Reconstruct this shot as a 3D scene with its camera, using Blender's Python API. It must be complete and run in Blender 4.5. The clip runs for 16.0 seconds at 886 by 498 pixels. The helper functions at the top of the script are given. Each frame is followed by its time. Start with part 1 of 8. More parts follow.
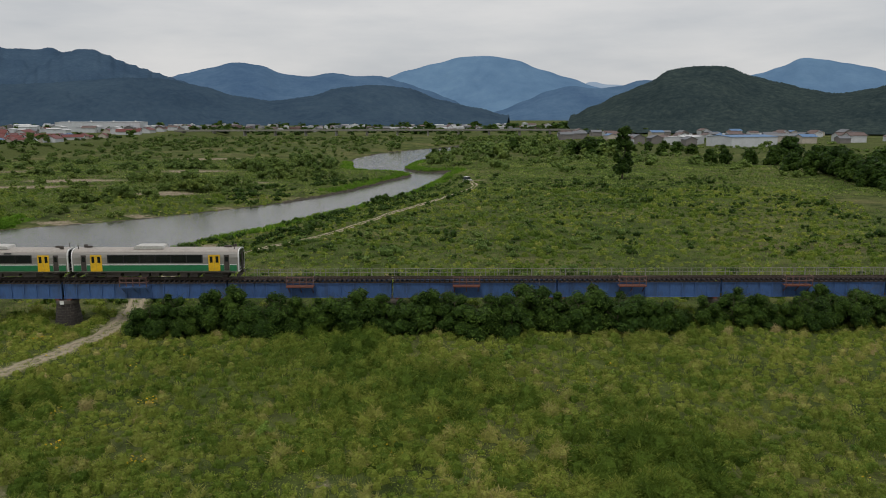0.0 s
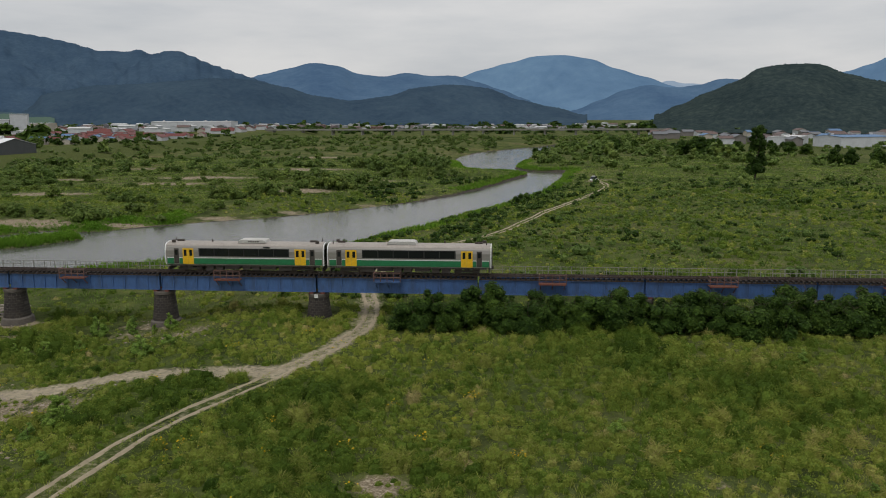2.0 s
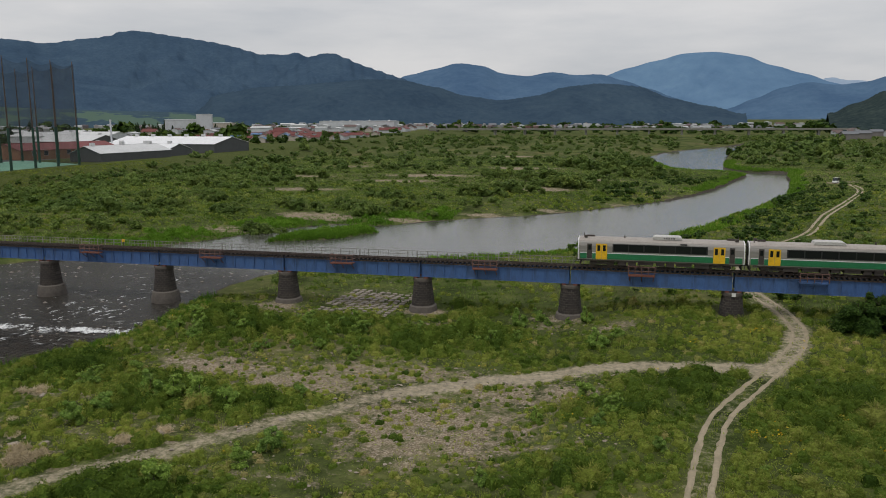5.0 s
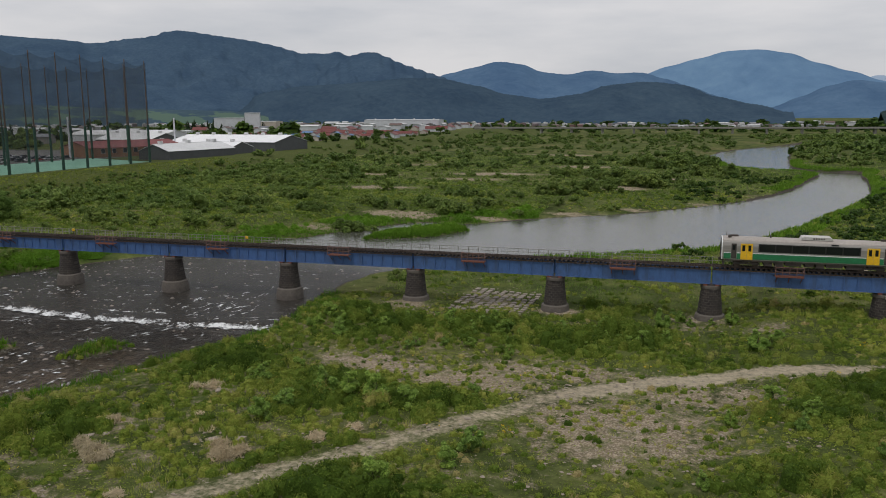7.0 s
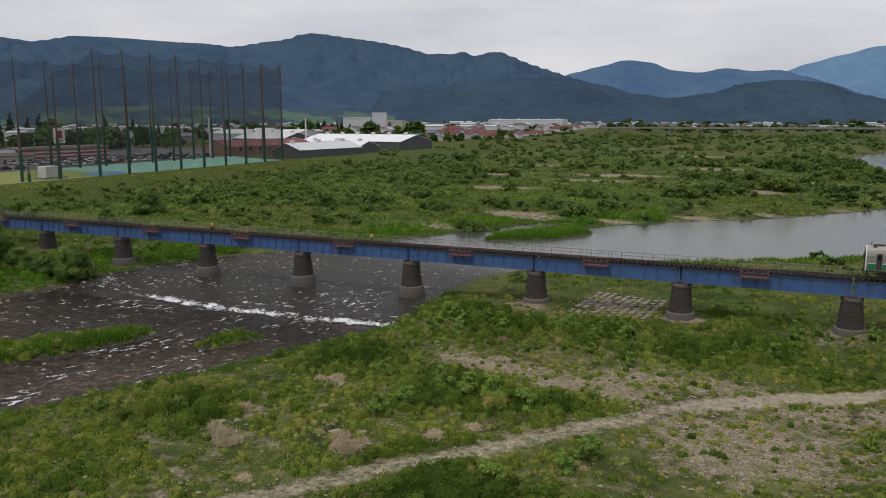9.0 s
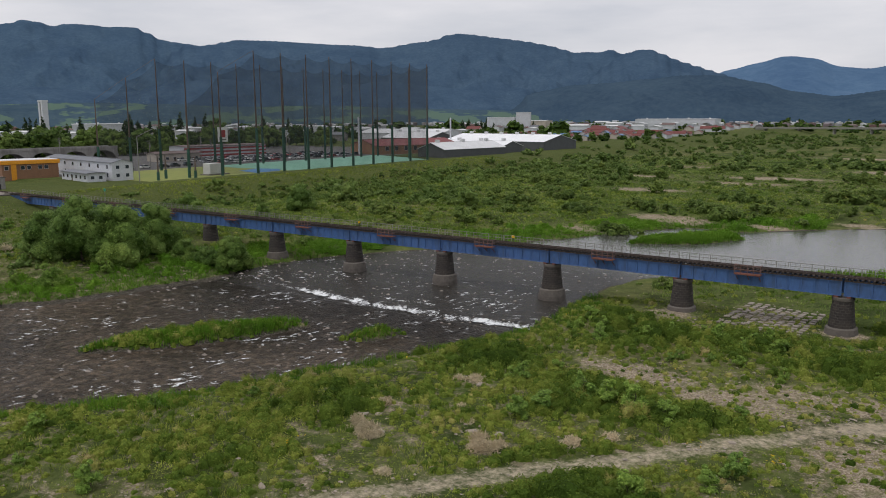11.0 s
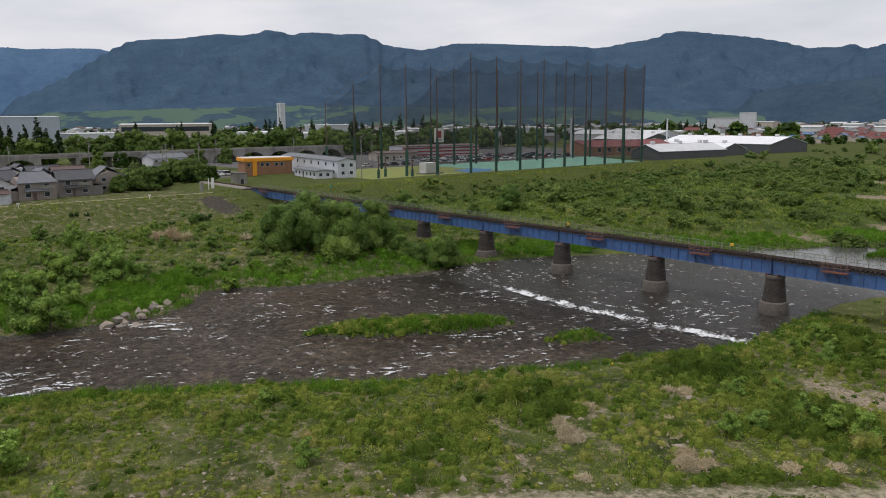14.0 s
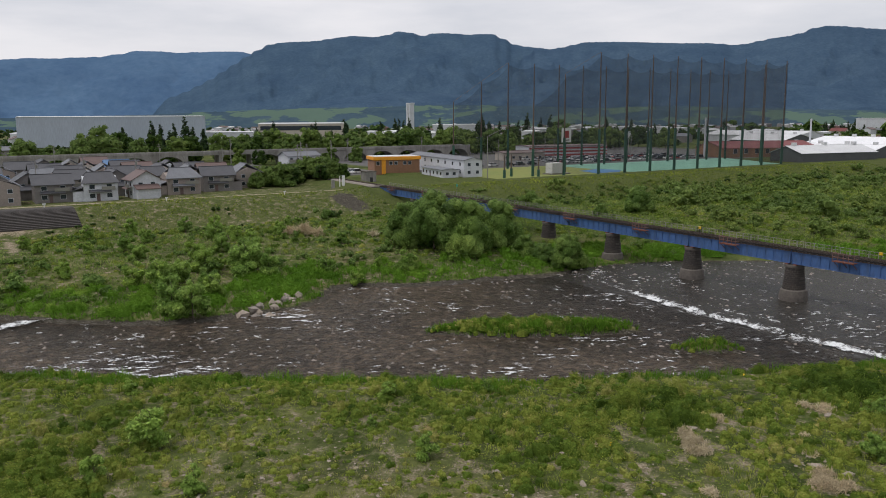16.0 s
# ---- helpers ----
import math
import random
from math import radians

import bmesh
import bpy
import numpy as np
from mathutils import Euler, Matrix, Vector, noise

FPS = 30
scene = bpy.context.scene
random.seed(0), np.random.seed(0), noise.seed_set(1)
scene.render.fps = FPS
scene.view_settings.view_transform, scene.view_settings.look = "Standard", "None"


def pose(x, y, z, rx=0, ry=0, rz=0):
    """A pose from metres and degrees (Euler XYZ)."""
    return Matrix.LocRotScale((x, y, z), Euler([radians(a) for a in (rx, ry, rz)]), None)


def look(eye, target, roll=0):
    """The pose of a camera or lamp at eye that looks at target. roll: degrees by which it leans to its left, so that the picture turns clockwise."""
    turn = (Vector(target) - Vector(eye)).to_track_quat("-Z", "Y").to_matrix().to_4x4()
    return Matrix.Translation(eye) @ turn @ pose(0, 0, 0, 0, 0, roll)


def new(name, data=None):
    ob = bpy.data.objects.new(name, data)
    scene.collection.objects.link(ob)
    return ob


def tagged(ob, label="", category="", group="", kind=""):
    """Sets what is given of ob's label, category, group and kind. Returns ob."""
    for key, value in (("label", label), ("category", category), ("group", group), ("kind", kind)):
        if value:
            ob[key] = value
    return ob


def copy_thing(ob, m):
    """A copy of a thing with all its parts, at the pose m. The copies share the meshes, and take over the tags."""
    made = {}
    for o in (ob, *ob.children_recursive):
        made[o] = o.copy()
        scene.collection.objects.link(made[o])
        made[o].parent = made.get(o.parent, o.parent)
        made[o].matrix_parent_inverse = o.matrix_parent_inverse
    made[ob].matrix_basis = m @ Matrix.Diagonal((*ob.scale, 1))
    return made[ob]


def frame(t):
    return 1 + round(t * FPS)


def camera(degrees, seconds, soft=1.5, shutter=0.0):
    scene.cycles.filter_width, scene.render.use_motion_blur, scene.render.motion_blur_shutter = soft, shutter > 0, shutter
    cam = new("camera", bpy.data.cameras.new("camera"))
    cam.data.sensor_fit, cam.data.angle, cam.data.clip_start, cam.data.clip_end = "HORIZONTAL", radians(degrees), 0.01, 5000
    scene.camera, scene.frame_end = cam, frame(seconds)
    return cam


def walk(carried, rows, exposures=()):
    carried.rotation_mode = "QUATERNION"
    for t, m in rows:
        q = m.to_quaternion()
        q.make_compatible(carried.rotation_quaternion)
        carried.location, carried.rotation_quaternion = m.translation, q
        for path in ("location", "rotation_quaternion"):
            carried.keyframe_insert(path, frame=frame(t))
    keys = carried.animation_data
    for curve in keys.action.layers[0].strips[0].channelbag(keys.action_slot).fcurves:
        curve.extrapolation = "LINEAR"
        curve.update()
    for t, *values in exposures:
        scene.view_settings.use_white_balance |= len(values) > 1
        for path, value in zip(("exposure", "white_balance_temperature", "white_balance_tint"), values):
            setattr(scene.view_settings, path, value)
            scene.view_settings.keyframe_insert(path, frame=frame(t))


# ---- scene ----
cam = camera(57.8, 16.0, soft=0.95)
METRES, EYE, TILT, LEAN, TURN = 71.31, 24.53, 0.738, -1.26, 0.076
ROWS = [
    (0.0, 0.0, 0.0, 0.0, -0.25, -10.17, 1.39),
    (0.5, -0.0735, 0.001, 0.0004, -0.22, -10.17, 1.38),
    (1.0, -0.1494, 0.0012, 0.0014, 0.19, -10.17, 1.39),
    (1.5, -0.2271, -0.0005, 0.0024, 2.05, -10.12, 1.43),
    (2.0, -0.3059, -0.0058, 0.0035, 4.58, -10.07, 1.47),
    (2.5, -0.3842, -0.0149, 0.0046, 7.14, -10.02, 1.51),
    (3.0, -0.4633, -0.0272, 0.0059, 9.43, -9.95, 1.55),
    (3.5, -0.5421, -0.0432, 0.0078, 12.0, -9.88, 1.6),
    (4.0, -0.6203, -0.0617, 0.0093, 13.97, -9.82, 1.61),
    (4.5, -0.6991, -0.0796, 0.0115, 14.06, -9.81, 1.63),
    (5.0, -0.7783, -0.0967, 0.0136, 14.09, -9.83, 1.67),
    (5.2, -0.8100, -0.1036, 0.0139, 14.10, -9.83, 1.67),
    (5.6, -0.8640, -0.1154, 0.0146, 14.12, -9.83, 1.68),
    (6.0, -0.9060, -0.1245, 0.0153, 14.25, -9.84, 1.68),
    (6.5, -0.9400, -0.1319, 0.0162, 15.00, -9.85, 1.68),
    (7.0, -0.9560, -0.1354, 0.0170, 16.62, -9.85, 1.69),
    (7.5, -0.9584, -0.1359, 0.0176, 18.63, -9.83, 1.69),
    (8.0, -0.9560, -0.1340, 0.0178, 20.74, -9.73, 1.72),
    (9.2, -0.9570, -0.1362, 0.0210, 26.30, -9.60, 1.74),
    (10.5, -0.9576, -0.1372, 0.0245, 32.76, -9.45, 1.75),
    (11.0, -0.9582, -0.1372, 0.0247, 35.46, -9.35, 1.78),
    (11.5, -0.9588, -0.1369, 0.0249, 38.19, -9.26, 1.82),
    (12.0, -0.9592, -0.1369, 0.0249, 40.54, -9.17, 1.83),
    (12.5, -0.9594, -0.137, 0.0251, 42.95, -9.09, 1.81),
    (13.0, -0.9601, -0.1372, 0.025, 45.41, -8.98, 1.82),
    (13.5, -0.9606, -0.1371, 0.0248, 47.88, -8.89, 1.81),
    (14.0, -0.9608, -0.1374, 0.0248, 50.36, -8.81, 1.81),
    (14.5, -0.9609, -0.1377, 0.0248, 52.76, -8.74, 1.8),
    (15.0, -0.9609, -0.1379, 0.0248, 55.06, -8.68, 1.77),
    (15.5, -0.9609, -0.1383, 0.0248, 57.25, -8.61, 1.73),
    (16.0, -0.9607, -0.1385, 0.025, 59.3, -8.56, 1.66),
]
walk(cam, [(t, pose(0, 0, EYE, TILT, LEAN, TURN) @ pose(METRES * x, METRES * y, METRES * z, 90 + pitch, roll, yaw)) for t, x, y, z, yaw, pitch, roll in ROWS],
     exposures=[(0.0, -0.02, 6500, 10), (5.0, -0.03, 6470, 11), (8.0, 0.03, 6400, 13), (11.0, 0.16, 6330, 14), (16.0, 0.27, 6350, 14)])

# ---- sky and light: a bright overcast afternoon ----
world = bpy.data.worlds.new("overcast_sky")
scene.world = world
world.use_nodes = True
wn, wl = world.node_tree.nodes, world.node_tree.links
wn.clear()
w_out = wn.new("ShaderNodeOutputWorld")
w_bg = wn.new("ShaderNodeBackground")
w_sky = wn.new("ShaderNodeTexSky")
w_sky.sky_type = "NISHITA"
w_sky.sun_disc = False
w_sky.sun_elevation = radians(67)
w_sky.sun_rotation = radians(194)
w_sky.air_density, w_sky.dust_density = 1.0, 3.0
w_co = wn.new("ShaderNodeTexCoord")
w_map = wn.new("ShaderNodeMapping")
w_map.inputs["Scale"].default_value = (1.0, 1.0, 5.0)
w_noise = wn.new("ShaderNodeTexNoise")
w_noise.inputs["Scale"].default_value = 2.6
w_noise.inputs["Detail"].default_value = 6.0
w_noise.inputs["Roughness"].default_value = 0.55
w_ramp = wn.new("ShaderNodeValToRGB")
w_ramp.color_ramp.elements[0].position = 0.33
w_ramp.color_ramp.elements[0].color = (5.3, 5.5, 5.75, 1)
w_ramp.color_ramp.elements[1].position = 0.62
w_ramp.color_ramp.elements[1].color = (7.2, 7.15, 7.1, 1)
w_mix = wn.new("ShaderNodeMixRGB")
w_mix.inputs["Fac"].default_value = 0.90
wl.new(w_co.outputs["Generated"], w_map.inputs["Vector"])
wl.new(w_map.outputs["Vector"], w_noise.inputs["Vector"])
wl.new(w_noise.outputs["Fac"], w_ramp.inputs["Fac"])
wl.new(w_sky.outputs["Color"], w_mix.inputs["Color1"])
wl.new(w_ramp.outputs["Color"], w_mix.inputs["Color2"])
wl.new(w_mix.outputs["Color"], w_bg.inputs["Color"])
w_bg.inputs["Strength"].default_value = 0.10
wl.new(w_bg.outputs["Background"], w_out.inputs["Surface"])

sun_data = bpy.data.lights.new("sun", "SUN")
sun_data.energy, sun_data.angle, sun_data.color = 1.25, radians(18), (1.0, 0.96, 0.90)
sun = new("sun", sun_data)
sun.matrix_world = look((0, 0, 60), (12, 48, -60))

# ---- materials ----
def material(name, rough=0.8, metal=0.0):
    m = bpy.data.materials.new(name)
    m.use_nodes = True
    b = m.node_tree.nodes["Principled BSDF"]
    b.inputs["Roughness"].default_value, b.inputs["Metallic"].default_value = rough, metal
    return m, m.node_tree.nodes, m.node_tree.links, b


def ramp_node(nodes, stops):
    r = nodes.new("ShaderNodeValToRGB")
    e = r.color_ramp.elements
    e[0].position, e[0].color = stops[0][0], (*stops[0][1], 1)
    e[1].position, e[1].color = stops[-1][0], (*stops[-1][1], 1)
    for pos, col in stops[1:-1]:
        k = e.new(pos)
        k.color = (*col, 1)
    return r


def noise_node(nodes, links, scale, detail=4.0, rough=0.55, stretch=None, distort=0.0):
    co = nodes.new("ShaderNodeTexCoord")
    n = nodes.new("ShaderNodeTexNoise")
    n.inputs["Scale"].default_value, n.inputs["Detail"].default_value = scale, detail
    n.inputs["Roughness"].default_value, n.inputs["Distortion"].default_value = rough, distort
    mp = nodes.new("ShaderNodeMapping")
    mp.inputs["Scale"].default_value = stretch or (1, 1, 1)
    links.new(co.outputs["Object"], mp.inputs["Vector"])
    links.new(mp.outputs["Vector"], n.inputs["Vector"])
    return n


def mix_node(nodes, links, fac, a, b, mode="MIX"):
    m = nodes.new("ShaderNodeMixRGB")
    m.blend_type = mode
    for slot, v in (("Fac", fac), ("Color1", a), ("Color2", b)):
        if isinstance(v, (int, float)):
            m.inputs[slot].default_value = v
        elif isinstance(v, tuple):
            m.inputs[slot].default_value = (*v, 1)
        else:
            links.new(v, m.inputs[slot])
    return m.outputs["Color"]


def bump_node(nodes, links, height, strength, dist, bsdf):
    b = nodes.new("ShaderNodeBump")
    b.inputs["Strength"].default_value, b.inputs["Distance"].default_value = strength, dist
    links.new(height, b.inputs["Height"])
    links.new(b.outputs["Normal"], bsdf.inputs["Normal"])


def worn(name, col, dirt, rough=0.6, metal=0.0, grain=6.0, amount=0.5, stain=0.7, bump=0.15, stretch=None):
    """A painted, cast or built surface: grain, stains of a second colour and a fine relief."""
    m, n, l, b = material(name, rough, metal)
    fine = noise_node(n, l, grain, 6.0, 0.65, stretch)
    broad = noise_node(n, l, stain, 5.0, 0.6, stretch)
    r = ramp_node(n, [(0.42, (0, 0, 0)), (0.72, (amount, amount, amount))])
    l.new(broad.outputs["Fac"], r.inputs["Fac"])
    base = mix_node(n, l, r.outputs["Color"], col, dirt)
    v = ramp_node(n, [(0.3, (0.82, 0.82, 0.82)), (0.7, (1.1, 1.1, 1.1))])
    l.new(fine.outputs["Fac"], v.inputs["Fac"])
    l.new(mix_node(n, l, 1.0, base, v.outputs["Color"], "MULTIPLY"), b.inputs["Base Color"])
    if bump:
        bump_node(n, l, fine.outputs["Fac"], bump, 0.05, b)
    return m


def mottled(nodes, links, colour, scale, bsdf):
    """Leaf-sized light and dark in a colour, with the relief that goes with it."""
    fine = noise_node(nodes, links, scale, 3.0, 0.7)
    r = ramp_node(nodes, [(0.34, (0.68, 0.70, 0.68)), (0.62, (1.36, 1.33, 1.28))])
    links.new(fine.outputs["Fac"], r.inputs["Fac"])
    bump_node(nodes, links, fine.outputs["Fac"], 0.8, 1.2 / scale, bsdf)
    return mix_node(nodes, links, 1.0, colour, r.outputs["Color"], "MULTIPLY")


def foliage(name, dark, mid, light, patch=0.05, rough=0.55, through_light=0.25):
    """Leaves or grass: colour by piece and by broad patches, light shining partly through."""
    m, n, l, b = material(name, rough)
    b.inputs["Specular IOR Level"].default_value = 0.10
    g = n.new("ShaderNodeNewGeometry")
    r = ramp_node(n, [(0.0, dark), (0.5, mid), (1.0, light)])
    l.new(g.outputs["Random Per Island"], r.inputs["Fac"])
    broad = noise_node(n, l, patch, 4.0, 0.6)
    v = ramp_node(n, [(0.32, (0.62, 0.70, 0.60)), (0.5, (1, 1, 1)), (0.70, (1.35, 1.22, 1.15))])
    l.new(broad.outputs["Fac"], v.inputs["Fac"])
    c = mix_node(n, l, 1.0, r.outputs["Color"], v.outputs["Color"], "MULTIPLY")
    info = n.new("ShaderNodeObjectInfo")
    tone = ramp_node(n, [(0.0, (0.82, 0.86, 0.85)), (1.0, (1.15, 1.1, 0.95))])
    l.new(info.outputs["Random"], tone.inputs["Fac"])
    c = mix_node(n, l, 1.0, c, tone.outputs["Color"], "MULTIPLY")
    c = mottled(n, l, c, 4.5, b)
    l.new(c, b.inputs["Base Color"])
    t = n.new("ShaderNodeBsdfTranslucent")
    l.new(c, t.inputs["Color"])
    s = n.new("ShaderNodeMixShader")
    s.inputs["Fac"].default_value = through_light
    l.new(b.outputs["BSDF"], s.inputs[1])
    l.new(t.outputs["BSDF"], s.inputs[2])
    l.new(s.outputs["Shader"], n["Material Output"].inputs["Surface"])
    return m


def grass_material(name, stops):
    """Grass blades: colour by the tuft's tone and the shade painted into it, light shining partly through."""
    m, n, l, b = material(name, 0.6)
    b.inputs["Specular IOR Level"].default_value = 0.04
    a = n.new("ShaderNodeAttribute")
    a.attribute_name = "tone"
    r = ramp_node(n, stops)
    l.new(a.outputs["Fac"], r.inputs["Fac"])
    broad = noise_node(n, l, 0.03, 3.0, 0.6)
    v = ramp_node(n, [(0.35, (0.80, 0.84, 0.80)), (0.65, (1.15, 1.10, 1.05))])
    l.new(broad.outputs["Fac"], v.inputs["Fac"])
    c = mottled(n, l, mix_node(n, l, 1.0, r.outputs["Color"], v.outputs["Color"], "MULTIPLY"), 7.0, b)
    l.new(c, b.inputs["Base Color"])
    t = n.new("ShaderNodeBsdfTranslucent")
    l.new(c, t.inputs["Color"])
    s = n.new("ShaderNodeMixShader")
    s.inputs["Fac"].default_value = 0.3
    l.new(b.outputs["BSDF"], s.inputs[1])
    l.new(t.outputs["BSDF"], s.inputs[2])
    l.new(s.outputs["Shader"], n["Material Output"].inputs["Surface"])
    return m


def ground_material():
    """Meadow soil and turf; attributes name where gravel, mown turf, river bed and farmland lie."""
    m, n, l, b = material("meadow_ground", 0.95)
    b.inputs["Specular IOR Level"].default_value = 0.03
    big = noise_node(n, l, 0.022, 5.0, 0.6)
    mid = noise_node(n, l, 0.16, 6.0, 0.65)
    fine = noise_node(n, l, 1.7, 6.0, 0.7)
    patch = noise_node(n, l, 0.55, 7.0, 0.72)
    gr = ramp_node(n, [(0.30, (0.052, 0.076, 0.022)), (0.48, (0.084, 0.106, 0.034)), (0.60, (0.118, 0.126, 0.050)), (0.74, (0.155, 0.132, 0.072))])
    l.new(big.outputs["Fac"], gr.inputs["Fac"])
    md = ramp_node(n, [(0.32, (0.38, 0.44, 0.40)), (0.52, (1, 1, 1)), (0.68, (1.45, 1.35, 1.2))])
    l.new(mid.outputs["Fac"], md.inputs["Fac"])
    fi = ramp_node(n, [(0.28, (0.55, 0.58, 0.55)), (0.66, (1.25, 1.22, 1.2))])
    l.new(fine.outputs["Fac"], fi.inputs["Fac"])
    grass = mix_node(n, l, 1.0, mix_node(n, l, 1.0, gr.outputs["Color"], md.outputs["Color"], "MULTIPLY"), fi.outputs["Color"], "MULTIPLY")

    def mask(attr, noisy, lo=0.35, hi=0.65, push=0.9):
        a = n.new("ShaderNodeAttribute")
        a.attribute_name = attr
        s = n.new("ShaderNodeMath")
        s.operation = "MULTIPLY_ADD"
        l.new(noisy.outputs["Fac"], s.inputs[0])
        s.inputs[1].default_value = push
        l.new(a.outputs["Fac"], s.inputs[2])
        t = n.new("ShaderNodeMath")
        t.operation = "SUBTRACT"
        l.new(s.outputs["Value"], t.inputs[0])
        t.inputs[1].default_value = push * 0.5
        e = ramp_node(n, [(lo, (0, 0, 0)), (hi, (1, 1, 1))])
        l.new(t.outputs["Value"], e.inputs["Fac"])
        return e.outputs["Color"]

    stones = n.new("ShaderNodeTexVoronoi")
    stones.inputs["Scale"].default_value = 8.0
    co = n.new("ShaderNodeTexCoord")
    l.new(co.outputs["Object"], stones.inputs["Vector"])
    sg = ramp_node(n, [(0.0, (0.130, 0.104, 0.070)), (0.45, (0.235, 0.193, 0.134)), (1.0, (0.46, 0.395, 0.305))])
    l.new(stones.outputs["Color"], sg.inputs["Fac"])
    gravel = mix_node(n, l, 0.6, sg.outputs["Color"], fi.outputs["Color"], "MULTIPLY")
    bd = ramp_node(n, [(0.0, (0.030, 0.028, 0.022)), (0.6, (0.070, 0.062, 0.048)), (1.0, (0.16, 0.15, 0.13))])
    l.new(stones.outputs["Color"], bd.inputs["Fac"])
    mw = mix_node(n, l, 1.0, mix_node(n, l, mid.outputs["Fac"], (0.050, 0.074, 0.022), (0.108, 0.120, 0.042)), fi.outputs["Color"], "MULTIPLY")
    dt = mix_node(n, l, 1.0, mix_node(n, l, mid.outputs["Fac"], (0.27, 0.235, 0.165), (0.42, 0.37, 0.28)), fi.outputs["Color"], "MULTIPLY")
    pv = mix_node(n, l, mid.outputs["Fac"], (0.10, 0.10, 0.10), (0.17, 0.165, 0.16))
    c = mix_node(n, l, mask("mown", mid), grass, mw)
    c = mix_node(n, l, mask("gravel", patch, lo=0.46, hi=0.74, push=1.6), c, gravel)
    c = mix_node(n, l, mask("dirt", fine, lo=0.30, hi=0.75, push=1.3), c, dt)
    c = mix_node(n, l, mask("paved", mid, push=0.2), c, pv)
    c = mix_node(n, l, mask("bed", mid, push=0.3), c, bd.outputs["Color"])
    l.new(c, b.inputs["Base Color"])
    h = n.new("ShaderNodeMath")
    h.operation = "ADD"
    l.new(fine.outputs["Fac"], h.inputs[0])
    l.new(mid.outputs["Fac"], h.inputs[1])
    bump_node(n, l, h.outputs["Value"], 0.8, 0.35, b)
    return m


def foam_material():
    """White water, torn into threads and holes through which the river shows."""
    m, n, l, b = material("white_water_foam", 0.7)
    fine = noise_node(n, l, 2.6, 6.0, 0.7, (0.7, 1.4, 1.0))
    b.inputs["Base Color"].default_value = (0.72, 0.74, 0.74, 1)
    a = n.new("ShaderNodeAttribute")
    a.attribute_name = "thick"
    s = n.new("ShaderNodeMath")
    s.operation = "ADD"
    l.new(fine.outputs["Fac"], s.inputs[0])
    l.new(a.outputs["Fac"], s.inputs[1])
    r = ramp_node(n, [(0.76, (0, 0, 0)), (1.04, (0.95, 0.95, 0.95))])
    l.new(s.outputs["Value"], r.inputs["Fac"])
    t = n.new("ShaderNodeBsdfTransparent")
    x = n.new("ShaderNodeMixShader")
    l.new(r.outputs["Color"], x.inputs["Fac"])
    l.new(t.outputs["BSDF"], x.inputs[1])
    l.new(b.outputs["BSDF"], x.inputs[2])
    l.new(x.outputs["Shader"], n["Material Output"].inputs["Surface"])
    bump_node(n, l, fine.outputs["Fac"], 0.6, 0.2, b)
    return m


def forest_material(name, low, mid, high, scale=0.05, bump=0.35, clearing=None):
    """Woods on a mountainside, seen as a canopy; haze is painted in, so farther ranges are bluer. Clearings are
    pastures between the woods.
    """
    m, n, l, b = material(name, 1.0)
    b.inputs["Specular IOR Level"].default_value = 0.0
    a = n.new("ShaderNodeAttribute")
    a.attribute_name = "drape"

    def grain(k, detail, rough):
        t = n.new("ShaderNodeTexNoise")
        t.inputs["Scale"].default_value, t.inputs["Detail"].default_value, t.inputs["Roughness"].default_value = k, detail, rough
        l.new(a.outputs["Vector"], t.inputs["Vector"])
        return t

    canopy, stand = grain(scale, 7.0, 0.72), grain(scale * 0.12, 5.0, 0.62)
    r = ramp_node(n, [(0.30, low), (0.5, mid), (0.70, high)])
    l.new(canopy.outputs["Fac"], r.inputs["Fac"])
    v = ramp_node(n, [(0.35, (0.84, 0.87, 0.89)), (0.65, (1.14, 1.12, 1.06))])
    l.new(stand.outputs["Fac"], v.inputs["Fac"])
    c = mix_node(n, l, 1.0, r.outputs["Color"], v.outputs["Color"], "MULTIPLY")
    if clearing:
        p = grain(0.010, 6.0, 0.55)
        e = ramp_node(n, [(0.52, (0, 0, 0)), (0.54, (1, 1, 1))])
        l.new(p.outputs["Fac"], e.inputs["Fac"])
        c = mix_node(n, l, e.outputs["Color"], c, clearing)
    l.new(c, b.inputs["Base Color"])
    bump_node(n, l, canopy.outputs["Fac"], bump, 10.0, b)
    return m


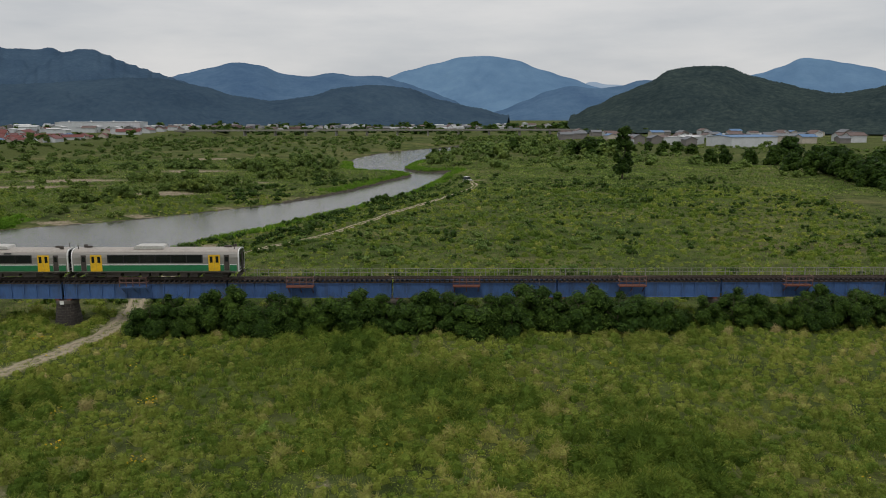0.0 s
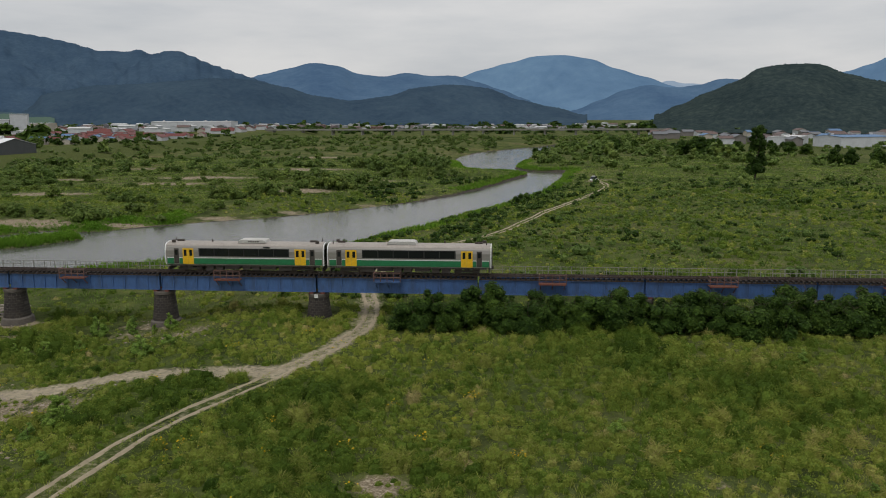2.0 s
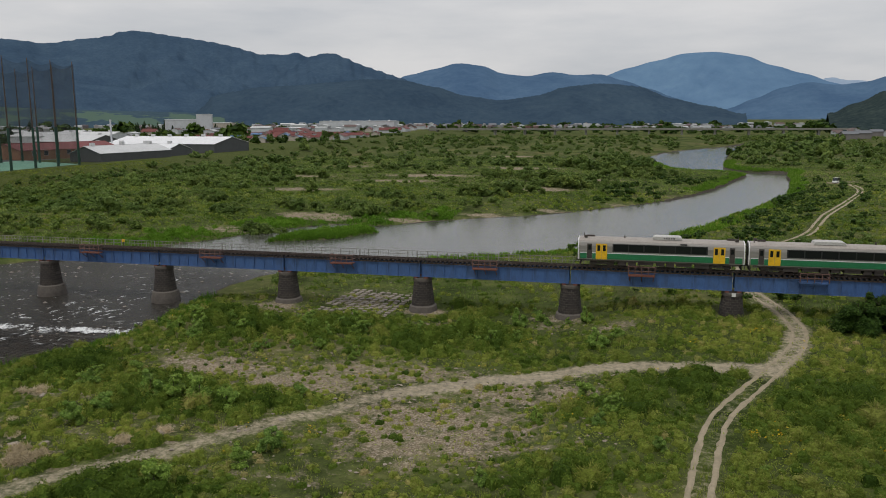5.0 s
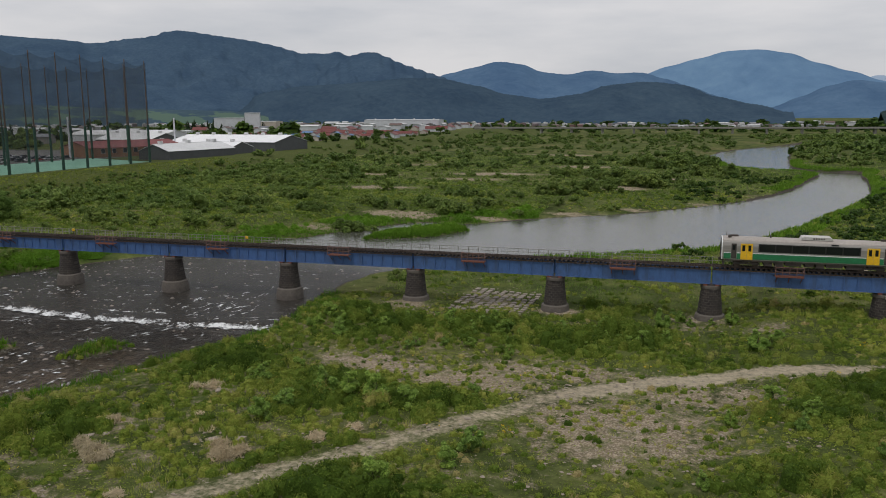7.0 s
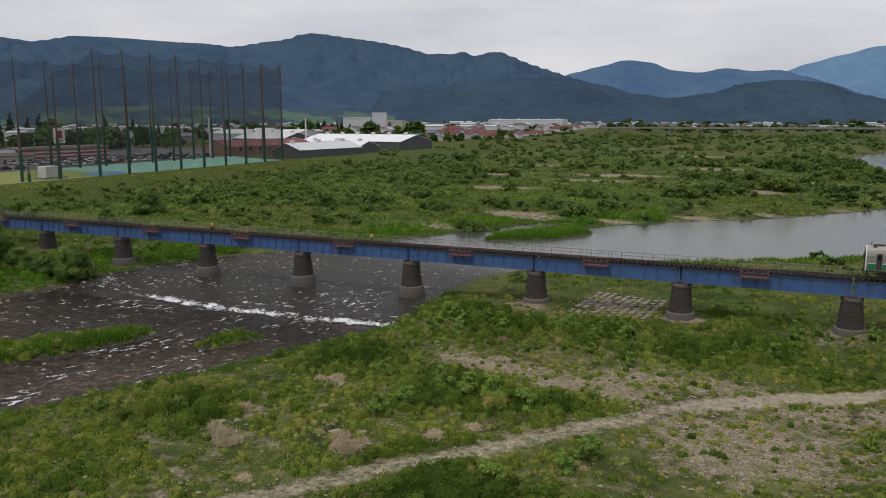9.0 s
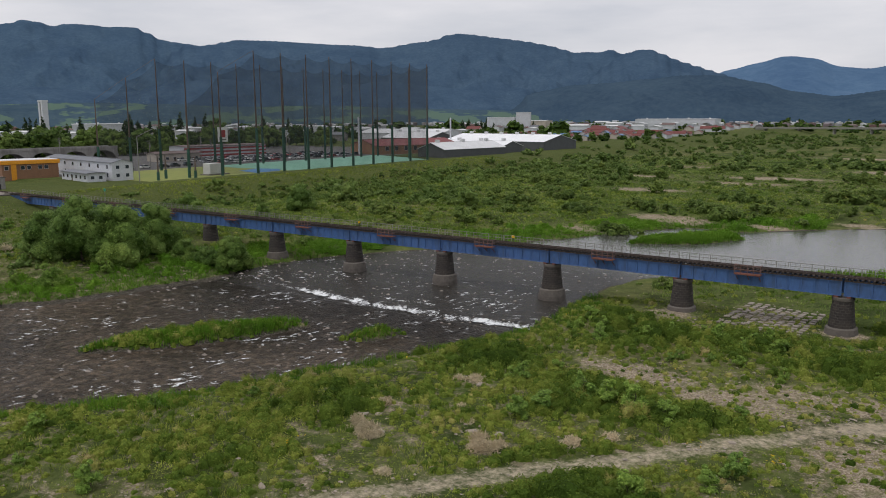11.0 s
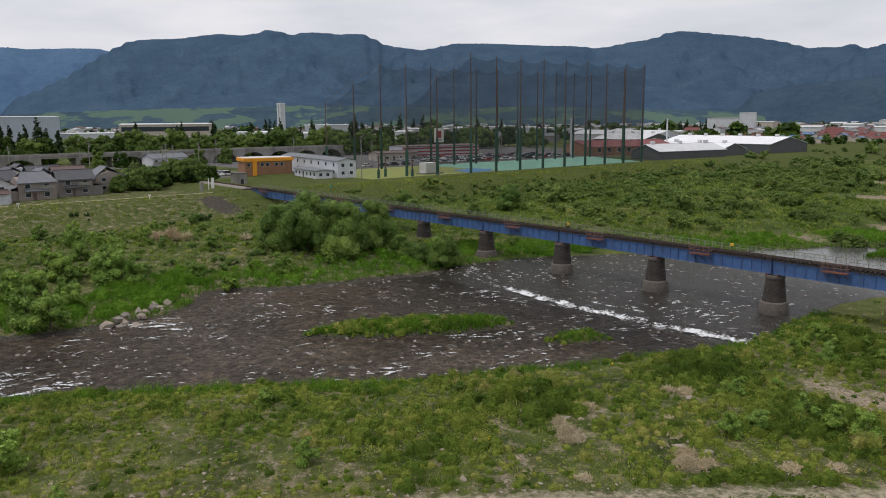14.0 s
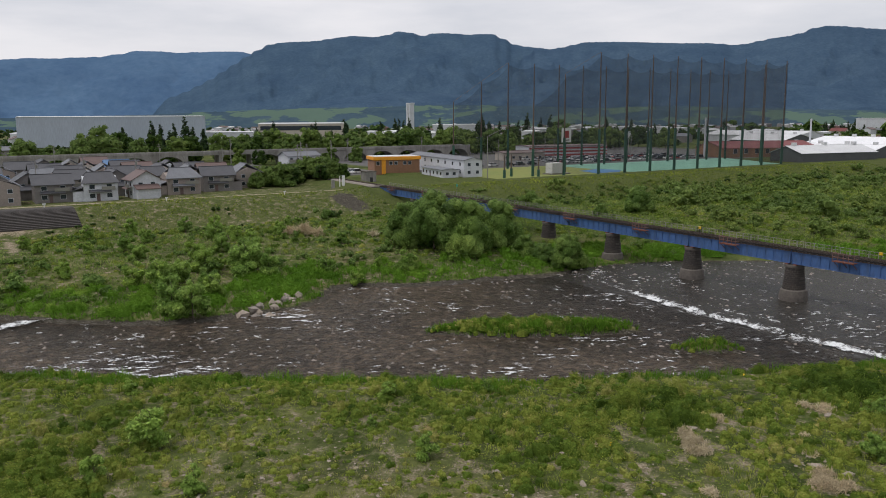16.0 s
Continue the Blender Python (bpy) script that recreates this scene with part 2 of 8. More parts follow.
def stone_material(name, light, dark, size=0.42):
    m, n, l, b = material(name, 0.9)
    co = n.new("ShaderNodeTexCoord")
    mp = n.new("ShaderNodeMapping")
    mp.inputs["Rotation"].default_value = (radians(90), 0, 0)
    br = n.new("ShaderNodeTexBrick")
    br.inputs["Scale"].default_value = 1.0
    br.inputs["Brick Width"].default_value, br.inputs["Row Height"].default_value = size * 1.7, size
    br.inputs["Mortar Size"].default_value = 0.03
    br.inputs["Color1"].default_value, br.inputs["Color2"].default_value = (*light, 1), (*dark, 1)
    br.inputs["Mortar"].default_value = (0.085, 0.078, 0.070, 1)
    l.new(co.outputs["Object"], mp.inputs["Vector"])
    l.new(mp.outputs["Vector"], br.inputs["Vector"])
    fine = noise_node(n, l, 3.0, 6.0, 0.7)
    broad = noise_node(n, l, 0.6, 4.0, 0.6)
    v = ramp_node(n, [(0.3, (0.45, 0.45, 0.46)), (0.7, (1.25, 1.2, 1.15))])
    l.new(fine.outputs["Fac"], v.inputs["Fac"])
    c = mix_node(n, l, 1.0, br.outputs["Color"], v.outputs["Color"], "MULTIPLY")
    s = ramp_node(n, [(0.40, (0, 0, 0)), (0.66, (0.75, 0.75, 0.75))])
    l.new(broad.outputs["Fac"], s.inputs["Fac"])
    l.new(mix_node(n, l, s.outputs["Color"], c, (0.035, 0.030, 0.026)), b.inputs["Base Color"])
    bump_node(n, l, br.outputs["Fac"], -0.6, 0.05, b)
    return m


M_GROUND = ground_material()
M_GRASS = grass_material("meadow_grass", [(0.0, (0.089, 0.135, 0.020)), (0.27, (0.189, 0.252, 0.036)), (0.52, (0.312, 0.364, 0.067)), (0.76, (0.429, 0.426, 0.157)), (1.0, (0.503, 0.424, 0.255))])
M_PLAIN = grass_material("flood_plain_grass", [(0.0, (0.108, 0.177, 0.041)), (0.35, (0.196, 0.281, 0.068)), (0.62, (0.292, 0.361, 0.112)), (0.82, (0.392, 0.411, 0.186)), (1.0, (0.455, 0.418, 0.269))])
M_REED = grass_material("riverside_grass", [(0.0, (0.086, 0.190, 0.019)), (0.4, (0.138, 0.270, 0.030)), (0.7, (0.213, 0.333, 0.055)), (1.0, (0.287, 0.333, 0.097))])
M_LEAF = foliage("shrub_leaves", (0.018, 0.042, 0.008), (0.042, 0.085, 0.015), (0.080, 0.138, 0.026), 0.20)
M_MOUND = grass_material("herb_mounds", [(0.0, (0.047, 0.088, 0.014)), (0.30, (0.116, 0.180, 0.029)), (0.55, (0.226, 0.276, 0.053)), (0.78, (0.335, 0.330, 0.108)), (1.0, (0.410, 0.325, 0.195))])
M_DRIFT = grass_material("dry_drift", [(0.0, (0.29, 0.245, 0.165)), (0.5, (0.50, 0.435, 0.315)), (1.0, (0.66, 0.59, 0.46))])
M_DIM = foliage("dull_scrub_leaves", (0.074, 0.124, 0.030), (0.118, 0.180, 0.044), (0.172, 0.238, 0.066), 0.06)
M_SCRUB = foliage("scrub_leaves", (0.085, 0.142, 0.032), (0.132, 0.202, 0.052), (0.190, 0.265, 0.078), 0.03)
M_WILLOW = foliage("willow_leaves", (0.070, 0.132, 0.026), (0.130, 0.215, 0.050), (0.205, 0.300, 0.088), 0.20)
M_BUSH = foliage("young_willow_leaves", (0.115, 0.205, 0.038), (0.198, 0.315, 0.064), (0.295, 0.420, 0.110), 0.30, through_light=0.3)
M_CONIFER = foliage("conifer_needles", (0.012, 0.028, 0.012), (0.022, 0.045, 0.018), (0.036, 0.066, 0.026), 0.20, through_light=0.1)
M_FLOWER = foliage("yellow_petals", (0.55, 0.36, 0.02), (0.66, 0.44, 0.02), (0.75, 0.55, 0.05), 0.3)
M_BARK = worn("bark", (0.09, 0.07, 0.05), (0.04, 0.035, 0.03), 0.95, grain=5, bump=0.6, stretch=(1, 1, 0.2))
M_FOAM = foam_material()
M_ROCK = worn("river_rock", (0.24, 0.21, 0.18), (0.10, 0.09, 0.08), 0.9, grain=4, stain=1.5, bump=0.6)
M_PALE_ROCK = worn("pale_rock", (0.33, 0.28, 0.225), (0.13, 0.11, 0.09), 0.9, grain=4, stain=1.5, bump=0.6)
M_TRACK = worn("dry_earth_track", (0.34, 0.285, 0.195), (0.18, 0.155, 0.095), 0.95, grain=3, stain=0.5, bump=0.5)
M_BLUE = worn("weathered_blue_steel", (0.055, 0.125, 0.300), (0.040, 0.060, 0.105), 0.55, grain=5, stain=0.9, amount=0.8, stretch=(1, 1, 0.35))
M_RUST = worn("rust_red_steel", (0.185, 0.062, 0.038), (0.085, 0.042, 0.03), 0.75, grain=8)
M_RAIL = worn("rusty_rail", (0.085, 0.062, 0.050), (0.05, 0.036, 0.03), 0.5, 0.4, grain=8)
M_SLEEPER = worn("tarred_sleeper", (0.026, 0.021, 0.018), (0.05, 0.038, 0.03), 0.9, grain=6)
M_PALE_STEEL = worn("pale_painted_handrail", (0.24, 0.24, 0.21), (0.20, 0.17, 0.13), 0.6, grain=8)
M_STONE = stone_material("coursed_pier_stone", (0.058, 0.047, 0.040), (0.024, 0.021, 0.020), 0.31)
M_CONCRETE = worn("weathered_concrete", (0.29, 0.28, 0.26), (0.12, 0.112, 0.10), 0.9, grain=3, stain=0.3, amount=0.85, bump=0.3, stretch=(1, 1, 0.3))
M_FOOT = worn("stained_footing_concrete", (0.120, 0.105, 0.090), (0.045, 0.039, 0.036), 0.9, grain=3, stain=0.9, bump=0.4)
M_STEEL = worn("brushed_stainless_body", (0.31, 0.295, 0.27), (0.23, 0.215, 0.195), 0.42, 0.35, grain=3, amount=0.5, bump=0.02, stretch=(0.1, 1, 4))
M_ROOF_STEEL = worn("dusty_train_roof", (0.38, 0.345, 0.31), (0.26, 0.235, 0.21), 0.6, 0.1, grain=4, stain=0.6, bump=0.05)
M_GREEN = worn("green_train_paint", (0.020, 0.180, 0.070), (0.015, 0.11, 0.05), 0.35, grain=4, bump=0.0)
M_YELLOW = worn("yellow_door_paint", (0.80, 0.48, 0.015), (0.6, 0.35, 0.02), 0.4, grain=4, bump=0.0)
M_WHITE = worn("white_paint", (0.78, 0.78, 0.76), (0.55, 0.54, 0.51), 0.5, grain=5, bump=0.03)
M_BLACK = worn("black_front_panel", (0.014, 0.014, 0.016), (0.03, 0.03, 0.03), 0.3, grain=5, bump=0.0)
M_UNDER = worn("dirty_underframe", (0.050, 0.042, 0.036), (0.095, 0.075, 0.06), 0.8, grain=5)
M_GLASS_DARK, _n, _l, _b = material("dark_window_glass", 0.06)
_b.inputs["Base Color"].default_value = (0.012, 0.014, 0.016, 1)
M_PLAIN_DARK = worn("dark_opening", (0.02, 0.02, 0.022), (0.04, 0.04, 0.04), 0.8, bump=0.0)

# ---- helpers for meshes ----
def mesh_object(name, verts, faces, mat, smooth=False, parent=None):
    """A mesh object from arrays: verts (n, 3); faces an (m, 3) or (m, 4) array or a list of them."""
    me = bpy.data.meshes.new(name)
    groups = faces if isinstance(faces, list) else [faces]
    groups = [np.asarray(f, np.int32) for f in groups if len(f)]
    loops = np.concatenate([f.ravel() for f in groups])
    sizes = np.concatenate([np.full(len(f), f.shape[1], np.int32) for f in groups])
    me.vertices.add(len(verts))
    me.vertices.foreach_set("co", np.asarray(verts, np.float32).ravel())
    me.loops.add(len(loops))
    me.loops.foreach_set("vertex_index", loops)
    me.polygons.add(len(sizes))
    me.polygons.foreach_set("loop_start", np.concatenate([[0], np.cumsum(sizes)[:-1]]).astype(np.int32))
    me.polygons.foreach_set("use_smooth", np.full(len(sizes), smooth))
    me.update(calc_edges=True)
    me.materials.append(mat)
    ob = new(name, me)
    ob.parent = parent
    return ob


def part(name, bm, mat, parent, label=""):
    """Links a bmesh as one mesh object under a thing or under a part."""
    me = bpy.data.meshes.new(name)
    bm.to_mesh(me)
    bm.free()
    me.materials.append(mat)
    ob = new(name, me)
    ob.parent = parent
    return tagged(ob, label) if label else ob


def share(name, source, parent, x=0, y=0, z=0, rz=0, scale=(1, 1, 1)):
    """A further piece on the mesh of another one."""
    ob = new(name, source.data)
    ob.parent = parent
    ob.matrix_basis = pose(x, y, z, 0, 0, rz) @ Matrix.Diagonal((*scale, 1))
    return ob


def empty(name, x=0, y=0, z=0, rz=0):
    ob = new(name)
    ob.matrix_basis = pose(x, y, z, 0, 0, rz)
    return ob


def box(bm, x0, x1, y0, y1, z0, z1, bevel=0.0):
    made = bmesh.ops.create_cube(bm, size=1.0)["verts"]
    bmesh.ops.scale(bm, vec=(x1 - x0, y1 - y0, z1 - z0), verts=made)
    bmesh.ops.translate(bm, vec=((x0 + x1) / 2, (y0 + y1) / 2, (z0 + z1) / 2), verts=made)
    if bevel:
        edges = list({e for v in made for e in v.link_edges})
        bmesh.ops.bevel(bm, geom=edges, offset=bevel, segments=2, affect="EDGES", profile=0.5)
    return bm


def boxes(*dims, bevel=0.0):
    bm = bmesh.new()
    for d in dims:
        box(bm, *d, bevel=bevel)
    return bm


def prism(outline, a, b, axis="y"):
    """A solid with a flat outline of (u, v), pushed from a to b along an axis."""
    bm = bmesh.new()
    put = {"y": lambda u, v, w: (u, w, v), "x": lambda u, v, w: (w, u, v), "z": lambda u, v, w: (u, v, w)}[axis]
    lo = [bm.verts.new(put(u, v, a)) for u, v in outline]
    hi = [bm.verts.new(put(u, v, b)) for u, v in outline]
    bm.faces.new(lo)
    bm.faces.new(hi[::-1])
    for i in range(len(lo)):
        j = (i + 1) % len(lo)
        bm.faces.new((lo[j], lo[i], hi[i], hi[j]))
    bmesh.ops.recalc_face_normals(bm, faces=bm.faces[:])
    return bm


def rod(bm, a, b, r0, r1=None, sides=6):
    """A tapered round bar from a to b."""
    a, b = Vector(a), Vector(b)
    r1 = r0 if r1 is None else r1
    q = (b - a).to_track_quat("Z", "Y")
    rings = []
    for p, r in ((a, r0), (b, r1)):
        rings.append([bm.verts.new(p + q @ Vector((r * math.cos(2 * math.pi * k / sides), r * math.sin(2 * math.pi * k / sides), 0))) for k in range(sides)])
    for k in range(sides):
        j = (k + 1) % sides
        bm.faces.new((rings[0][k], rings[0][j], rings[1][j], rings[1][k]))
    bm.faces.new(rings[0][::-1])
    bm.faces.new(rings[1])
    return bm


def lumps(x, y, size, seed):
    """Smooth noise between about -1 and 1 from a few turned waves and hashed cells, for arrays."""
    rng = np.random.default_rng(seed)
    out = np.zeros(np.shape(x))
    for octave in range(4):
        k = 2.0 ** octave / size
        a = rng.uniform(0, math.pi)
        u, v = (x * math.cos(a) - y * math.sin(a)) * k + 500.3, (x * math.sin(a) + y * math.cos(a)) * k + 500.7
        table = rng.uniform(-1, 1, (64, 64))
        iu, iv = np.floor(u).astype(int), np.floor(v).astype(int)
        fu, fv = u - iu, v - iv
        fu, fv = fu * fu * (3 - 2 * fu), fv * fv * (3 - 2 * fv)
        g = lambda i, j: table[i % 64, j % 64]
        out = out + 0.6 ** octave * ((g(iu, iv) * (1 - fu) + g(iu + 1, iv) * fu) * (1 - fv) + (g(iu, iv + 1) * (1 - fu) + g(iu + 1, iv + 1) * fu) * fv)
    return out / 1.6


def step(v, a, b):
    t = np.clip((v - a) / (b - a), 0, 1)
    return t * t * (3 - 2 * t)


def edge_distance(x, y, line, closed):
    """Distance to a polyline, and for a closed one negative inside."""
    d = np.full(np.shape(x), 1e9)
    inside = np.zeros(np.shape(x), bool)
    n = len(line)
    for i in range(n if closed else n - 1):
        (ax, ay), (bx, by) = line[i], line[(i + 1) % n]
        ux, uy = bx - ax, by - ay
        t = np.clip(((x - ax) * ux + (y - ay) * uy) / (ux * ux + uy * uy), 0, 1)
        d = np.minimum(d, np.hypot(x - ax - t * ux, y - ay - t * uy))
        if closed and ay != by:
            hit = ((ay > y) != (by > y)) & (x < (bx - ax) * (y - ay) / (by - ay) + ax)
            inside ^= hit
    return np.where(inside, -d, d) if closed else d


# ---- plan: river, tracks, gravel ----
WATER = -2.3
EAST_BANK = [(-232, -125), (-190, -60), (-165, -9), (-152, 8), (-144, 22), (-133, 36), (-126, 53), (-119, 70), (-116, 79), (-119, 90), (-119, 111), (-113, 122),
             (-95, 135), (-80, 144), (-67, 151), (-61, 156), (-53, 167), (-45, 181), (-38, 199), (-28, 224), (-18, 250), (-9, 277), (-3, 315), (4, 363), (7, 384), (-3, 384),
             (-12, 389), (-17, 402), (-18, 420), (-11, 486), (2, 600), (17, 675), (30, 735), (60, 770)]
WEST_BANK = [(34, 770), (20, 735), (-12, 663), (-40, 602), (-56, 515), (-50, 452), (-44, 398), (-25, 385), (-13, 367), (-19, 344), (-37, 277), (-52, 246), (-72, 219), (-87, 204), (-104, 193), (-118, 176), (-130, 180),
             (-141, 164), (-146, 150), (-155, 134), (-165, 120), (-174, 103), (-179, 93), (-178, 81), (-179, 72), (-181, 64), (-182, 53), (-191, 41), (-179, 33),
             (-178, 22), (-180, 9), (-188, -1), (-196, -9), (-222, -50), (-275, -125)]


def rounded(line):
    """A closed outline with its corners cut once."""
    out = []
    for (ax, ay), (bx, by) in zip(line, line[1:] + line[:1]):
        out += [(ax * 0.78 + bx * 0.22, ay * 0.78 + by * 0.22), (ax * 0.22 + bx * 0.78, ay * 0.22 + by * 0.78)]
    return out


RIVER = rounded(EAST_BANK + WEST_BANK)
ISLANDS = [[(-134, 148), (-121, 155), (-115, 167), (-121, 174), (-133, 156)], [(-156, 39), (-149.5, 46.5), (-145, 54), (-142, 63), (-145.5, 62), (-150, 56), (-155, 46)],
           [(-134, 61), (-131, 62), (-129.5, 67), (-132.5, 66)]]
TRACK_A = [(-41.2, 107), (-39, 98), (-38.3, 88), (-40, 79), (-43.4, 71), (-46.5, 64), (-49.5, 56), (-51.5, 43), (-53, 30), (-56, 12)]
TRACK_B = [(-43.5, 71.5), (-52, 70.5), (-62, 70.5), (-70, 67), (-77.5, 62), (-83, 55), (-88, 49), (-93, 43), (-99, 35.5), (-104, 28), (-110, 20)]
TRACK_C = [(-41.2, 107), (-42, 121), (-40, 134), (-36, 144), (-23, 169), (-14, 200), (-1, 236), (8, 262), (12, 284), (9, 310)]
# bare gravel: x, y, half lengths, how bare
TERRACE_GRAVEL = [(-98, 65, 11, 4.5, 0.8), (-87, 63, 12, 6, 0.75), (-72, 54, 14, 12, 0.74), (-66, 64, 13, 7, 0.68), (-80, 68, 14, 5, 0.75), (-80, 44, 9, 5, 0.4), (-61, 52, 4, 2, 0.6), (-77, 52, 3, 2, 0.6), (-104, 30, 8, 4, 0.5), (-120, 8, 13, 11, 0.40), (-111, 38.5, 2.6, 1.8, 0.7), (-101.6, 41.6, 2.6, 2.2, 0.7), (-110, 54, 3, 1.2, 0.8), (-113, 44, 1.8, 1.2, 0.8), (-112, 18, 8, 4, 0.5), (-58, 86, 4, 3, 0.7), (-97, 46, 3, 1.5, 0.6), (-105, 43, 2, 1.4, 0.5), (-93, 49, 2.4, 1.5, 0.6), (-51, 35, 5, 3, 0.6), (-30, 48, 2.6, 2.2, 1.0), (-8, 50, 2.5, 1.5, 0.7)]
BANK_GRAVEL = [(-93, 98, 8, 8, 0.62), (-83.5, 93, 3.4, 2.6, 1.0), (-104, 91, 5, 4, 0.8), (-98, 87, 5, 2, 0.7), (-80, 87, 4, 2, 0.7), (-66, 91, 6, 6, 0.6), (-58, 85, 5, 3, 0.5), (-140, 146, 9, 6, 0.8), (-150, 160, 9, 6, 0.7), (-171, 92, 8, 9, 0.8), (-162, 108, 8, 10, 0.8), (-258, 44, 5, 12, 0.5), (-262, -6, 4, 14, 0.8), (-244, -4, 18, 2.0, 0.8), (-214, -8, 10, 2.2, 0.7), (-200, 50, 6, 5, 0.4), (-46, 158, 6, 4, 0.7), (-52, 110, 8, 4, 0.55)]
PLAIN_GRAVEL = [(-114, 186, 12, 4, 0.85), (-96, 201, 10, 4, 0.8), (-80, 214, 9, 4, 0.7), (-63, 233, 7, 6, 0.6), (-47, 257, 5, 8, 0.5), (-138, 185, 13, 7, 1.0), (-166, 242, 18, 8, 0.85), (-142, 311, 28, 10, 0.85), (-190, 363, 20, 9, 0.6), (-147, 284, 22, 8, 0.8), (-110, 360, 24, 12, 0.75), (-138, 471, 34, 14, 0.8), (-86, 205, 9, 4, 0.5), (-89, 258, 13, 7, 0.9), (-190, 300, 20, 7, 0.7), (-70, 300, 12, 8, 0.7), (-60, 340, 14, 20, 0.4), (12, 305, 8, 8, 0.7), (-30, 400, 10, 40, 0.5)]
GRAVEL = TERRACE_GRAVEL + BANK_GRAVEL + PLAIN_GRAVEL


grid_x, grid_y = np.meshgrid(np.arange(-300, 102.0), np.arange(-130, 792.0))
SHORE = edge_distance(grid_x, grid_y, RIVER, True) + 0.9 * lumps(grid_x, grid_y, 9, 98)


def shore(x, y):
    """Distance to the water's edge, negative in the river; the edge is frayed."""
    u, v = np.clip(x, -300, 99) + 300.0, np.clip(y, -130, 789) + 130.0
    i, j = u.astype(int), v.astype(int)
    fu, fv = u - i, v - j
    g = SHORE
    d = (g[j, i] * (1 - fu) + g[j, i + 1] * fu) * (1 - fv) + (g[j + 1, i] * (1 - fu) + g[j + 1, i + 1] * fu) * fv
    return d + np.abs(x + 300 - u) + np.abs(y + 130 - v)


def height(x, y):
    """The ground's height."""
    x, y = np.asarray(x, float), np.asarray(y, float)
    d = shore(x, y)
    z = 0.45 * lumps(x, y, 38, 3) + 0.22 * lumps(x, y, 7, 4) + 0.15
    low = step(x, -56, -66) * step(y, 136, 116) * (x > -180 + 0.35 * np.clip(y, 0, 140))
    z = z * step(d, 0, 16) - 1.75 * (1 - step(d, 3, 34)) * np.where(x < -50, 1, 0.75) * (1 - low) - (1.45 + 0.35 * (1 - step(d, 3, 16))) * low
    z = z + 0.35 * step(x, -58, -50) * step(y, 100, 80)
    z = z + 0.8 * step(x, -60, 40) * step(y, 60, 110) * (1 - step(y, 400, 600))
    z = z - 0.45 * (1 - step(d, 0, 5))
    bank = -2.7 - 0.9 * step(-d, 0, 5)
    z = np.where(d < 0, bank + (z - bank) * step(d, -1.2, 0.0), z)
    for isle in ISLANDS:
        e = edge_distance(x, y, isle, True)
        z = np.maximum(z, -2.9 + 1.25 * step(-e, -1.0, 1.3))
    flat = step(np.hypot(np.maximum(np.abs(x + 90) - 330, 0), np.maximum(np.abs(y - 250) - 420, 0)), 0, 200)
    z = z * (1 - flat) + 0.4 * flat
    levee = step(x + 0.01 * (y - 100), -255, -279)
    z = z * (1 - levee) + 4.3 * levee - 0.9 * step(x + 0.01 * (y - 100), -288, -298) * np.where(y < 128, 1.0, 0.45)
    # embankments that carry the track past the two ends of the bridge
    ramp = step(np.abs(y - 94.2), 12, 4.5) * np.maximum(step(x, -276, -281), step(x, 108, 113))
    z = z + np.maximum(0, 4.9 - z) * ramp
    far = np.hypot(x, y)
    return z + 6 * step(far, 1200, 3500)


def spaced(dense0, dense1, cell, end0, end1, grow=1.10):
    mid = np.arange(dense0, dense1 + cell, cell)
    out = [mid]
    for start, end, sign in ((mid[0], end0, -1), (mid[-1], end1, 1)):
        v, s, run = start, cell, []
        while sign * (end - v) > 0:
            s *= grow
            v += sign * s
            run.append(v)
        run = np.array(run)
        out = [run[::-1]] + out if sign < 0 else out + [run]
    return np.concatenate(out)


def grid_faces(nx, ny):
    i = np.arange(nx * ny).reshape(ny, nx)
    return np.stack([i[:-1, :-1], i[:-1, 1:], i[1:, 1:], i[1:, :-1]], -1).reshape(-1, 4)


def add_field(ob, name, values):
    ob.data.attributes.new(name, "FLOAT", "POINT").data.foreach_set("value", np.asarray(values, np.float32))


gx, gy = spaced(-300, 75, 1.3, -4800, 4800), np.concatenate([spaced(-30, 260, 1.3, -2500, 260)[:-1], spaced(260, 262, 1.4, 260, 4850, 1.017)])
GX, GY = np.meshgrid(gx, gy)
PX, PY = GX.ravel(), GY.ravel()
PZ = height(PX, PY)
ground = tagged(mesh_object("ground", np.stack([PX, PY, PZ], 1), grid_faces(len(gx), len(gy)), M_GROUND, True),
                "green riverside meadow with bare gravel patches", "ground", kind="structure")


def gravel_at(x, y):
    g = np.zeros(np.shape(x))
    for cx, cy, rx, ry, s in GRAVEL:
        g = np.maximum(g, s * np.clip(1.35 - np.hypot((x - cx) / rx, (y - cy) / ry), 0, 1))
    return g


def mown_at(x, y):
    m = step(x + 0.01 * (y - 100), -252, -258) * step(x, -340, -330)
    m = np.maximum(m, step(np.hypot((x - 260) / 170, (y - 600) / 110), 1.0, 0.85) * 0.9)
    return m


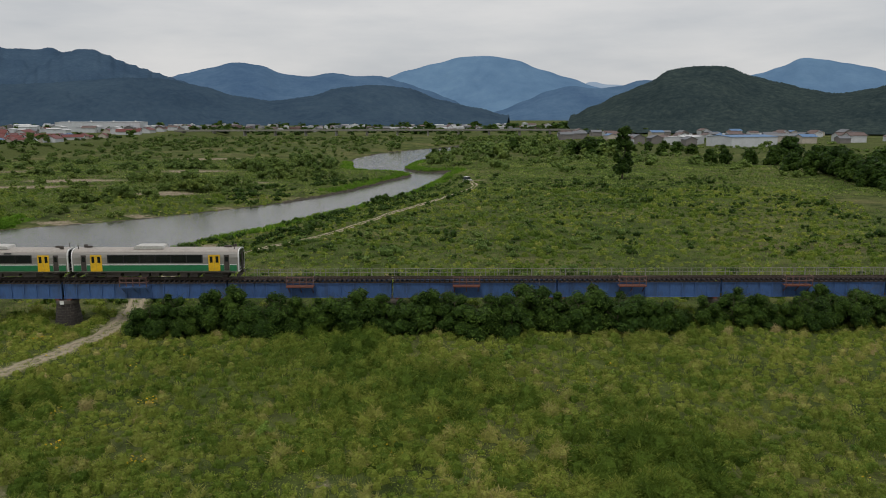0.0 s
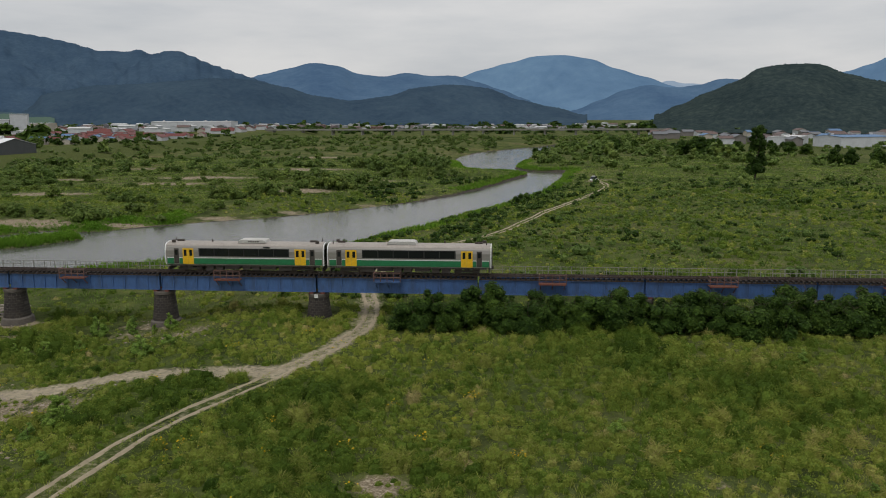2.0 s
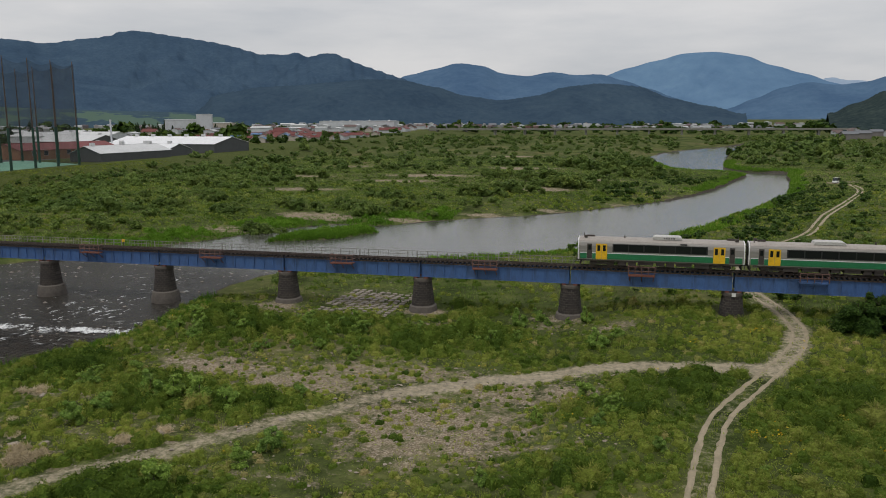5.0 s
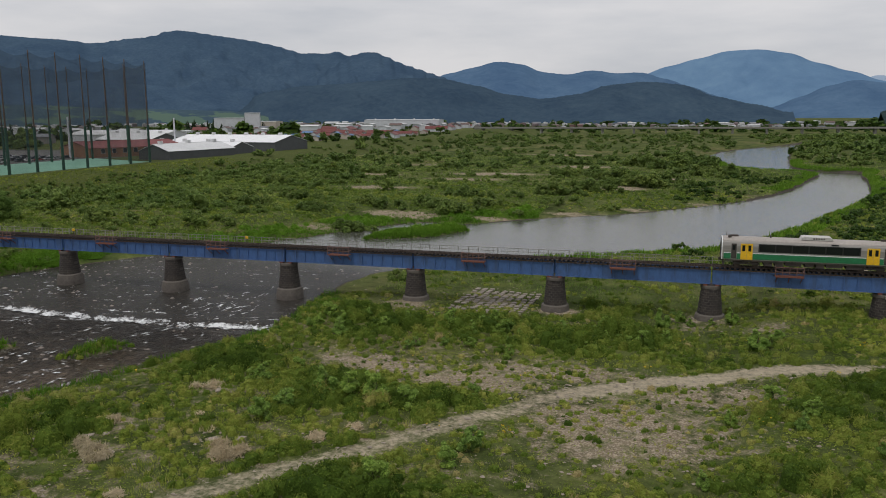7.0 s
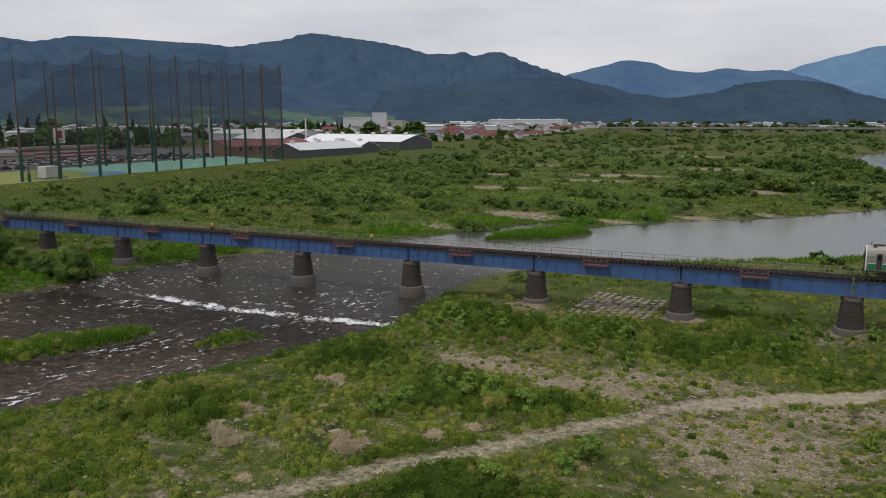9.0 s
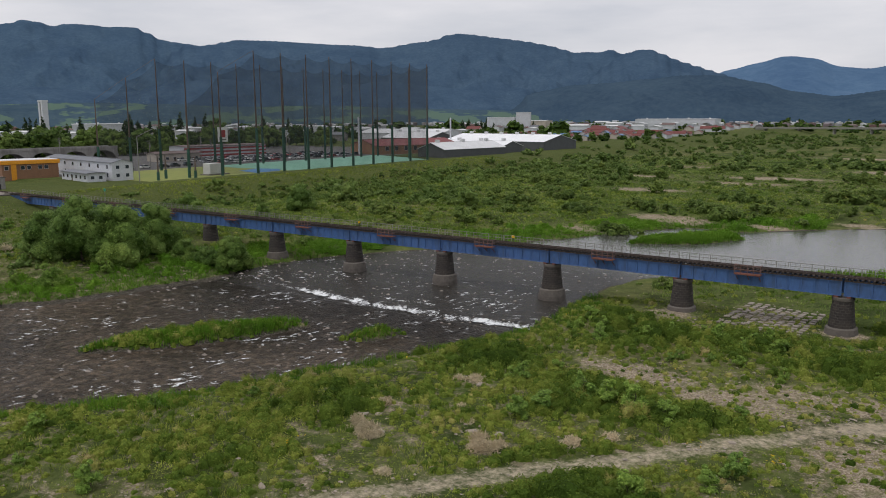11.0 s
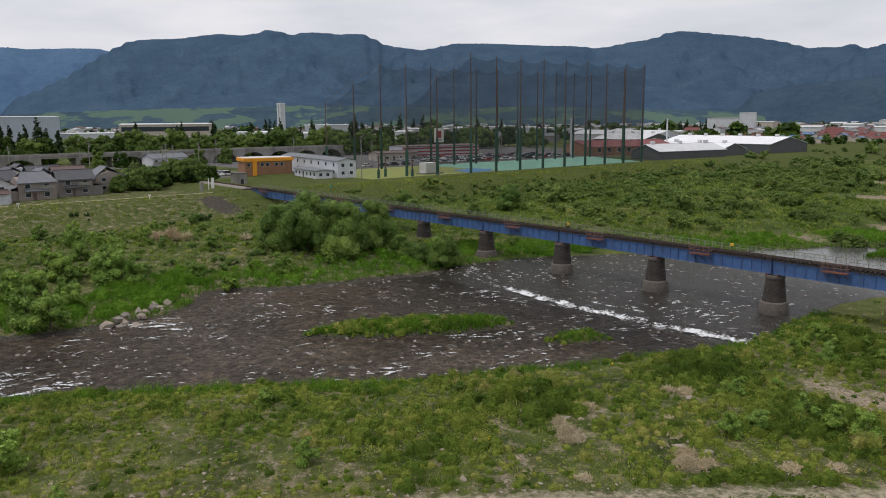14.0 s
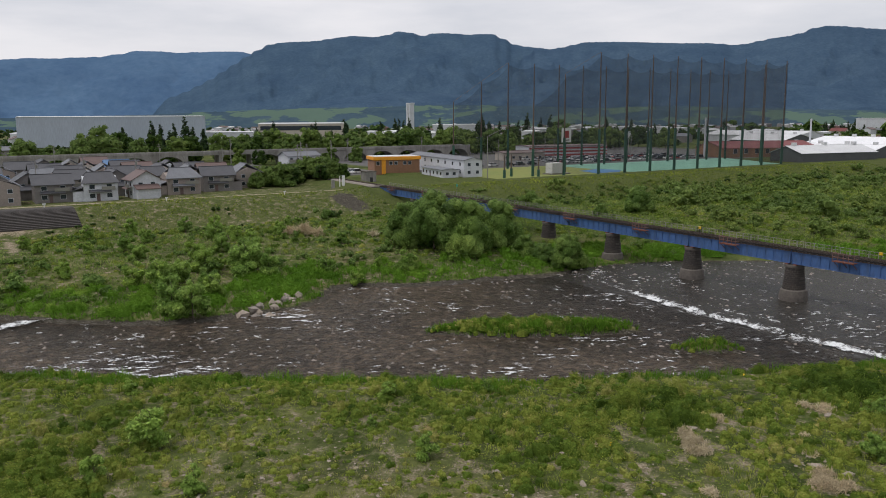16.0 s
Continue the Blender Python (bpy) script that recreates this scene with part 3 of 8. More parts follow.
river_d = shore(PX, PY)
for isle in ISLANDS:
    river_d = np.maximum(river_d, -edge_distance(PX, PY, isle, True))
add_field(ground, "gravel", np.maximum(np.maximum(gravel_at(PX, PY), 0.47 * step(PX, -55, -92) * step(PY, 100, 80)), 0.42 * step(river_d, 3.5, 0.5)))
add_field(ground, "dirt", np.maximum(step(edge_distance(PX, PY, TRACK_B, False), np.where(PX > -78, 2.8, 2.1), 0.5) * np.where(PX > -78, 0.9, 0.62), np.where(PY > 70, 0.72, 0.34) * step(edge_distance(PX, PY, TRACK_A, False), 2.4, 0.7)))
add_field(ground, "mown", mown_at(PX, PY))
add_field(ground, "bed", np.maximum(step(river_d, 0.6, -0.4), 0.8 * step(np.hypot((PX + 268) / 9, (PY - 79) / 4.5) + 0.6 * lumps(PX, PY, 4, 97), 1.2, 0.7)))
add_field(ground, "paved", 0.8 * step(PX, -330, -345) * step(PX, -520, -500) * step(PY, 130, 150) * step(PY, 420, 380) + 0.8 * step(PX, -345, -352) * step(PX, -430, -420) * step(PY, 90, 96) * step(PY, 135, 129))


def ribbon(name, line, width, mat, label, lift=0.05, wobble=0.25, seed=1, bend=0.0):
    """A worn strip that lies on the ground along a line, with uneven edges."""
    rng = np.random.default_rng(seed)
    pts = []
    for i in range(len(line) - 1):
        p0, p1, p2, p3 = (np.array(line[max(0, min(len(line) - 1, k))], float) for k in (i - 1, i, i + 1, i + 2))
        n = max(2, int(np.hypot(*(p2 - p1)) / 0.8))
        for k in range(n):
            t = k / n
            pts.append(0.5 * (2 * p1 + (p2 - p0) * t + (2 * p0 - 5 * p1 + 4 * p2 - p3) * t * t + (3 * p1 - p0 - 3 * p2 + p3) * t ** 3))
    pts = np.array(pts)
    tan = np.gradient(pts, axis=0)
    nor = np.stack([-tan[:, 1], tan[:, 0]], 1) / np.hypot(tan[:, 0], tan[:, 1])[:, None]
    pts = pts + nor * bend
    cols = 5
    v = []
    for c in range(cols):
        u = c / (cols - 1) - 0.5
        w = width * (1 + 0.25 * lumps(pts[:, 0] + 7 * c, pts[:, 1], 5, seed)) + wobble * rng.normal(size=len(pts)) * (abs(u) == 0.5)
        q = pts + nor * (u * w)[:, None]
        z = height(q[:, 0], q[:, 1]) + lift - 0.10 * (abs(u) == 0.5)
        v.append(np.column_stack([q, z]))
    v = np.stack(v, 1).reshape(-1, 3)
    return tagged(mesh_object(name, v, grid_faces(cols, len(pts)), mat, True), label, "track", kind="structure")


for off, s in ((-0.72, 1), (0.72, 2)):
    ribbon("dirt_track", TRACK_A, 0.52, M_TRACK, "pale wheel rut of an earth track through grass", 0.07, 0.12, s, off)
    ribbon("dirt_track", TRACK_C, 0.8, M_TRACK, "pale wheel rut of an earth track through grass", 0.07, 0.12, s + 4, off)

# ---- river ----
def river_surface_material():
    m, n, l, b = material("river_water", 0.1)
    b.inputs["IOR"].default_value = 1.33
    a = n.new("ShaderNodeAttribute")
    a.attribute_name = "rapid"
    wave = noise_node(n, l, 0.9, 6.0, 0.62, (1.0, 0.6, 1.0), 0.8)
    small = noise_node(n, l, 3.0, 3.0, 0.6)
    broad = noise_node(n, l, 0.07, 3.0, 0.5)
    still = mix_node(n, l, broad.outputs["Fac"], (0.070, 0.071, 0.064), (0.10, 0.10, 0.088))
    pebbles = noise_node(n, l, 1.3, 6.0, 0.75)
    pr = ramp_node(n, [(0.36, (0.35, 0.35, 0.36)), (0.5, (0.9, 0.88, 0.85)), (0.64, (2.0, 1.85, 1.7))])
    l.new(pebbles.outputs["Fac"], pr.inputs["Fac"])
    run = mix_node(n, l, broad.outputs["Fac"], (0.016, 0.0145, 0.013), (0.035, 0.030, 0.024))
    sh = n.new("ShaderNodeAttribute")
    sh.attribute_name = "shoal"
    run = mix_node(n, l, sh.outputs["Fac"], run, mix_node(n, l, broad.outputs["Fac"], (0.056, 0.046, 0.036), (0.106, 0.086, 0.066)))
    run = mix_node(n, l, 1.0, run, pr.outputs["Color"], "MULTIPLY")
    c = mix_node(n, l, a.outputs["Fac"], still, run)
    crest = noise_node(n, l, 0.55, 7.0, 0.72, (0.8, 1.5, 1.0), 0.5)
    fr = ramp_node(n, [(0.615, (0, 0, 0)), (0.68, (0.85, 0.85, 0.85))])
    l.new(crest.outputs["Fac"], fr.inputs["Fac"])
    foam = mix_node(n, l, 1.0, fr.outputs["Color"], a.outputs["Color"], "MULTIPLY")
    l.new(mix_node(n, l, foam, c, (0.62, 0.63, 0.62)), b.inputs["Base Color"])
    rg = n.new("ShaderNodeMapRange")
    l.new(a.outputs["Fac"], rg.inputs["Value"])
    rg.inputs["To Min"].default_value, rg.inputs["To Max"].default_value = 0.06, 0.32
    l.new(rg.outputs["Result"], b.inputs["Roughness"])
    sp = n.new("ShaderNodeMapRange")
    l.new(a.outputs["Fac"], sp.inputs["Value"])
    sp.inputs["To Min"].default_value, sp.inputs["To Max"].default_value = 0.5, 0.08
    l.new(sp.outputs["Result"], b.inputs["Specular IOR Level"])
    st = n.new("ShaderNodeMapRange")
    l.new(a.outputs["Fac"], st.inputs["Value"])
    st.inputs["To Min"].default_value, st.inputs["To Max"].default_value = 0.05, 1.0
    bn = n.new("ShaderNodeBump")
    l.new(st.outputs["Result"], bn.inputs["Strength"])
    bn.inputs["Distance"].default_value = 1.3
    l.new(mix_node(n, l, 0.35, wave.outputs["Color"], small.outputs["Color"]), bn.inputs["Height"])
    l.new(bn.outputs["Normal"], b.inputs["Normal"])
    return m


def weir_y(x):
    return np.interp(x, [-200, -180, -160, -142, -131, -116], [83.0, 81.2, 78.6, 77.0, 78.2, 79.3]) + 0.25 * np.sin(x * 0.8)


def rapid_at(x, y):
    return np.maximum(0.06, step(y + 0.3 * (x + 120), 128, 108)) * np.where(y < 76, 1.0, 0.80)


wx, wy = spaced(-200, -108, 1.0, -290, 75, 1.01), spaced(-20, 130, 0.8, -130, 765, 1.012)
WX, WY = (a.ravel() for a in np.meshgrid(wx, wy))
drop = step(WY, weir_y(WX) + 0.5, weir_y(WX) - 0.8)
rough_water = rapid_at(WX, WY)
WZ = WATER - 0.38 * drop + rough_water * (0.07 * lumps(WX, WY, 2.2, 21) + 0.05 * lumps(WX, WY * 1.7, 0.9, 22))
wf = grid_faces(len(wx), len(wy))
wet = shore(WX, WY) < 4.0
wf = wf[wet[wf].any(1)]
used, back = np.unique(wf, return_inverse=True)
river = tagged(mesh_object("river_water", np.stack([WX, WY, WZ], 1)[used], back.reshape(-1, 4), river_surface_material(), True),
               "shallow brown river with broken white ripples and a still grey pool", "river", kind="structure")
add_field(river, "rapid", rough_water[used])
add_field(river, "shoal", (step(WY, 74, 52) * np.clip(0.75 + 0.6 * lumps(WX, WY, 14, 23), 0, 1))[used])


def foam(name, v, f, thick, label):
    ob = mesh_object(name, v, f, M_FOAM, True)
    add_field(ob, "thick", thick)
    return tagged(ob, label, "white water", kind="stuff")


def foam_strip(line, width, label, seed):
    """White water where the river falls over a sill along a line."""
    p = np.array(line, float)
    n = int(np.hypot(*(p[-1] - p[0])) / 0.3)
    t = np.linspace(0, 1, n)
    seg = np.linspace(0, 1, len(p))
    cx, cy = np.interp(t, seg, p[:, 0]), np.interp(t, seg, p[:, 1])
    tx, ty = np.gradient(cx), np.gradient(cy)
    k = np.hypot(tx, ty)
    nx, ny = ty / k, -tx / k
    cols = 13
    wide = width * (0.75 + 0.5 * lumps(cx, cy, 4, seed)) * np.where(cy > 60, 0.35 + 0.75 * step(cx, -172, -138), 1.0)
    v, th = [], []
    for c in range(cols):
        u = c / (cols - 1)
        x, y = cx + nx * (u - 0.25) * wide, cy + ny * (u - 0.25) * wide
        z = WATER - 0.36 * step(u, 0.1, 0.55) + 0.10 + 0.10 * lumps(x, y, 0.9, seed + 1)
        v.append(np.stack([x, y, z], 1))
        th.append(0.50 * np.sin(math.pi * min(1, u * 1.05 + 0.02)) ** 0.8 + 0.16 * lumps(cx, cy, 5, seed + 2) + 0.20 * lumps(x, y, 0.9, seed + 3) - 0.08 - 0.14 * step(cx, -150, -176) * step(cy, 40, 60))
    return foam("white_water", np.stack(v, 1).reshape(-1, 3), grid_faces(cols, n), np.stack(th, 1).ravel(), label)


foam_strip([(x, float(weir_y(np.array(x)))) for x in range(-180, -129, 3)], 3.6, "white water falling over the low weir", 301)
foam_strip([(-147, 80.6), (-141, 80.2), (-136, 80.9), (-131, 80.2)], 2.2, "broken white water above the low weir", 305)
foam_strip([(-130.5, 77.4), (-127, 77.7), (-123, 78.2), (-119, 78.7), (-116, 79.3)], 3.6, "white water falling over the low weir", 304)
foam_strip([(-193, 2), (-189.5, -2), (-186, -8), (-183, -16)], 7.0, "white water where the river drops over a sill", 307)


def foam_flecks(n, seed):
    """Small torn crests on the shallow rapids."""
    rng = np.random.default_rng(seed)
    x, y = rng.uniform(-195, -112, n), rng.uniform(-15, 118, n)
    d = shore(x, y)
    for isle in ISLANDS[1:3]:
        d = np.maximum(d, -edge_distance(x, y, isle, True) + 0.6)
    busy = 1.5 * lumps(x, y, 6, seed) - 0.35 + 2.0 * np.exp(-((x + 173) ** 2 + (y - 27) ** 2) / 40) + 2.6 * np.exp(-((x + 158) ** 2 + (y - 3) ** 2) / 70) + 0.8 * np.exp(-((x + 140) ** 2 + (y - 36) ** 2) / 50) + 0.5 * np.exp(-((y - 74) ** 2) / 12) + 1.2 * np.exp(-(((x + 131) / 10) ** 2 + ((y - 84) / 6) ** 2))
    ok = (d < -0.6) & (busy > rng.uniform(-0.15, 1.1, n))
    x, y, busy = x[ok], y[ok], busy[ok]
    m = len(x)
    a = rng.normal(1.2, 0.4, m)
    L, W = rng.uniform(0.2, 1.0, m) ** 1.5 * (1.0 + 1.5 * np.clip(busy, 0, 1.4)) + 0.15, rng.uniform(0.08, 0.30, m) * (1 + 0.7 * np.clip(busy, 0, 1.4))
    ring = 8
    v = np.zeros((m, ring + 1, 3))
    low = np.where(y < weir_y(x), WATER - 0.38, WATER)
    v[:, 0] = np.stack([x, y, low + 0.16], 1)
    for k in range(ring):
        q = 2 * math.pi * k / ring
        r = rng.uniform(0.5, 1.2, m)
        u, w = np.cos(q) * L * r, np.sin(q) * W * r
        v[:, k + 1] = np.stack([x + u * np.cos(a) - w * np.sin(a), y + u * np.sin(a) + w * np.cos(a), low + 0.06], 1)
    i = np.arange(m)[:, None] * (ring + 1)
    f = np.concatenate([i + [0, 1 + k, 1 + (k + 1) % ring] for k in range(ring)])
    th = np.full((m, ring + 1), 0.16)
    th[:, 0] = rng.uniform(0.34, 0.60, m)
    return foam("white_water", v.reshape(-1, 3), f, th.ravel(), "small white crests on the rapids")


foam_flecks(7000, 311)


def stones(name, x, y, z, size, mat, label, seed, sides=6):
    """Loose stones in one sheet: flattened, uneven lumps of twelve faces."""
    rng = np.random.default_rng(seed)
    m = len(x)
    v = np.zeros((m, sides + 2, 3))
    v[:, 0] = np.stack([x + rng.normal(0, 0.15, m) * size, y + rng.normal(0, 0.15, m) * size, z + size * rng.uniform(0.35, 0.75, m)], 1)
    v[:, 1] = np.stack([x, y, z - 0.3 * size], 1)
    turn = rng.uniform(0, 6.28, m)
    for k in range(sides):
        q = turn + 2 * math.pi * k / sides
        r = size * rng.uniform(0.6, 1.15, m)
        v[:, k + 2] = np.stack([x + np.cos(q) * r, y + np.sin(q) * r * 0.8, z + size * rng.uniform(0.0, 0.3, m)], 1)
    i = np.arange(m)[:, None] * (sides + 2)
    f = np.concatenate([i + [0, 2 + k, 2 + (k + 1) % sides] for k in range(sides)] + [i + [1, 2 + (k + 1) % sides, 2 + k] for k in range(sides)])
    return tagged(mesh_object(name, v.reshape(-1, 3), f, mat), label, "stones", kind="stuff")


rng_s = np.random.default_rng(321)
sx, sy = rng_s.uniform(-136, -40, 52000), rng_s.uniform(-8, 112, 52000)
keep = (gravel_at(sx, sy) + 0.22 * step(sx, -70, -95) + 0.4 * step(edge_distance(sx, sy, TRACK_B, False), 4, 1) > rng_s.uniform(0.15, 1.4, len(sx))) & (shore(sx, sy) > 0.3)
sx, sy = sx[keep], sy[keep]
stones("loose_stones", sx, sy, height(sx, sy), 0.06 + 0.20 * rng_s.uniform(0, 1, len(sx)) ** 5, M_PALE_ROCK, "pale loose stones scattered on bare gravel", 322)
sx, sy = rng_s.uniform(-182, -112, 10000), rng_s.uniform(-12, 140, 10000)
d = shore(sx, sy)
shallow = np.exp(-(((sx + 168) / 12) ** 2 + ((sy - 104) / 18) ** 2)) + np.exp(-(((sx + 174) / 7) ** 2 + ((sy - 82) / 6) ** 2)) + 0.5 * np.exp(-(((sx + 136) / 8) ** 2 + ((sy - 58) / 10) ** 2)) + 0.22 + 0.5 * step(-d, 3, 0.3)
keep = (d < 0.8) & (rng_s.uniform(0, 1, len(sx)) < shallow)
sx, sy = sx[keep], sy[keep]
stones("river_stones", sx, sy, np.where(sy < weir_y(sx), WATER - 0.5, WATER - 0.12), 0.12 + 0.4 * rng_s.uniform(0, 1, len(sx)) ** 3, M_ROCK, "dark wet stones breaking the shallow river", 323)


def boulder(x, y, size, mat, label, seed, flat=0.5, fine=2):
    bm = bmesh.new()
    bmesh.ops.create_icosphere(bm, subdivisions=fine, radius=size)
    for v in bm.verts:
        k = 1 + 0.55 * noise.noise(v.co * (1.3 / size) + Vector((seed * 3.1, 0, 0))) + 0.35 * noise.noise(v.co * (2.6 / size) + Vector((0, seed, 0)))
        v.co = Vector((v.co.x * k * 1.25, v.co.y * k, max(-0.4 * size, v.co.z * k * flat)))
    me = bpy.data.meshes.new("boulder")
    bm.to_mesh(me)
    bm.free()
    me.materials.append(mat)
    ob = new("boulder", me)
    ob.matrix_basis = pose(x, y, float(height(x, y)) - 0.05 * size, 0, 0, seed * 47)
    return tagged(ob, label, "boulder", "boulders along the river")


for i, (x, y, s) in enumerate([(-103, 43, 0.8), (-101.4, 44, 0.6), (-103.6, 44.6, 0.5), (-96, 46, 0.75), (-93.5, 48, 0.55), (-109, 53, 0.6), (-110, 52.3, 0.4), (-85, 53, 0.4), (-113, 40, 0.7), (-114, 44, 0.4), (-110, 26, 0.5), (-115, 22, 0.4), (-112, 41.2, 0.4)]):
    boulder(x, y, s * 0.75, M_PALE_ROCK, "pale broken boulder lying in the grass", i + 1, 0.7, 1)
rng_k = random.Random(27)
for i in range(24):
    k = i / 23
    boulder(-176.5 - 6.0 * k + rng_k.gauss(0, 0.9), 22.5 + 8.5 * k + rng_k.gauss(0, 0.8), rng_k.uniform(0.35, 0.8), M_ROCK if i % 5 == 1 else M_PALE_ROCK, "pale broken rock in a heap at the water's edge", i + 21, 1.1, 1)

# ---- mountains round the valley ----
def mountain_range(name, azimuths, rises, distance, depth, mat, label, spur=0.18, seed=1, fringe=0.0, steps=420, soft=0.62):
    """A wooded range: crest rises in degrees at even azimuths (degrees from +y to the left), seen from near the bridge; spurs run down to the plain."""
    a = np.linspace(azimuths[0], azimuths[1], steps)
    k = np.linspace(azimuths[0], azimuths[1], len(rises))
    w = abs(k[1] - k[0]) * soft
    bell = np.exp(-((a[:, None] - k[None]) / w) ** 2)
    rise = (bell @ np.array(rises)) / bell.sum(1)
    rise = np.clip(rise, 0.02, None) * np.minimum(1, 0.15 + np.minimum(np.arange(steps), np.arange(steps)[::-1]) / (steps * 0.04))
    rows = 56
    u = np.linspace(0, 1, rows)
    A, U = np.meshgrid(np.radians(a), u)
    crest = 24.5 + distance * np.tan(np.radians(rise))[None]
    run, rise_m = A * distance, U * depth
    bend = distance * 0.02 * lumps(run, rise_m, distance * 0.08, seed + 2)
    ridge = np.zeros(A.shape)
    for k, (size, amount, tilt) in enumerate(((0.15, 0.62, 0.30), (0.065, 0.30, -0.35), (0.028, 0.10, 0.25))):
        ridge += amount * (1 - 2.4 * np.sqrt(0.02 + lumps(run + tilt * rise_m + bend, rise_m * 0.6, distance * size, seed + 10 * k) ** 2))
    R = distance - depth * (1 - U)
    shape = 0.45 * np.sin(U * math.pi / 2) ** 1.3 + 0.55 * U ** 1.1
    Z = 2 + (crest - 2) * np.clip(shape + 0.88 * spur * (ridge - 0.12) * np.sin(U * math.pi) ** 0.9 * (1.15 - 0.5 * U), 0, 1 - 0.45 * (1 - U) ** 1.1) * (R / distance) ** 1.15
    if fringe:
        Z[-1] += 0.4 * fringe * (np.abs(lumps(a * 9, a * 0, 0.5, seed + 5)) * 1.2 + 0.8 * np.random.default_rng(seed).uniform(0, 1, steps) ** 2)
    eye = (-30.0, 0.0)
    X, Y = eye[0] - np.sin(A) * R, eye[1] + np.cos(A) * R
    back = np.stack([eye[0] - np.sin(A[-1]) * (distance + depth * 0.5), eye[1] + np.cos(A[-1]) * (distance + depth * 0.5), Z[-1] * 0 - 2], 1)
    v = np.concatenate([np.stack([X, Y, Z], -1).reshape(-1, 3), back])
    ob = mesh_object(name, v, grid_faces(steps, rows + 1), mat, True)
    drape = np.stack([run, rise_m * 0.8, Z], -1).reshape(-1, 3)
    drape = np.concatenate([drape, drape[-steps:]]).astype(np.float32)
    ob.data.attributes.new("drape", "FLOAT_VECTOR", "POINT").data.foreach_set("vector", drape.ravel())
    return tagged(ob, label, "mountain", kind="structure")


# Aerial haze is painted into these base colours: farther woods get paler, bluer.
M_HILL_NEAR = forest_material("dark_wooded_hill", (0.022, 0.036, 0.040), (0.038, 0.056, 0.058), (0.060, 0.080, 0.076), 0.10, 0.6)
M_HILL_DARK = forest_material("hazed_dark_woods", (0.043, 0.078, 0.125), (0.054, 0.091, 0.143), (0.068, 0.108, 0.156), 0.095, 0.5)
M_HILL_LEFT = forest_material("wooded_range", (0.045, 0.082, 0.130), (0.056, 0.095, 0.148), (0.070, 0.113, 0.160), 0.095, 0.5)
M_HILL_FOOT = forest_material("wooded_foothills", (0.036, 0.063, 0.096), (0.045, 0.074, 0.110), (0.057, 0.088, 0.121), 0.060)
M_HILL_MID = forest_material("hazed_wooded_range", (0.064, 0.118, 0.202), (0.076, 0.134, 0.223), (0.090, 0.150, 0.240), 0.030, 0.2)
M_HILL_FAR = forest_material("hazed_far_mountain", (0.100, 0.180, 0.293), (0.112, 0.196, 0.314), (0.124, 0.212, 0.327), 0.020, 0.15)
M_HILL_FARTHEST = forest_material("hazed_farthest_mountain", (0.280, 0.360, 0.470), (0.300, 0.380, 0.493), (0.320, 0.400, 0.515), 0.006)
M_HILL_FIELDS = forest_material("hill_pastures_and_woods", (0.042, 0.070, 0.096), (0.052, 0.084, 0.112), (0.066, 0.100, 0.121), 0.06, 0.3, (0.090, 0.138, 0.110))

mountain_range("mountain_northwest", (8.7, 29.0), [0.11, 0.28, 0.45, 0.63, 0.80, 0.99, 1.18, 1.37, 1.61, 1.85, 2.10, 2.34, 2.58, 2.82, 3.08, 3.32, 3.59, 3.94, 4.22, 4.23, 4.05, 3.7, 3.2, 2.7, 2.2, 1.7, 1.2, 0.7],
               2600, 620, M_HILL_DARK, "dark wooded mountain tinted blue-green by painted haze", 0.30, 7, 5, 300, 0.5)
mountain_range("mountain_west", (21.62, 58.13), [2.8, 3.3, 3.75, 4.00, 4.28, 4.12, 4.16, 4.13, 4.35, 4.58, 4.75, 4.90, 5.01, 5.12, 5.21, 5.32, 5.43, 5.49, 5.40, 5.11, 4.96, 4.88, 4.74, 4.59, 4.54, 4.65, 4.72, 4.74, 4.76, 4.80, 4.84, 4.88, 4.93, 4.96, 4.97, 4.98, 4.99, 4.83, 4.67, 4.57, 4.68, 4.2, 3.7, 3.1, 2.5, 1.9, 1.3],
               2900, 760, M_HILL_DARK, "long dark wooded mountain range tinted blue-green by painted haze", 0.26, 3, 4, 600, 0.5)
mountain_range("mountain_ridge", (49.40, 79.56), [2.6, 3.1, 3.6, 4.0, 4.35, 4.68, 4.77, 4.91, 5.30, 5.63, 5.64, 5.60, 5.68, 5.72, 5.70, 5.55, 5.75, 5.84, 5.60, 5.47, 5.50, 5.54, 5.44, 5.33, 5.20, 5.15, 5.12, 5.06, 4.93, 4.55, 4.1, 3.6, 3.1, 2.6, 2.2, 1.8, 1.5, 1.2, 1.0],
               3000, 760, M_HILL_LEFT, "long wooded mountain ridge tinted blue-green by painted haze", 0.26, 5, 4, 600, 0.5)
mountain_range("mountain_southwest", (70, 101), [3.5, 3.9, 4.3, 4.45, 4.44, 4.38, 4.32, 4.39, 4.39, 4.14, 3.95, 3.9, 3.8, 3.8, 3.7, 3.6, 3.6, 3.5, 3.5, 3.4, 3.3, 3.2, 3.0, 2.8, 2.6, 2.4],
               3900, 800, M_HILL_MID, "wooded range farther off, paler and bluer with painted haze", 0.2, 93, 5, 300, 0.5)
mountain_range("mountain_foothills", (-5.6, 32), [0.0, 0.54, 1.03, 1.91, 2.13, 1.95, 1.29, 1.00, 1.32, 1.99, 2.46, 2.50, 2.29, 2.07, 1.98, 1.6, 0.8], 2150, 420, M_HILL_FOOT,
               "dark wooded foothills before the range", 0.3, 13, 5)
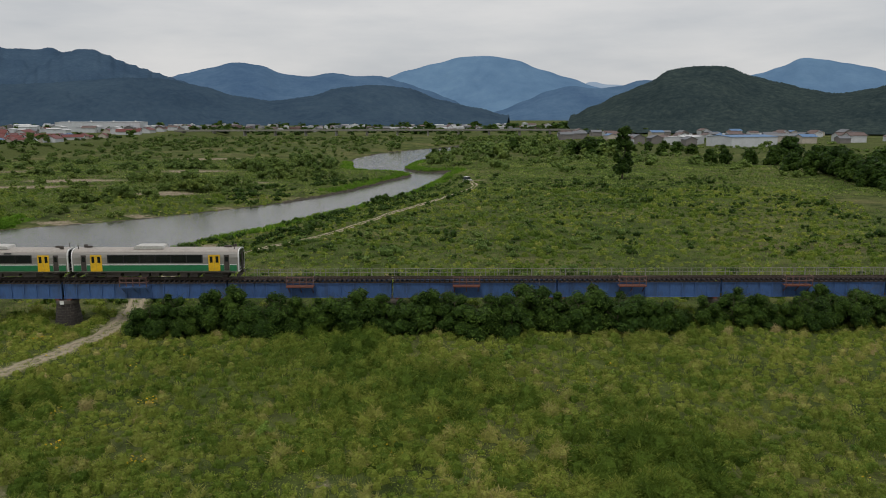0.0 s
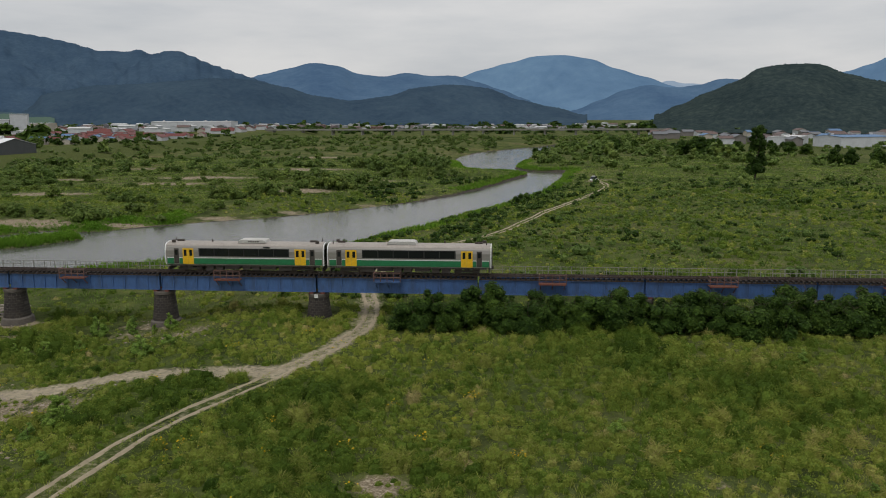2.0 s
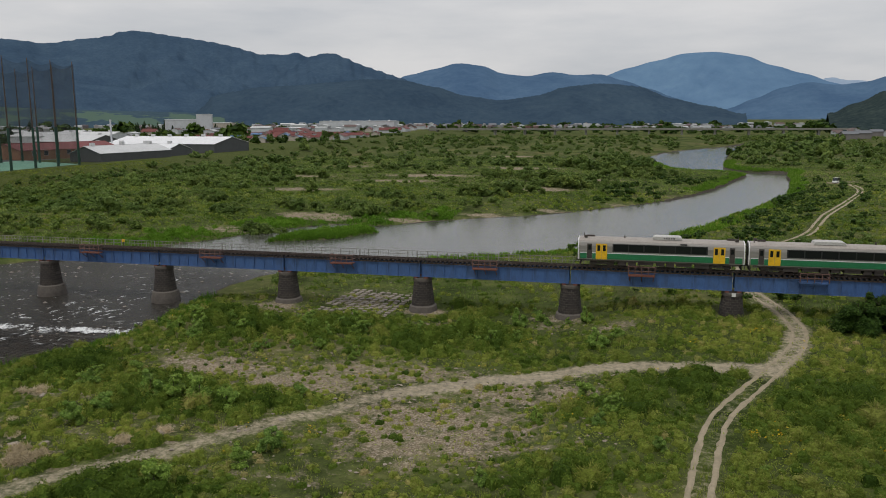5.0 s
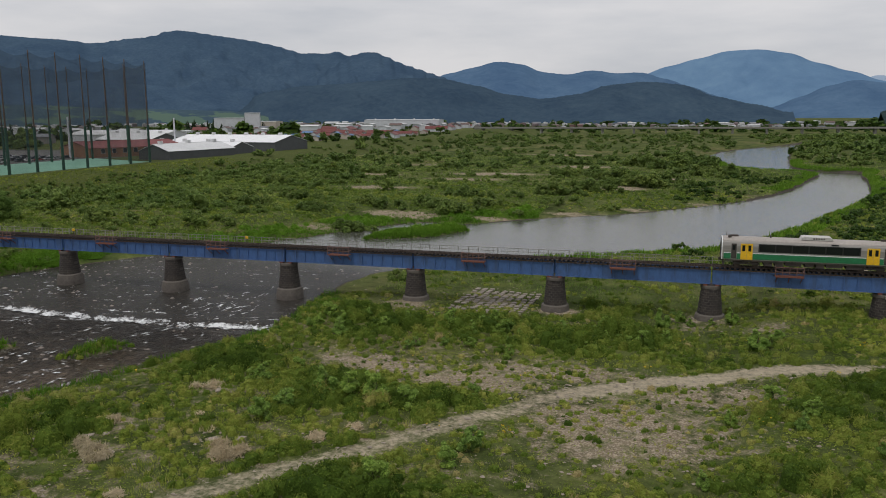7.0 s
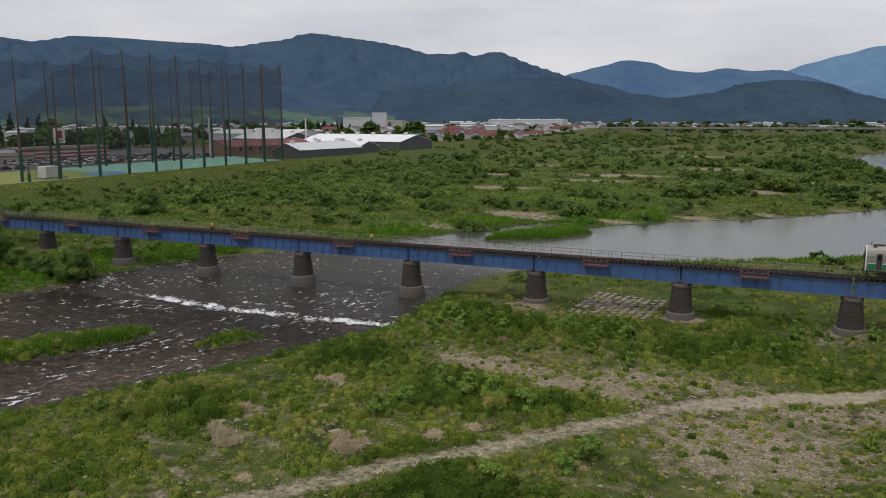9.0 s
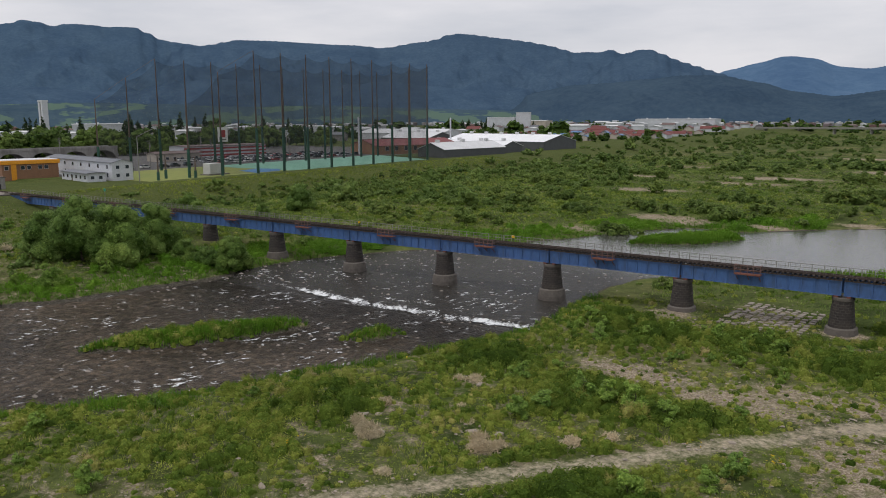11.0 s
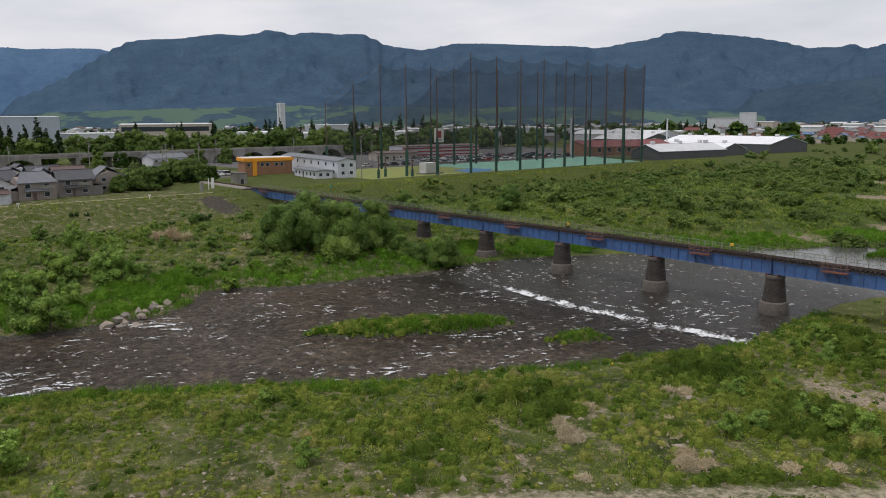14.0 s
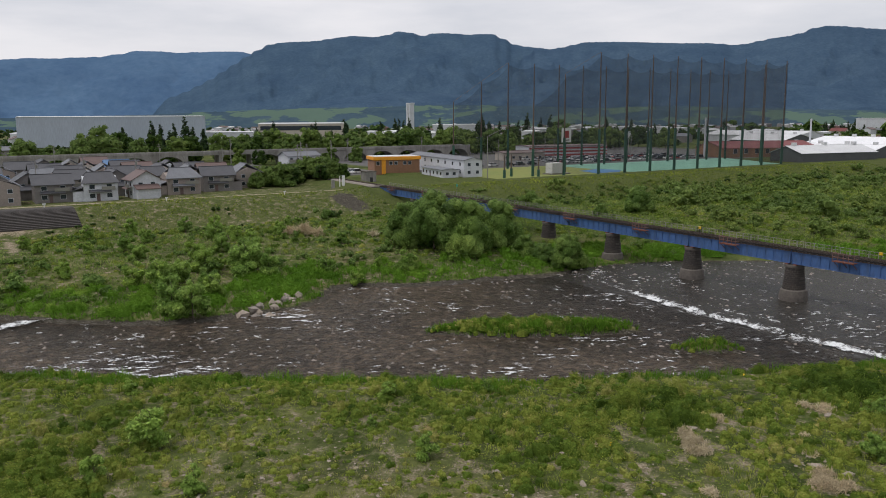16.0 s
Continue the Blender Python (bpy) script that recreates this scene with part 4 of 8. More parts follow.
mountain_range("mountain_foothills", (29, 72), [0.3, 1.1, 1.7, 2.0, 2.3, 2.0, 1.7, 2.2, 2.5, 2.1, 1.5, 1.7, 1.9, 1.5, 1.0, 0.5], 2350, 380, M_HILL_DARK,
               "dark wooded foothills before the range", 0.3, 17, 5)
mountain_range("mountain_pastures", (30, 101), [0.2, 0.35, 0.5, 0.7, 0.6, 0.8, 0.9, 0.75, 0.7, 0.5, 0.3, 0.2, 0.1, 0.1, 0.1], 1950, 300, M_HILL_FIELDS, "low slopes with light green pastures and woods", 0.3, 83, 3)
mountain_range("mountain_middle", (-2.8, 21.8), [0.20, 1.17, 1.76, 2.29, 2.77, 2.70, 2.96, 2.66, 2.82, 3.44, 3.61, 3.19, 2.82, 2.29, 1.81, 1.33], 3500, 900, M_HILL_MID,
               "rounded wooded mountain tinted blue by painted haze", 0.15, 23, 4)
mountain_range("mountain_north", (-14.8, 7.35), [0.36, 1.26, 1.94, 2.58, 3.11, 3.83, 4.10, 4.05, 3.59, 3.15, 2.55, 2.16, 1.5], 4400, 900, M_HILL_FAR, "high mountain at the valley's head, pale blue with painted haze", 0.12, 33, 0)
mountain_range("mountain_spur", (-20.6, -3.2), [0.15, 0.85, 1.55, 2.25, 2.37, 1.93, 1.80, 2.03, 1.69, 1.02, 0.39, 0.0], 3700, 600, M_HILL_MID, "wooded spur beside the valley, tinted blue by painted haze", 0.15, 43, 3)
mountain_range("mountain_farthest", (-14.0, -9.4), [1.69, 1.81, 1.93, 2.05, 2.08, 2.08, 2.15, 2.28, 2.27, 2.11, 1.92, 1.72], 4750, 200, M_HILL_FARTHEST, "very distant mountain crest paled by painted haze", 0.05, 53)
mountain_range("mountain_east", (-35.5, -19.1), [1.2, 1.4, 1.74, 1.95, 2.19, 2.57, 2.93, 3.18, 3.44, 3.61, 3.05, 2.66, 2.40, 1.63], 4300, 900, M_HILL_FAR, "distant peak beyond the near hill, blue with painted haze", 0.15, 63)
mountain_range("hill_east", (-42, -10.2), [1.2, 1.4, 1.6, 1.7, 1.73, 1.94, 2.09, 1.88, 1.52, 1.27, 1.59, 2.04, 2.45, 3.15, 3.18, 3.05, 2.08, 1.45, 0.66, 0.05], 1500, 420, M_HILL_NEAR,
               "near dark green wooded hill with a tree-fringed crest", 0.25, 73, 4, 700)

# ---- railway bridge ----
SPAN, PIER0, TRACK_Y, RAIL_Z = 19.53, -162.05, 94.2, 5.75
GIRDER_LO, GIRDER_HI = 3.22, 5.0


def pier_x(k):
    return PIER0 + k * SPAN


def oval(bm, rings, sides=28, power=0.9):
    """A lathed oval: rings of (z, half length along x, half length along y)."""
    prev = None
    for z, rx, ry in rings:
        ring = []
        for s in range(sides):
            a = 2 * math.pi * s / sides
            c, d = math.cos(a), math.sin(a)
            ring.append(bm.verts.new((rx * math.copysign(abs(c) ** power, c), ry * math.copysign(abs(d) ** power, d), z)))
        if prev:
            for s in range(sides):
                bm.faces.new((prev[s], prev[(s + 1) % sides], ring[(s + 1) % sides], ring[s]))
        else:
            bm.faces.new(ring[::-1])
        prev = ring
    bm.faces.new(prev)
    return bm


def build_pier(k):
    x = pier_x(k)
    foot = min(float(height(x, TRACK_Y)), float(height(x, TRACK_Y - 3))) - 0.5
    low = -0.75 if k < 6 else -0.4
    p = empty("bridge_pier", x, TRACK_Y, 0)
    tagged(p, "tapered dark stone railway pier on a concrete footing", "bridge pier", "piers of the railway bridge")
    bm = oval(bmesh.new(), [(low - 0.2, 1.56, 1.70), (low + 1.0, 1.42, 1.56), (2.55, 1.17, 1.32)])
    part("shaft", bm, M_STONE, p, "dark coursed stone shaft")
    part("cap", oval(bmesh.new(), [(2.552, 1.20, 1.35), (2.62, 1.25, 1.40), (2.95, 1.25, 1.40), (3.0, 1.20, 1.36)]), M_FOOT, p, "weathered capstone")
    part("footing", oval(bmesh.new(), [(foot - 0.8, 2.05, 2.2), (low - 0.9, 1.92, 2.06), (low - 0.05, 1.76, 1.90), (low + 0.10, 1.58, 1.72)]), M_FOOT, p, "stained round concrete footing")
    bear = boxes((-0.95, -0.45, -1.1, -0.6, 2.99, 3.23), bevel=0.03)
    b0 = part("bearing", bear, M_RUST, p, "rusty bearing plate")
    for bx, by in ((1.4, 0), (0, 1.7), (1.4, 1.7)):
        share("bearing", b0, p, bx, by)
    if k == 6:
        part("marker_plate", boxes((-0.2, 0.25, -1.62, -1.57, 2.62, 3.05)), M_WHITE, p, "small white marker plate")
    return p


for k in range(-5, 14):
    build_pier(k)


def build_span():
    """One plate girder span: two girders with stiffeners and cross frames, sleepers and rails."""
    s = empty("bridge_span", pier_x(-6) + SPAN / 2, TRACK_Y, 0)
    tagged(s, "blue riveted plate girder span carrying a single railway track", "bridge span", "spans of the railway bridge")
    half = SPAN / 2 - 0.12
    lo, hi = GIRDER_LO, GIRDER_HI
    bm = boxes((-half, half, -0.95, -0.91, lo, hi), (-half, half, -1.11, -0.75, lo, lo + 0.05), (-half, half, -1.11, -0.75, hi - 0.05, hi), (-half, half, -0.975, -0.885, hi - 0.2, hi - 0.05), (-half, half, -0.975, -0.885, lo + 0.05, lo + 0.18))
    g = part("girder", bm, M_BLUE, s, "weathered blue plate girder")
    share("girder", g, s, 0, 1.86)
    st = part("stiffener", boxes((-0.045, 0.045, -1.065, -0.952, lo + 0.05, hi - 0.05)), M_BLUE, s)
    n = 14
    st.location.x = -half + 0.06
    for i in range(1, n):
        share("stiffener", st, s, -half + 0.06 + (2 * half - 0.12) * i / (n - 1))
    cross = part("cross_frame", boxes((-0.05, 0.05, -0.9, 0.9, lo + 0.1, lo + 0.22), (-0.05, 0.05, -0.9, 0.9, hi - 0.4, hi - 0.25), (-0.04, 0.04, -0.06, 0.06, lo + 0.2, hi - 0.3)), M_BLUE, s)
    cross.location.x = -half + 1.0
    for i in range(1, 5):
        share("cross_frame", cross, s, -half + 1.0 + (2 * half - 2) * i / 4)
    sl = part("sleeper", boxes((-0.11, 0.11, -1.2, 1.2, hi + 0.12, hi + 0.36)), M_SLEEPER, s)
    m = 33
    sl.location.x = -half + 0.2
    for i in range(1, m):
        share("sleeper", sl, s, -half + 0.2 + (2 * half - 0.4) * i / (m - 1))
    part("edge_beam", boxes((-half, half, -1.12, -0.98, hi + 0.0, hi + 0.14), (-half, half, 0.98, 1.12, hi, hi + 0.14)), M_RAIL, s, "rusty edge beams under the sleepers")
    rail = boxes((-SPAN / 2, SPAN / 2, -0.6, -0.46, hi + 0.36, hi + 0.40), (-SPAN / 2, SPAN / 2, -0.54, -0.52, hi + 0.40, hi + 0.47), (-SPAN / 2, SPAN / 2, -0.567, -0.5, hi + 0.47, hi + 0.52))
    r = part("rail", rail, M_RAIL, s, "worn steel rail")
    share("rail", r, s, 0, 1.067)
    gd = part("guard_rail", boxes((-half, half, -0.30, -0.22, hi + 0.36, hi + 0.46)), M_RAIL, s)
    share("guard_rail", gd, s, 0, 0.52)
    return s


RAIL_Z = GIRDER_HI + 0.52
first_span = build_span()
for k in range(-5, 14):
    copy_thing(first_span, pose(pier_x(k) + SPAN / 2, TRACK_Y, 0))


def build_walk_rail(material_rail):
    """The walkway with its railing on the far side of one span."""
    w = empty("bridge_walkway", pier_x(-6) + SPAN / 2, TRACK_Y, 0)
    tagged(w, "narrow walkway with a pale steel railing beside the track", "walkway", "walkways of the railway bridge")
    half = SPAN / 2
    part("walk_plate", boxes((-half, half, 1.24, 2.05, GIRDER_HI + 0.06, GIRDER_HI + 0.14)), M_PALE_STEEL, w, "grey walkway plates")
    for z in (0.65, 1.10):
        part("rail_bar", boxes((-half, half, 2.0, 2.05, GIRDER_HI + z, GIRDER_HI + z + 0.05)), material_rail, w)
    post = part("post", boxes((-0.035, 0.035, 1.995, 2.055, GIRDER_HI - 0.1, GIRDER_HI + 1.16)), material_rail, w)
    post.location.x = -half + 0.1
    n = 14
    for i in range(1, n):
        share("post", post, w, -half + 0.1 + SPAN * i / n)
    bar = part("picket", boxes((-0.014, 0.014, 2.01, 2.04, GIRDER_HI + 0.16, GIRDER_HI + 1.1)), material_rail, w)
    bar.location.x = -half + 0.3
    for i in range(1, 34):
        share("picket", bar, w, -half + 0.1 + SPAN * (i + 0.3) / 34)
    br = part("bracket", boxes((-0.05, 0.05, 0.95, 2.05, GIRDER_HI - 0.12, GIRDER_HI + 0.06)), M_RAIL, w)
    br.location.x = -half + 0.5
    for i in range(1, 8):
        share("bracket", br, w, -half + 0.5 + SPAN * i / 8)
    return w


first_walk = build_walk_rail(M_PALE_STEEL)
for k in range(-5, 14):
    copy_thing(first_walk, pose(pier_x(k) + SPAN / 2, TRACK_Y, 0))


M_REFUGE = worn("faded_red_grey_railing", (0.17, 0.090, 0.072), (0.12, 0.10, 0.095), 0.7, grain=8)


def build_refuge(mat, label):
    """A small refuge platform that hangs on the near girder."""
    r = empty("refuge_platform")
    tagged(r, label, "refuge platform", "refuges along the railway bridge")
    part("deck", boxes((-1.6, 1.6, -2.1, -1.12, 4.74, 4.80), (-1.6, 1.6, -2.14, -2.06, 4.68, 4.84)), mat, r)
    for z in (5.32, 5.86):
        part("guard_bar", boxes((-1.6, 1.6, -2.12, -2.05, z, z + 0.08), (-1.6, -1.53, -2.1, -1.15, z, z + 0.08), (1.53, 1.6, -2.1, -1.15, z, z + 0.08)), M_REFUGE, r)
    p = part("post", boxes((-0.045, 0.045, -2.12, -2.04, 4.72, 5.9)), M_REFUGE, r)
    p.location.x = -1.57
    for i in range(1, 5):
        share("post", p, r, -1.57 + 3.14 * i / 4)
    b = part("strut", rod(bmesh.new(), (0, -2.05, 4.72), (0, -1.0, 3.9), 0.05), mat, r)
    b.location.x = -1.4
    share("strut", b, r, 0)
    share("strut", b, r, 1.4)
    return r


red_refuge = build_refuge(M_RUST, "rust-red steel refuge platform with a low railing")
red_refuge.matrix_basis = pose(pier_x(-6) + SPAN / 2 - 1, TRACK_Y, 0)
for k in range(-5, 14):
    if k != 6:
        copy_thing(red_refuge, pose(pier_x(k) + SPAN / 2 - 1.0, TRACK_Y, 0))
blue_refuge = build_refuge(M_BLUE, "blue-painted steel refuge platform on the girder")
blue_refuge.matrix_basis = pose(pier_x(6) + SPAN / 2 - 1.0, TRACK_Y, 0)

for x, s in ((pier_x(-6), -1), (pier_x(14), 1)):
    a = empty("bridge_abutment", x, TRACK_Y, 0)
    tagged(a, "weathered concrete abutment with wing walls", "abutment", "abutments of the railway bridge")
    part("front_wall", boxes((min(0, 1.6 * s), max(0, 1.6 * s), -3.2, 3.2, -1.5, 3.2), bevel=0.05), M_FOOT, a)
    part("back_wall", boxes((min(0.4 * s, 1.6 * s), max(0.4 * s, 1.6 * s), -3.2, 3.2, 3.2, 5.1), bevel=0.05), M_FOOT, a)
    part("wing_wall", boxes((min(1.6 * s, 7 * s), max(1.6 * s, 7 * s), -3.2, -2.7, 0.0, 5.0), bevel=0.04), M_FOOT, a)
    part("wing_wall", boxes((min(1.6 * s, 7 * s), max(1.6 * s, 7 * s), 2.7, 3.2, 0.0, 5.0), bevel=0.04), M_FOOT, a)
    t = empty("track", x + s * 60, TRACK_Y, 0)
    tagged(t, "single railway track on ballast beyond the bridge", "railway track")
    part("ballast", prism([(-2.4, 4.7), (2.4, 4.7), (1.5, 5.32), (-1.5, 5.32)], -58, 58, "x"), M_ROCK, t)
    ra = part("rail", boxes((-58, 58, -0.567, -0.5, 5.30, RAIL_Z)), M_RAIL, t)
    share("rail", ra, t, 0, 1.067)

# small fittings on and beside the bridge
def yellow_box(x):
    t = tagged(empty("marker_box", x, TRACK_Y + 1.98, GIRDER_HI + 0.10), "small yellow equipment box on the bridge railing", "box", "yellow boxes on the bridge")
    part("case", boxes((-0.20, 0.20, -0.12, 0.08, 0.74, 1.08), bevel=0.03), M_YELLOW, t)
    part("lid", boxes((-0.22, 0.22, -0.14, 0.10, 1.08, 1.12), bevel=0.01), M_YELLOW, t)
    part("bracket", boxes((-0.05, 0.05, -0.03, 0.03, 0.0, 0.75)), M_RAIL, t)


for x in (-162.5, -130.9):
    yellow_box(x)
M_SIGNAL_GREEN = worn("faded_green_paint", (0.045, 0.30, 0.20), (0.03, 0.2, 0.14), 0.5, grain=5, bump=0.0)
signal_post = tagged(empty("track_marker", -241.7, TRACK_Y + 2.3, GIRDER_HI), "slim pale post with a green head beside the track", "marker post")
part("post", rod(bmesh.new(), (0, 0, -0.2), (0, 0, 2.9), 0.07, 0.06, 8), M_PALE_STEEL, signal_post)
part("head", boxes((-0.28, 0.28, -0.12, 0.12, 2.5, 3.15), bevel=0.05), M_SIGNAL_GREEN, signal_post, "green head plate")

# ---- two-car railcar ----
M_AIRCON = worn("dusty_white_housing", (0.52, 0.51, 0.48), (0.36, 0.34, 0.31), 0.6, grain=5, bump=0.03)

def rounded_section(y0, z0, y1, z1, tuck, crown):
    """The car body's section: upright sides that lean in towards a gently arched roof."""
    half = []
    half.append((-y1 + tuck, z0))
    half.append((-y1, z0 + 0.55))
    half.append((-y1, z0 + 1.7))
    half.append((-y1 + 0.10, z1 - 0.55))
    half.append((-y1 + 0.24, z1 - 0.28))
    half.append((-y1 + 0.55, z1 - 0.10))
    half.append((-y1 + 0.95, z1 - 0.03))
    return half + [(0, z1)] + [(-y, z) for y, z in half[::-1]]


def build_car(label):
    """One railcar, centred, floor height measured from the rail head; it runs along x."""
    c = empty("railcar")
    tagged(c, label, "railcar", "cars of the diesel train")
    L, W = 9.72, 1.43
    z0, z1 = 0.98, 3.66
    section = rounded_section(0, z0, W, z1, 0.05, 0.1)
    part("body", prism(section, -L, L, "x"), M_STEEL, c, "stainless steel body shell")
    part("roof", prism([(-W + 0.16, 3.28), (-W + 0.232, z1 - 0.265), (-W + 0.54, z1 - 0.085), (-W + 0.95, z1 - 0.012), (0, z1 + 0.02), (W - 0.95, z1 - 0.012), (W - 0.54, z1 - 0.085), (W - 0.232, z1 - 0.265), (W - 0.16, 3.28)], -L + 0.12, L - 0.12, "x"), M_ROOF_STEEL, c, "dusty grey roof")
    for side in (-1, 1):
        o = side * (W + 0.004)
        i = side * (W - 0.03)

        def plate(a, b, lo, hi, out=0.0):
            y = o + side * out
            return (a, b, min(i, y), max(i, y), lo, hi)

        for a, b in ((-9.55, -8.73), (-8.05, -7.63), (-6.23, 6.23), (7.63, 8.05), (8.73, 9.55)):
            part("green_band", boxes(plate(a, b, z0 + 0.10, z0 + 0.80)), M_GREEN, c, "green lower band")
            part("white_stripe", boxes(plate(a, b, z0 + 0.804, z0 + 0.90, 0.001)), M_WHITE, c, "thin white stripe")
        part("window_band", boxes(plate(-5.6, 5.6, z0 + 1.04, z0 + 2.02, 0.006)), M_BLACK, c, "black band round the windows")
        pane = part("window_pane", boxes((-0.85, 0.85, min(i, o + side * 0.012), max(i, o + side * 0.012), z0 + 1.12, z0 + 1.94), bevel=0.004), M_GLASS_DARK, c)
        pane.location.x = -4.6
        for w in range(1, 6):
            share("window_pane", pane, c, -4.6 + 1.84 * w)
        for x in (-6.93, 6.93):
            for dx in (-0.345, 0.345):
                d = part("door", boxes((x + dx - 0.335, x + dx + 0.335, min(i, o + side * 0.008), max(i, o + side * 0.008), z0 + 0.06, z0 + 2.0), bevel=0.006), M_YELLOW, c, "yellow sliding door leaf")
                part("door_pane", boxes((x + dx - 0.17, x + dx + 0.17, min(i, o + side * 0.016), max(i, o + side * 0.016), z0 + 1.08, z0 + 1.82), bevel=0.004), M_GLASS_DARK, d)
        for x in (-8.39, 8.39):
            d = part("crew_door", boxes((x - 0.3, x + 0.3, min(i, o + side * 0.005), max(i, o + side * 0.005), z0 + 0.14, z0 + 1.98), bevel=0.006), M_UNDER, c, "narrow grey-brown crew door")
            part("door_pane", boxes((x - 0.17, x + 0.17, min(i, o + side * 0.012), max(i, o + side * 0.012), z0 + 1.2, z0 + 1.78), bevel=0.004), M_GLASS_DARK, d)
        part("skirt", boxes((-9.3, 9.3, min(side * 1.32, side * 1.36), max(side * 1.32, side * 1.36), z0 - 0.16, z0)), M_UNDER, c)
    for e in (-1, 1):
        x0, x1 = sorted((e * (L - 0.02), e * (L + 0.10)))
        part("end_frame", prism([(y * 1.006, z0 + (z - z0) * 1.004) for y, z in section], x0, x1, "x"), M_WHITE, c, "white rounded end frame")
        x0, x1 = sorted((e * (L + 0.02), e * (L + 0.13)))
        part("front_panel", prism([(-1.2, z0 + 0.12), (1.2, z0 + 0.12), (1.22, z0 + 1.9), (1.02, z0 + 2.35), (0.7, z0 + 2.5), (-0.7, z0 + 2.5), (-1.02, z0 + 2.35), (-1.22, z0 + 1.9)], x0, x1, "x"), M_BLACK, c, "black cab front")
        for y in (-0.8, 0.8):
            x2, x3 = sorted((e * (L + 0.1), e * (L + 0.145)))
            part("windscreen", boxes((x2, x3, y - 0.36, y + 0.36, z0 + 1.05, z0 + 2.0), bevel=0.006), M_GLASS_DARK, c)
            part("lamp", boxes((x2, x3, y - 0.14, y + 0.14, z0 + 0.35, z0 + 0.5), bevel=0.01), M_WHITE, c, "clear head and tail lamp")
        x2, x3 = sorted((e * (L + 0.1), e * (L + 0.20)))
        part("gangway_door", boxes((x2, x3, -0.38, 0.38, z0 + 0.05, z0 + 2.05), bevel=0.02), M_UNDER, c, "grey end gangway door")
        x2, x3 = sorted((e * (L - 0.3), e * (L + 0.36)))
        part("coupler", boxes((x2, x3, -0.18, 0.18, 0.66, 0.98), bevel=0.03), M_UNDER, c)
        part("snow_plough", boxes((*sorted((e * (L - 0.25), e * (L - 0.1))), -1.2, 1.2, 0.22, 0.62), bevel=0.02), M_UNDER, c)
        # roof fittings by the cab
        part("roof_aerial", boxes((e * 8.9 - 0.2, e * 8.9 + 0.2, -0.9, -0.6, z1 - 0.05, z1 + 0.28), bevel=0.03), M_UNDER, c, "dark aerial box")
        part("roof_horn", boxes((e * 8.3 - 0.45, e * 8.3 + 0.45, -0.15, 0.15, z1, z1 + 0.22), bevel=0.03), M_UNDER, c, "dark horn box")
        part("roof_whistle", rod(bmesh.new(), (e * 9.2, 0.7, z1 - 0.1), (e * 9.2, 0.7, z1 + 0.42), 0.05), M_UNDER, c)
    part("air_conditioner", prism([(-1.75, z1 - 0.03), (1.75, z1 - 0.03), (1.62, z1 + 0.25), (1.35, z1 + 0.32), (-1.35, z1 + 0.32), (-1.62, z1 + 0.25)], -0.95, 0.95, "y"), M_AIRCON, c, "white roof air conditioner").location.x = 0.9
    for k in range(5):
        part("grille_slat", boxes((0.45 + 0.28 * k, 0.62 + 0.28 * k, -0.958, -0.95, z1 + 0.06, z1 + 0.24)), M_UNDER, c)
    part("exhaust", rod(bmesh.new(), (-4.2, -0.3, z1 - 0.05), (-4.2, -0.3, z1 + 0.3), 0.10, 0.08, 8), M_UNDER, c)
    part("side_display", boxes((2.4, 3.2, -W - 0.004, -W + 0.12, z0 + 2.12, z0 + 2.26)), M_BLACK, c, "dark destination display")
    # under the floor
    rng = random.Random(4)
    x = -4.9
    while x < 4.7:
        w = rng.uniform(0.7, 1.9)
        part("underfloor_box", boxes((x, x + w, -1.22, 1.22, rng.uniform(0.28, 0.45), z0), bevel=0.03), M_UNDER, c)
        x += w + rng.uniform(0.15, 0.45)
    for bx in (-6.9, 6.9):
        b = part("bogie", boxes((bx - 1.5, bx + 1.5, -1.05, -0.9, 0.36, 0.62), (bx - 1.5, bx + 1.5, 0.9, 1.05, 0.36, 0.62), (bx - 0.3, bx + 0.3, -1.05, 1.05, 0.4, 0.85), bevel=0.03), M_UNDER, c, "dirty bogie frame")
        for wx in (-1.05, 1.05):
            for wy in (-0.56, 0.56):
                part("wheel", rod(bmesh.new(), (bx + wx, wy - 0.065, 0.43), (bx + wx, wy + 0.065, 0.43), 0.43, 0.43, 20), M_RAIL, b)
            part("axle", rod(bmesh.new(), (bx + wx, -0.95, 0.43), (bx + wx, 0.95, 0.43), 0.08, 0.08, 8), M_RAIL, b)
    return c


TRAIN_X = -43.6
car = build_car("steel railcar with green band and yellow doors on the bridge")
car.matrix_basis = pose(TRAIN_X - 10.02, TRACK_Y, RAIL_Z)
copy_thing(car, pose(TRAIN_X + 10.02, TRACK_Y, RAIL_Z, 0, 0, 180))

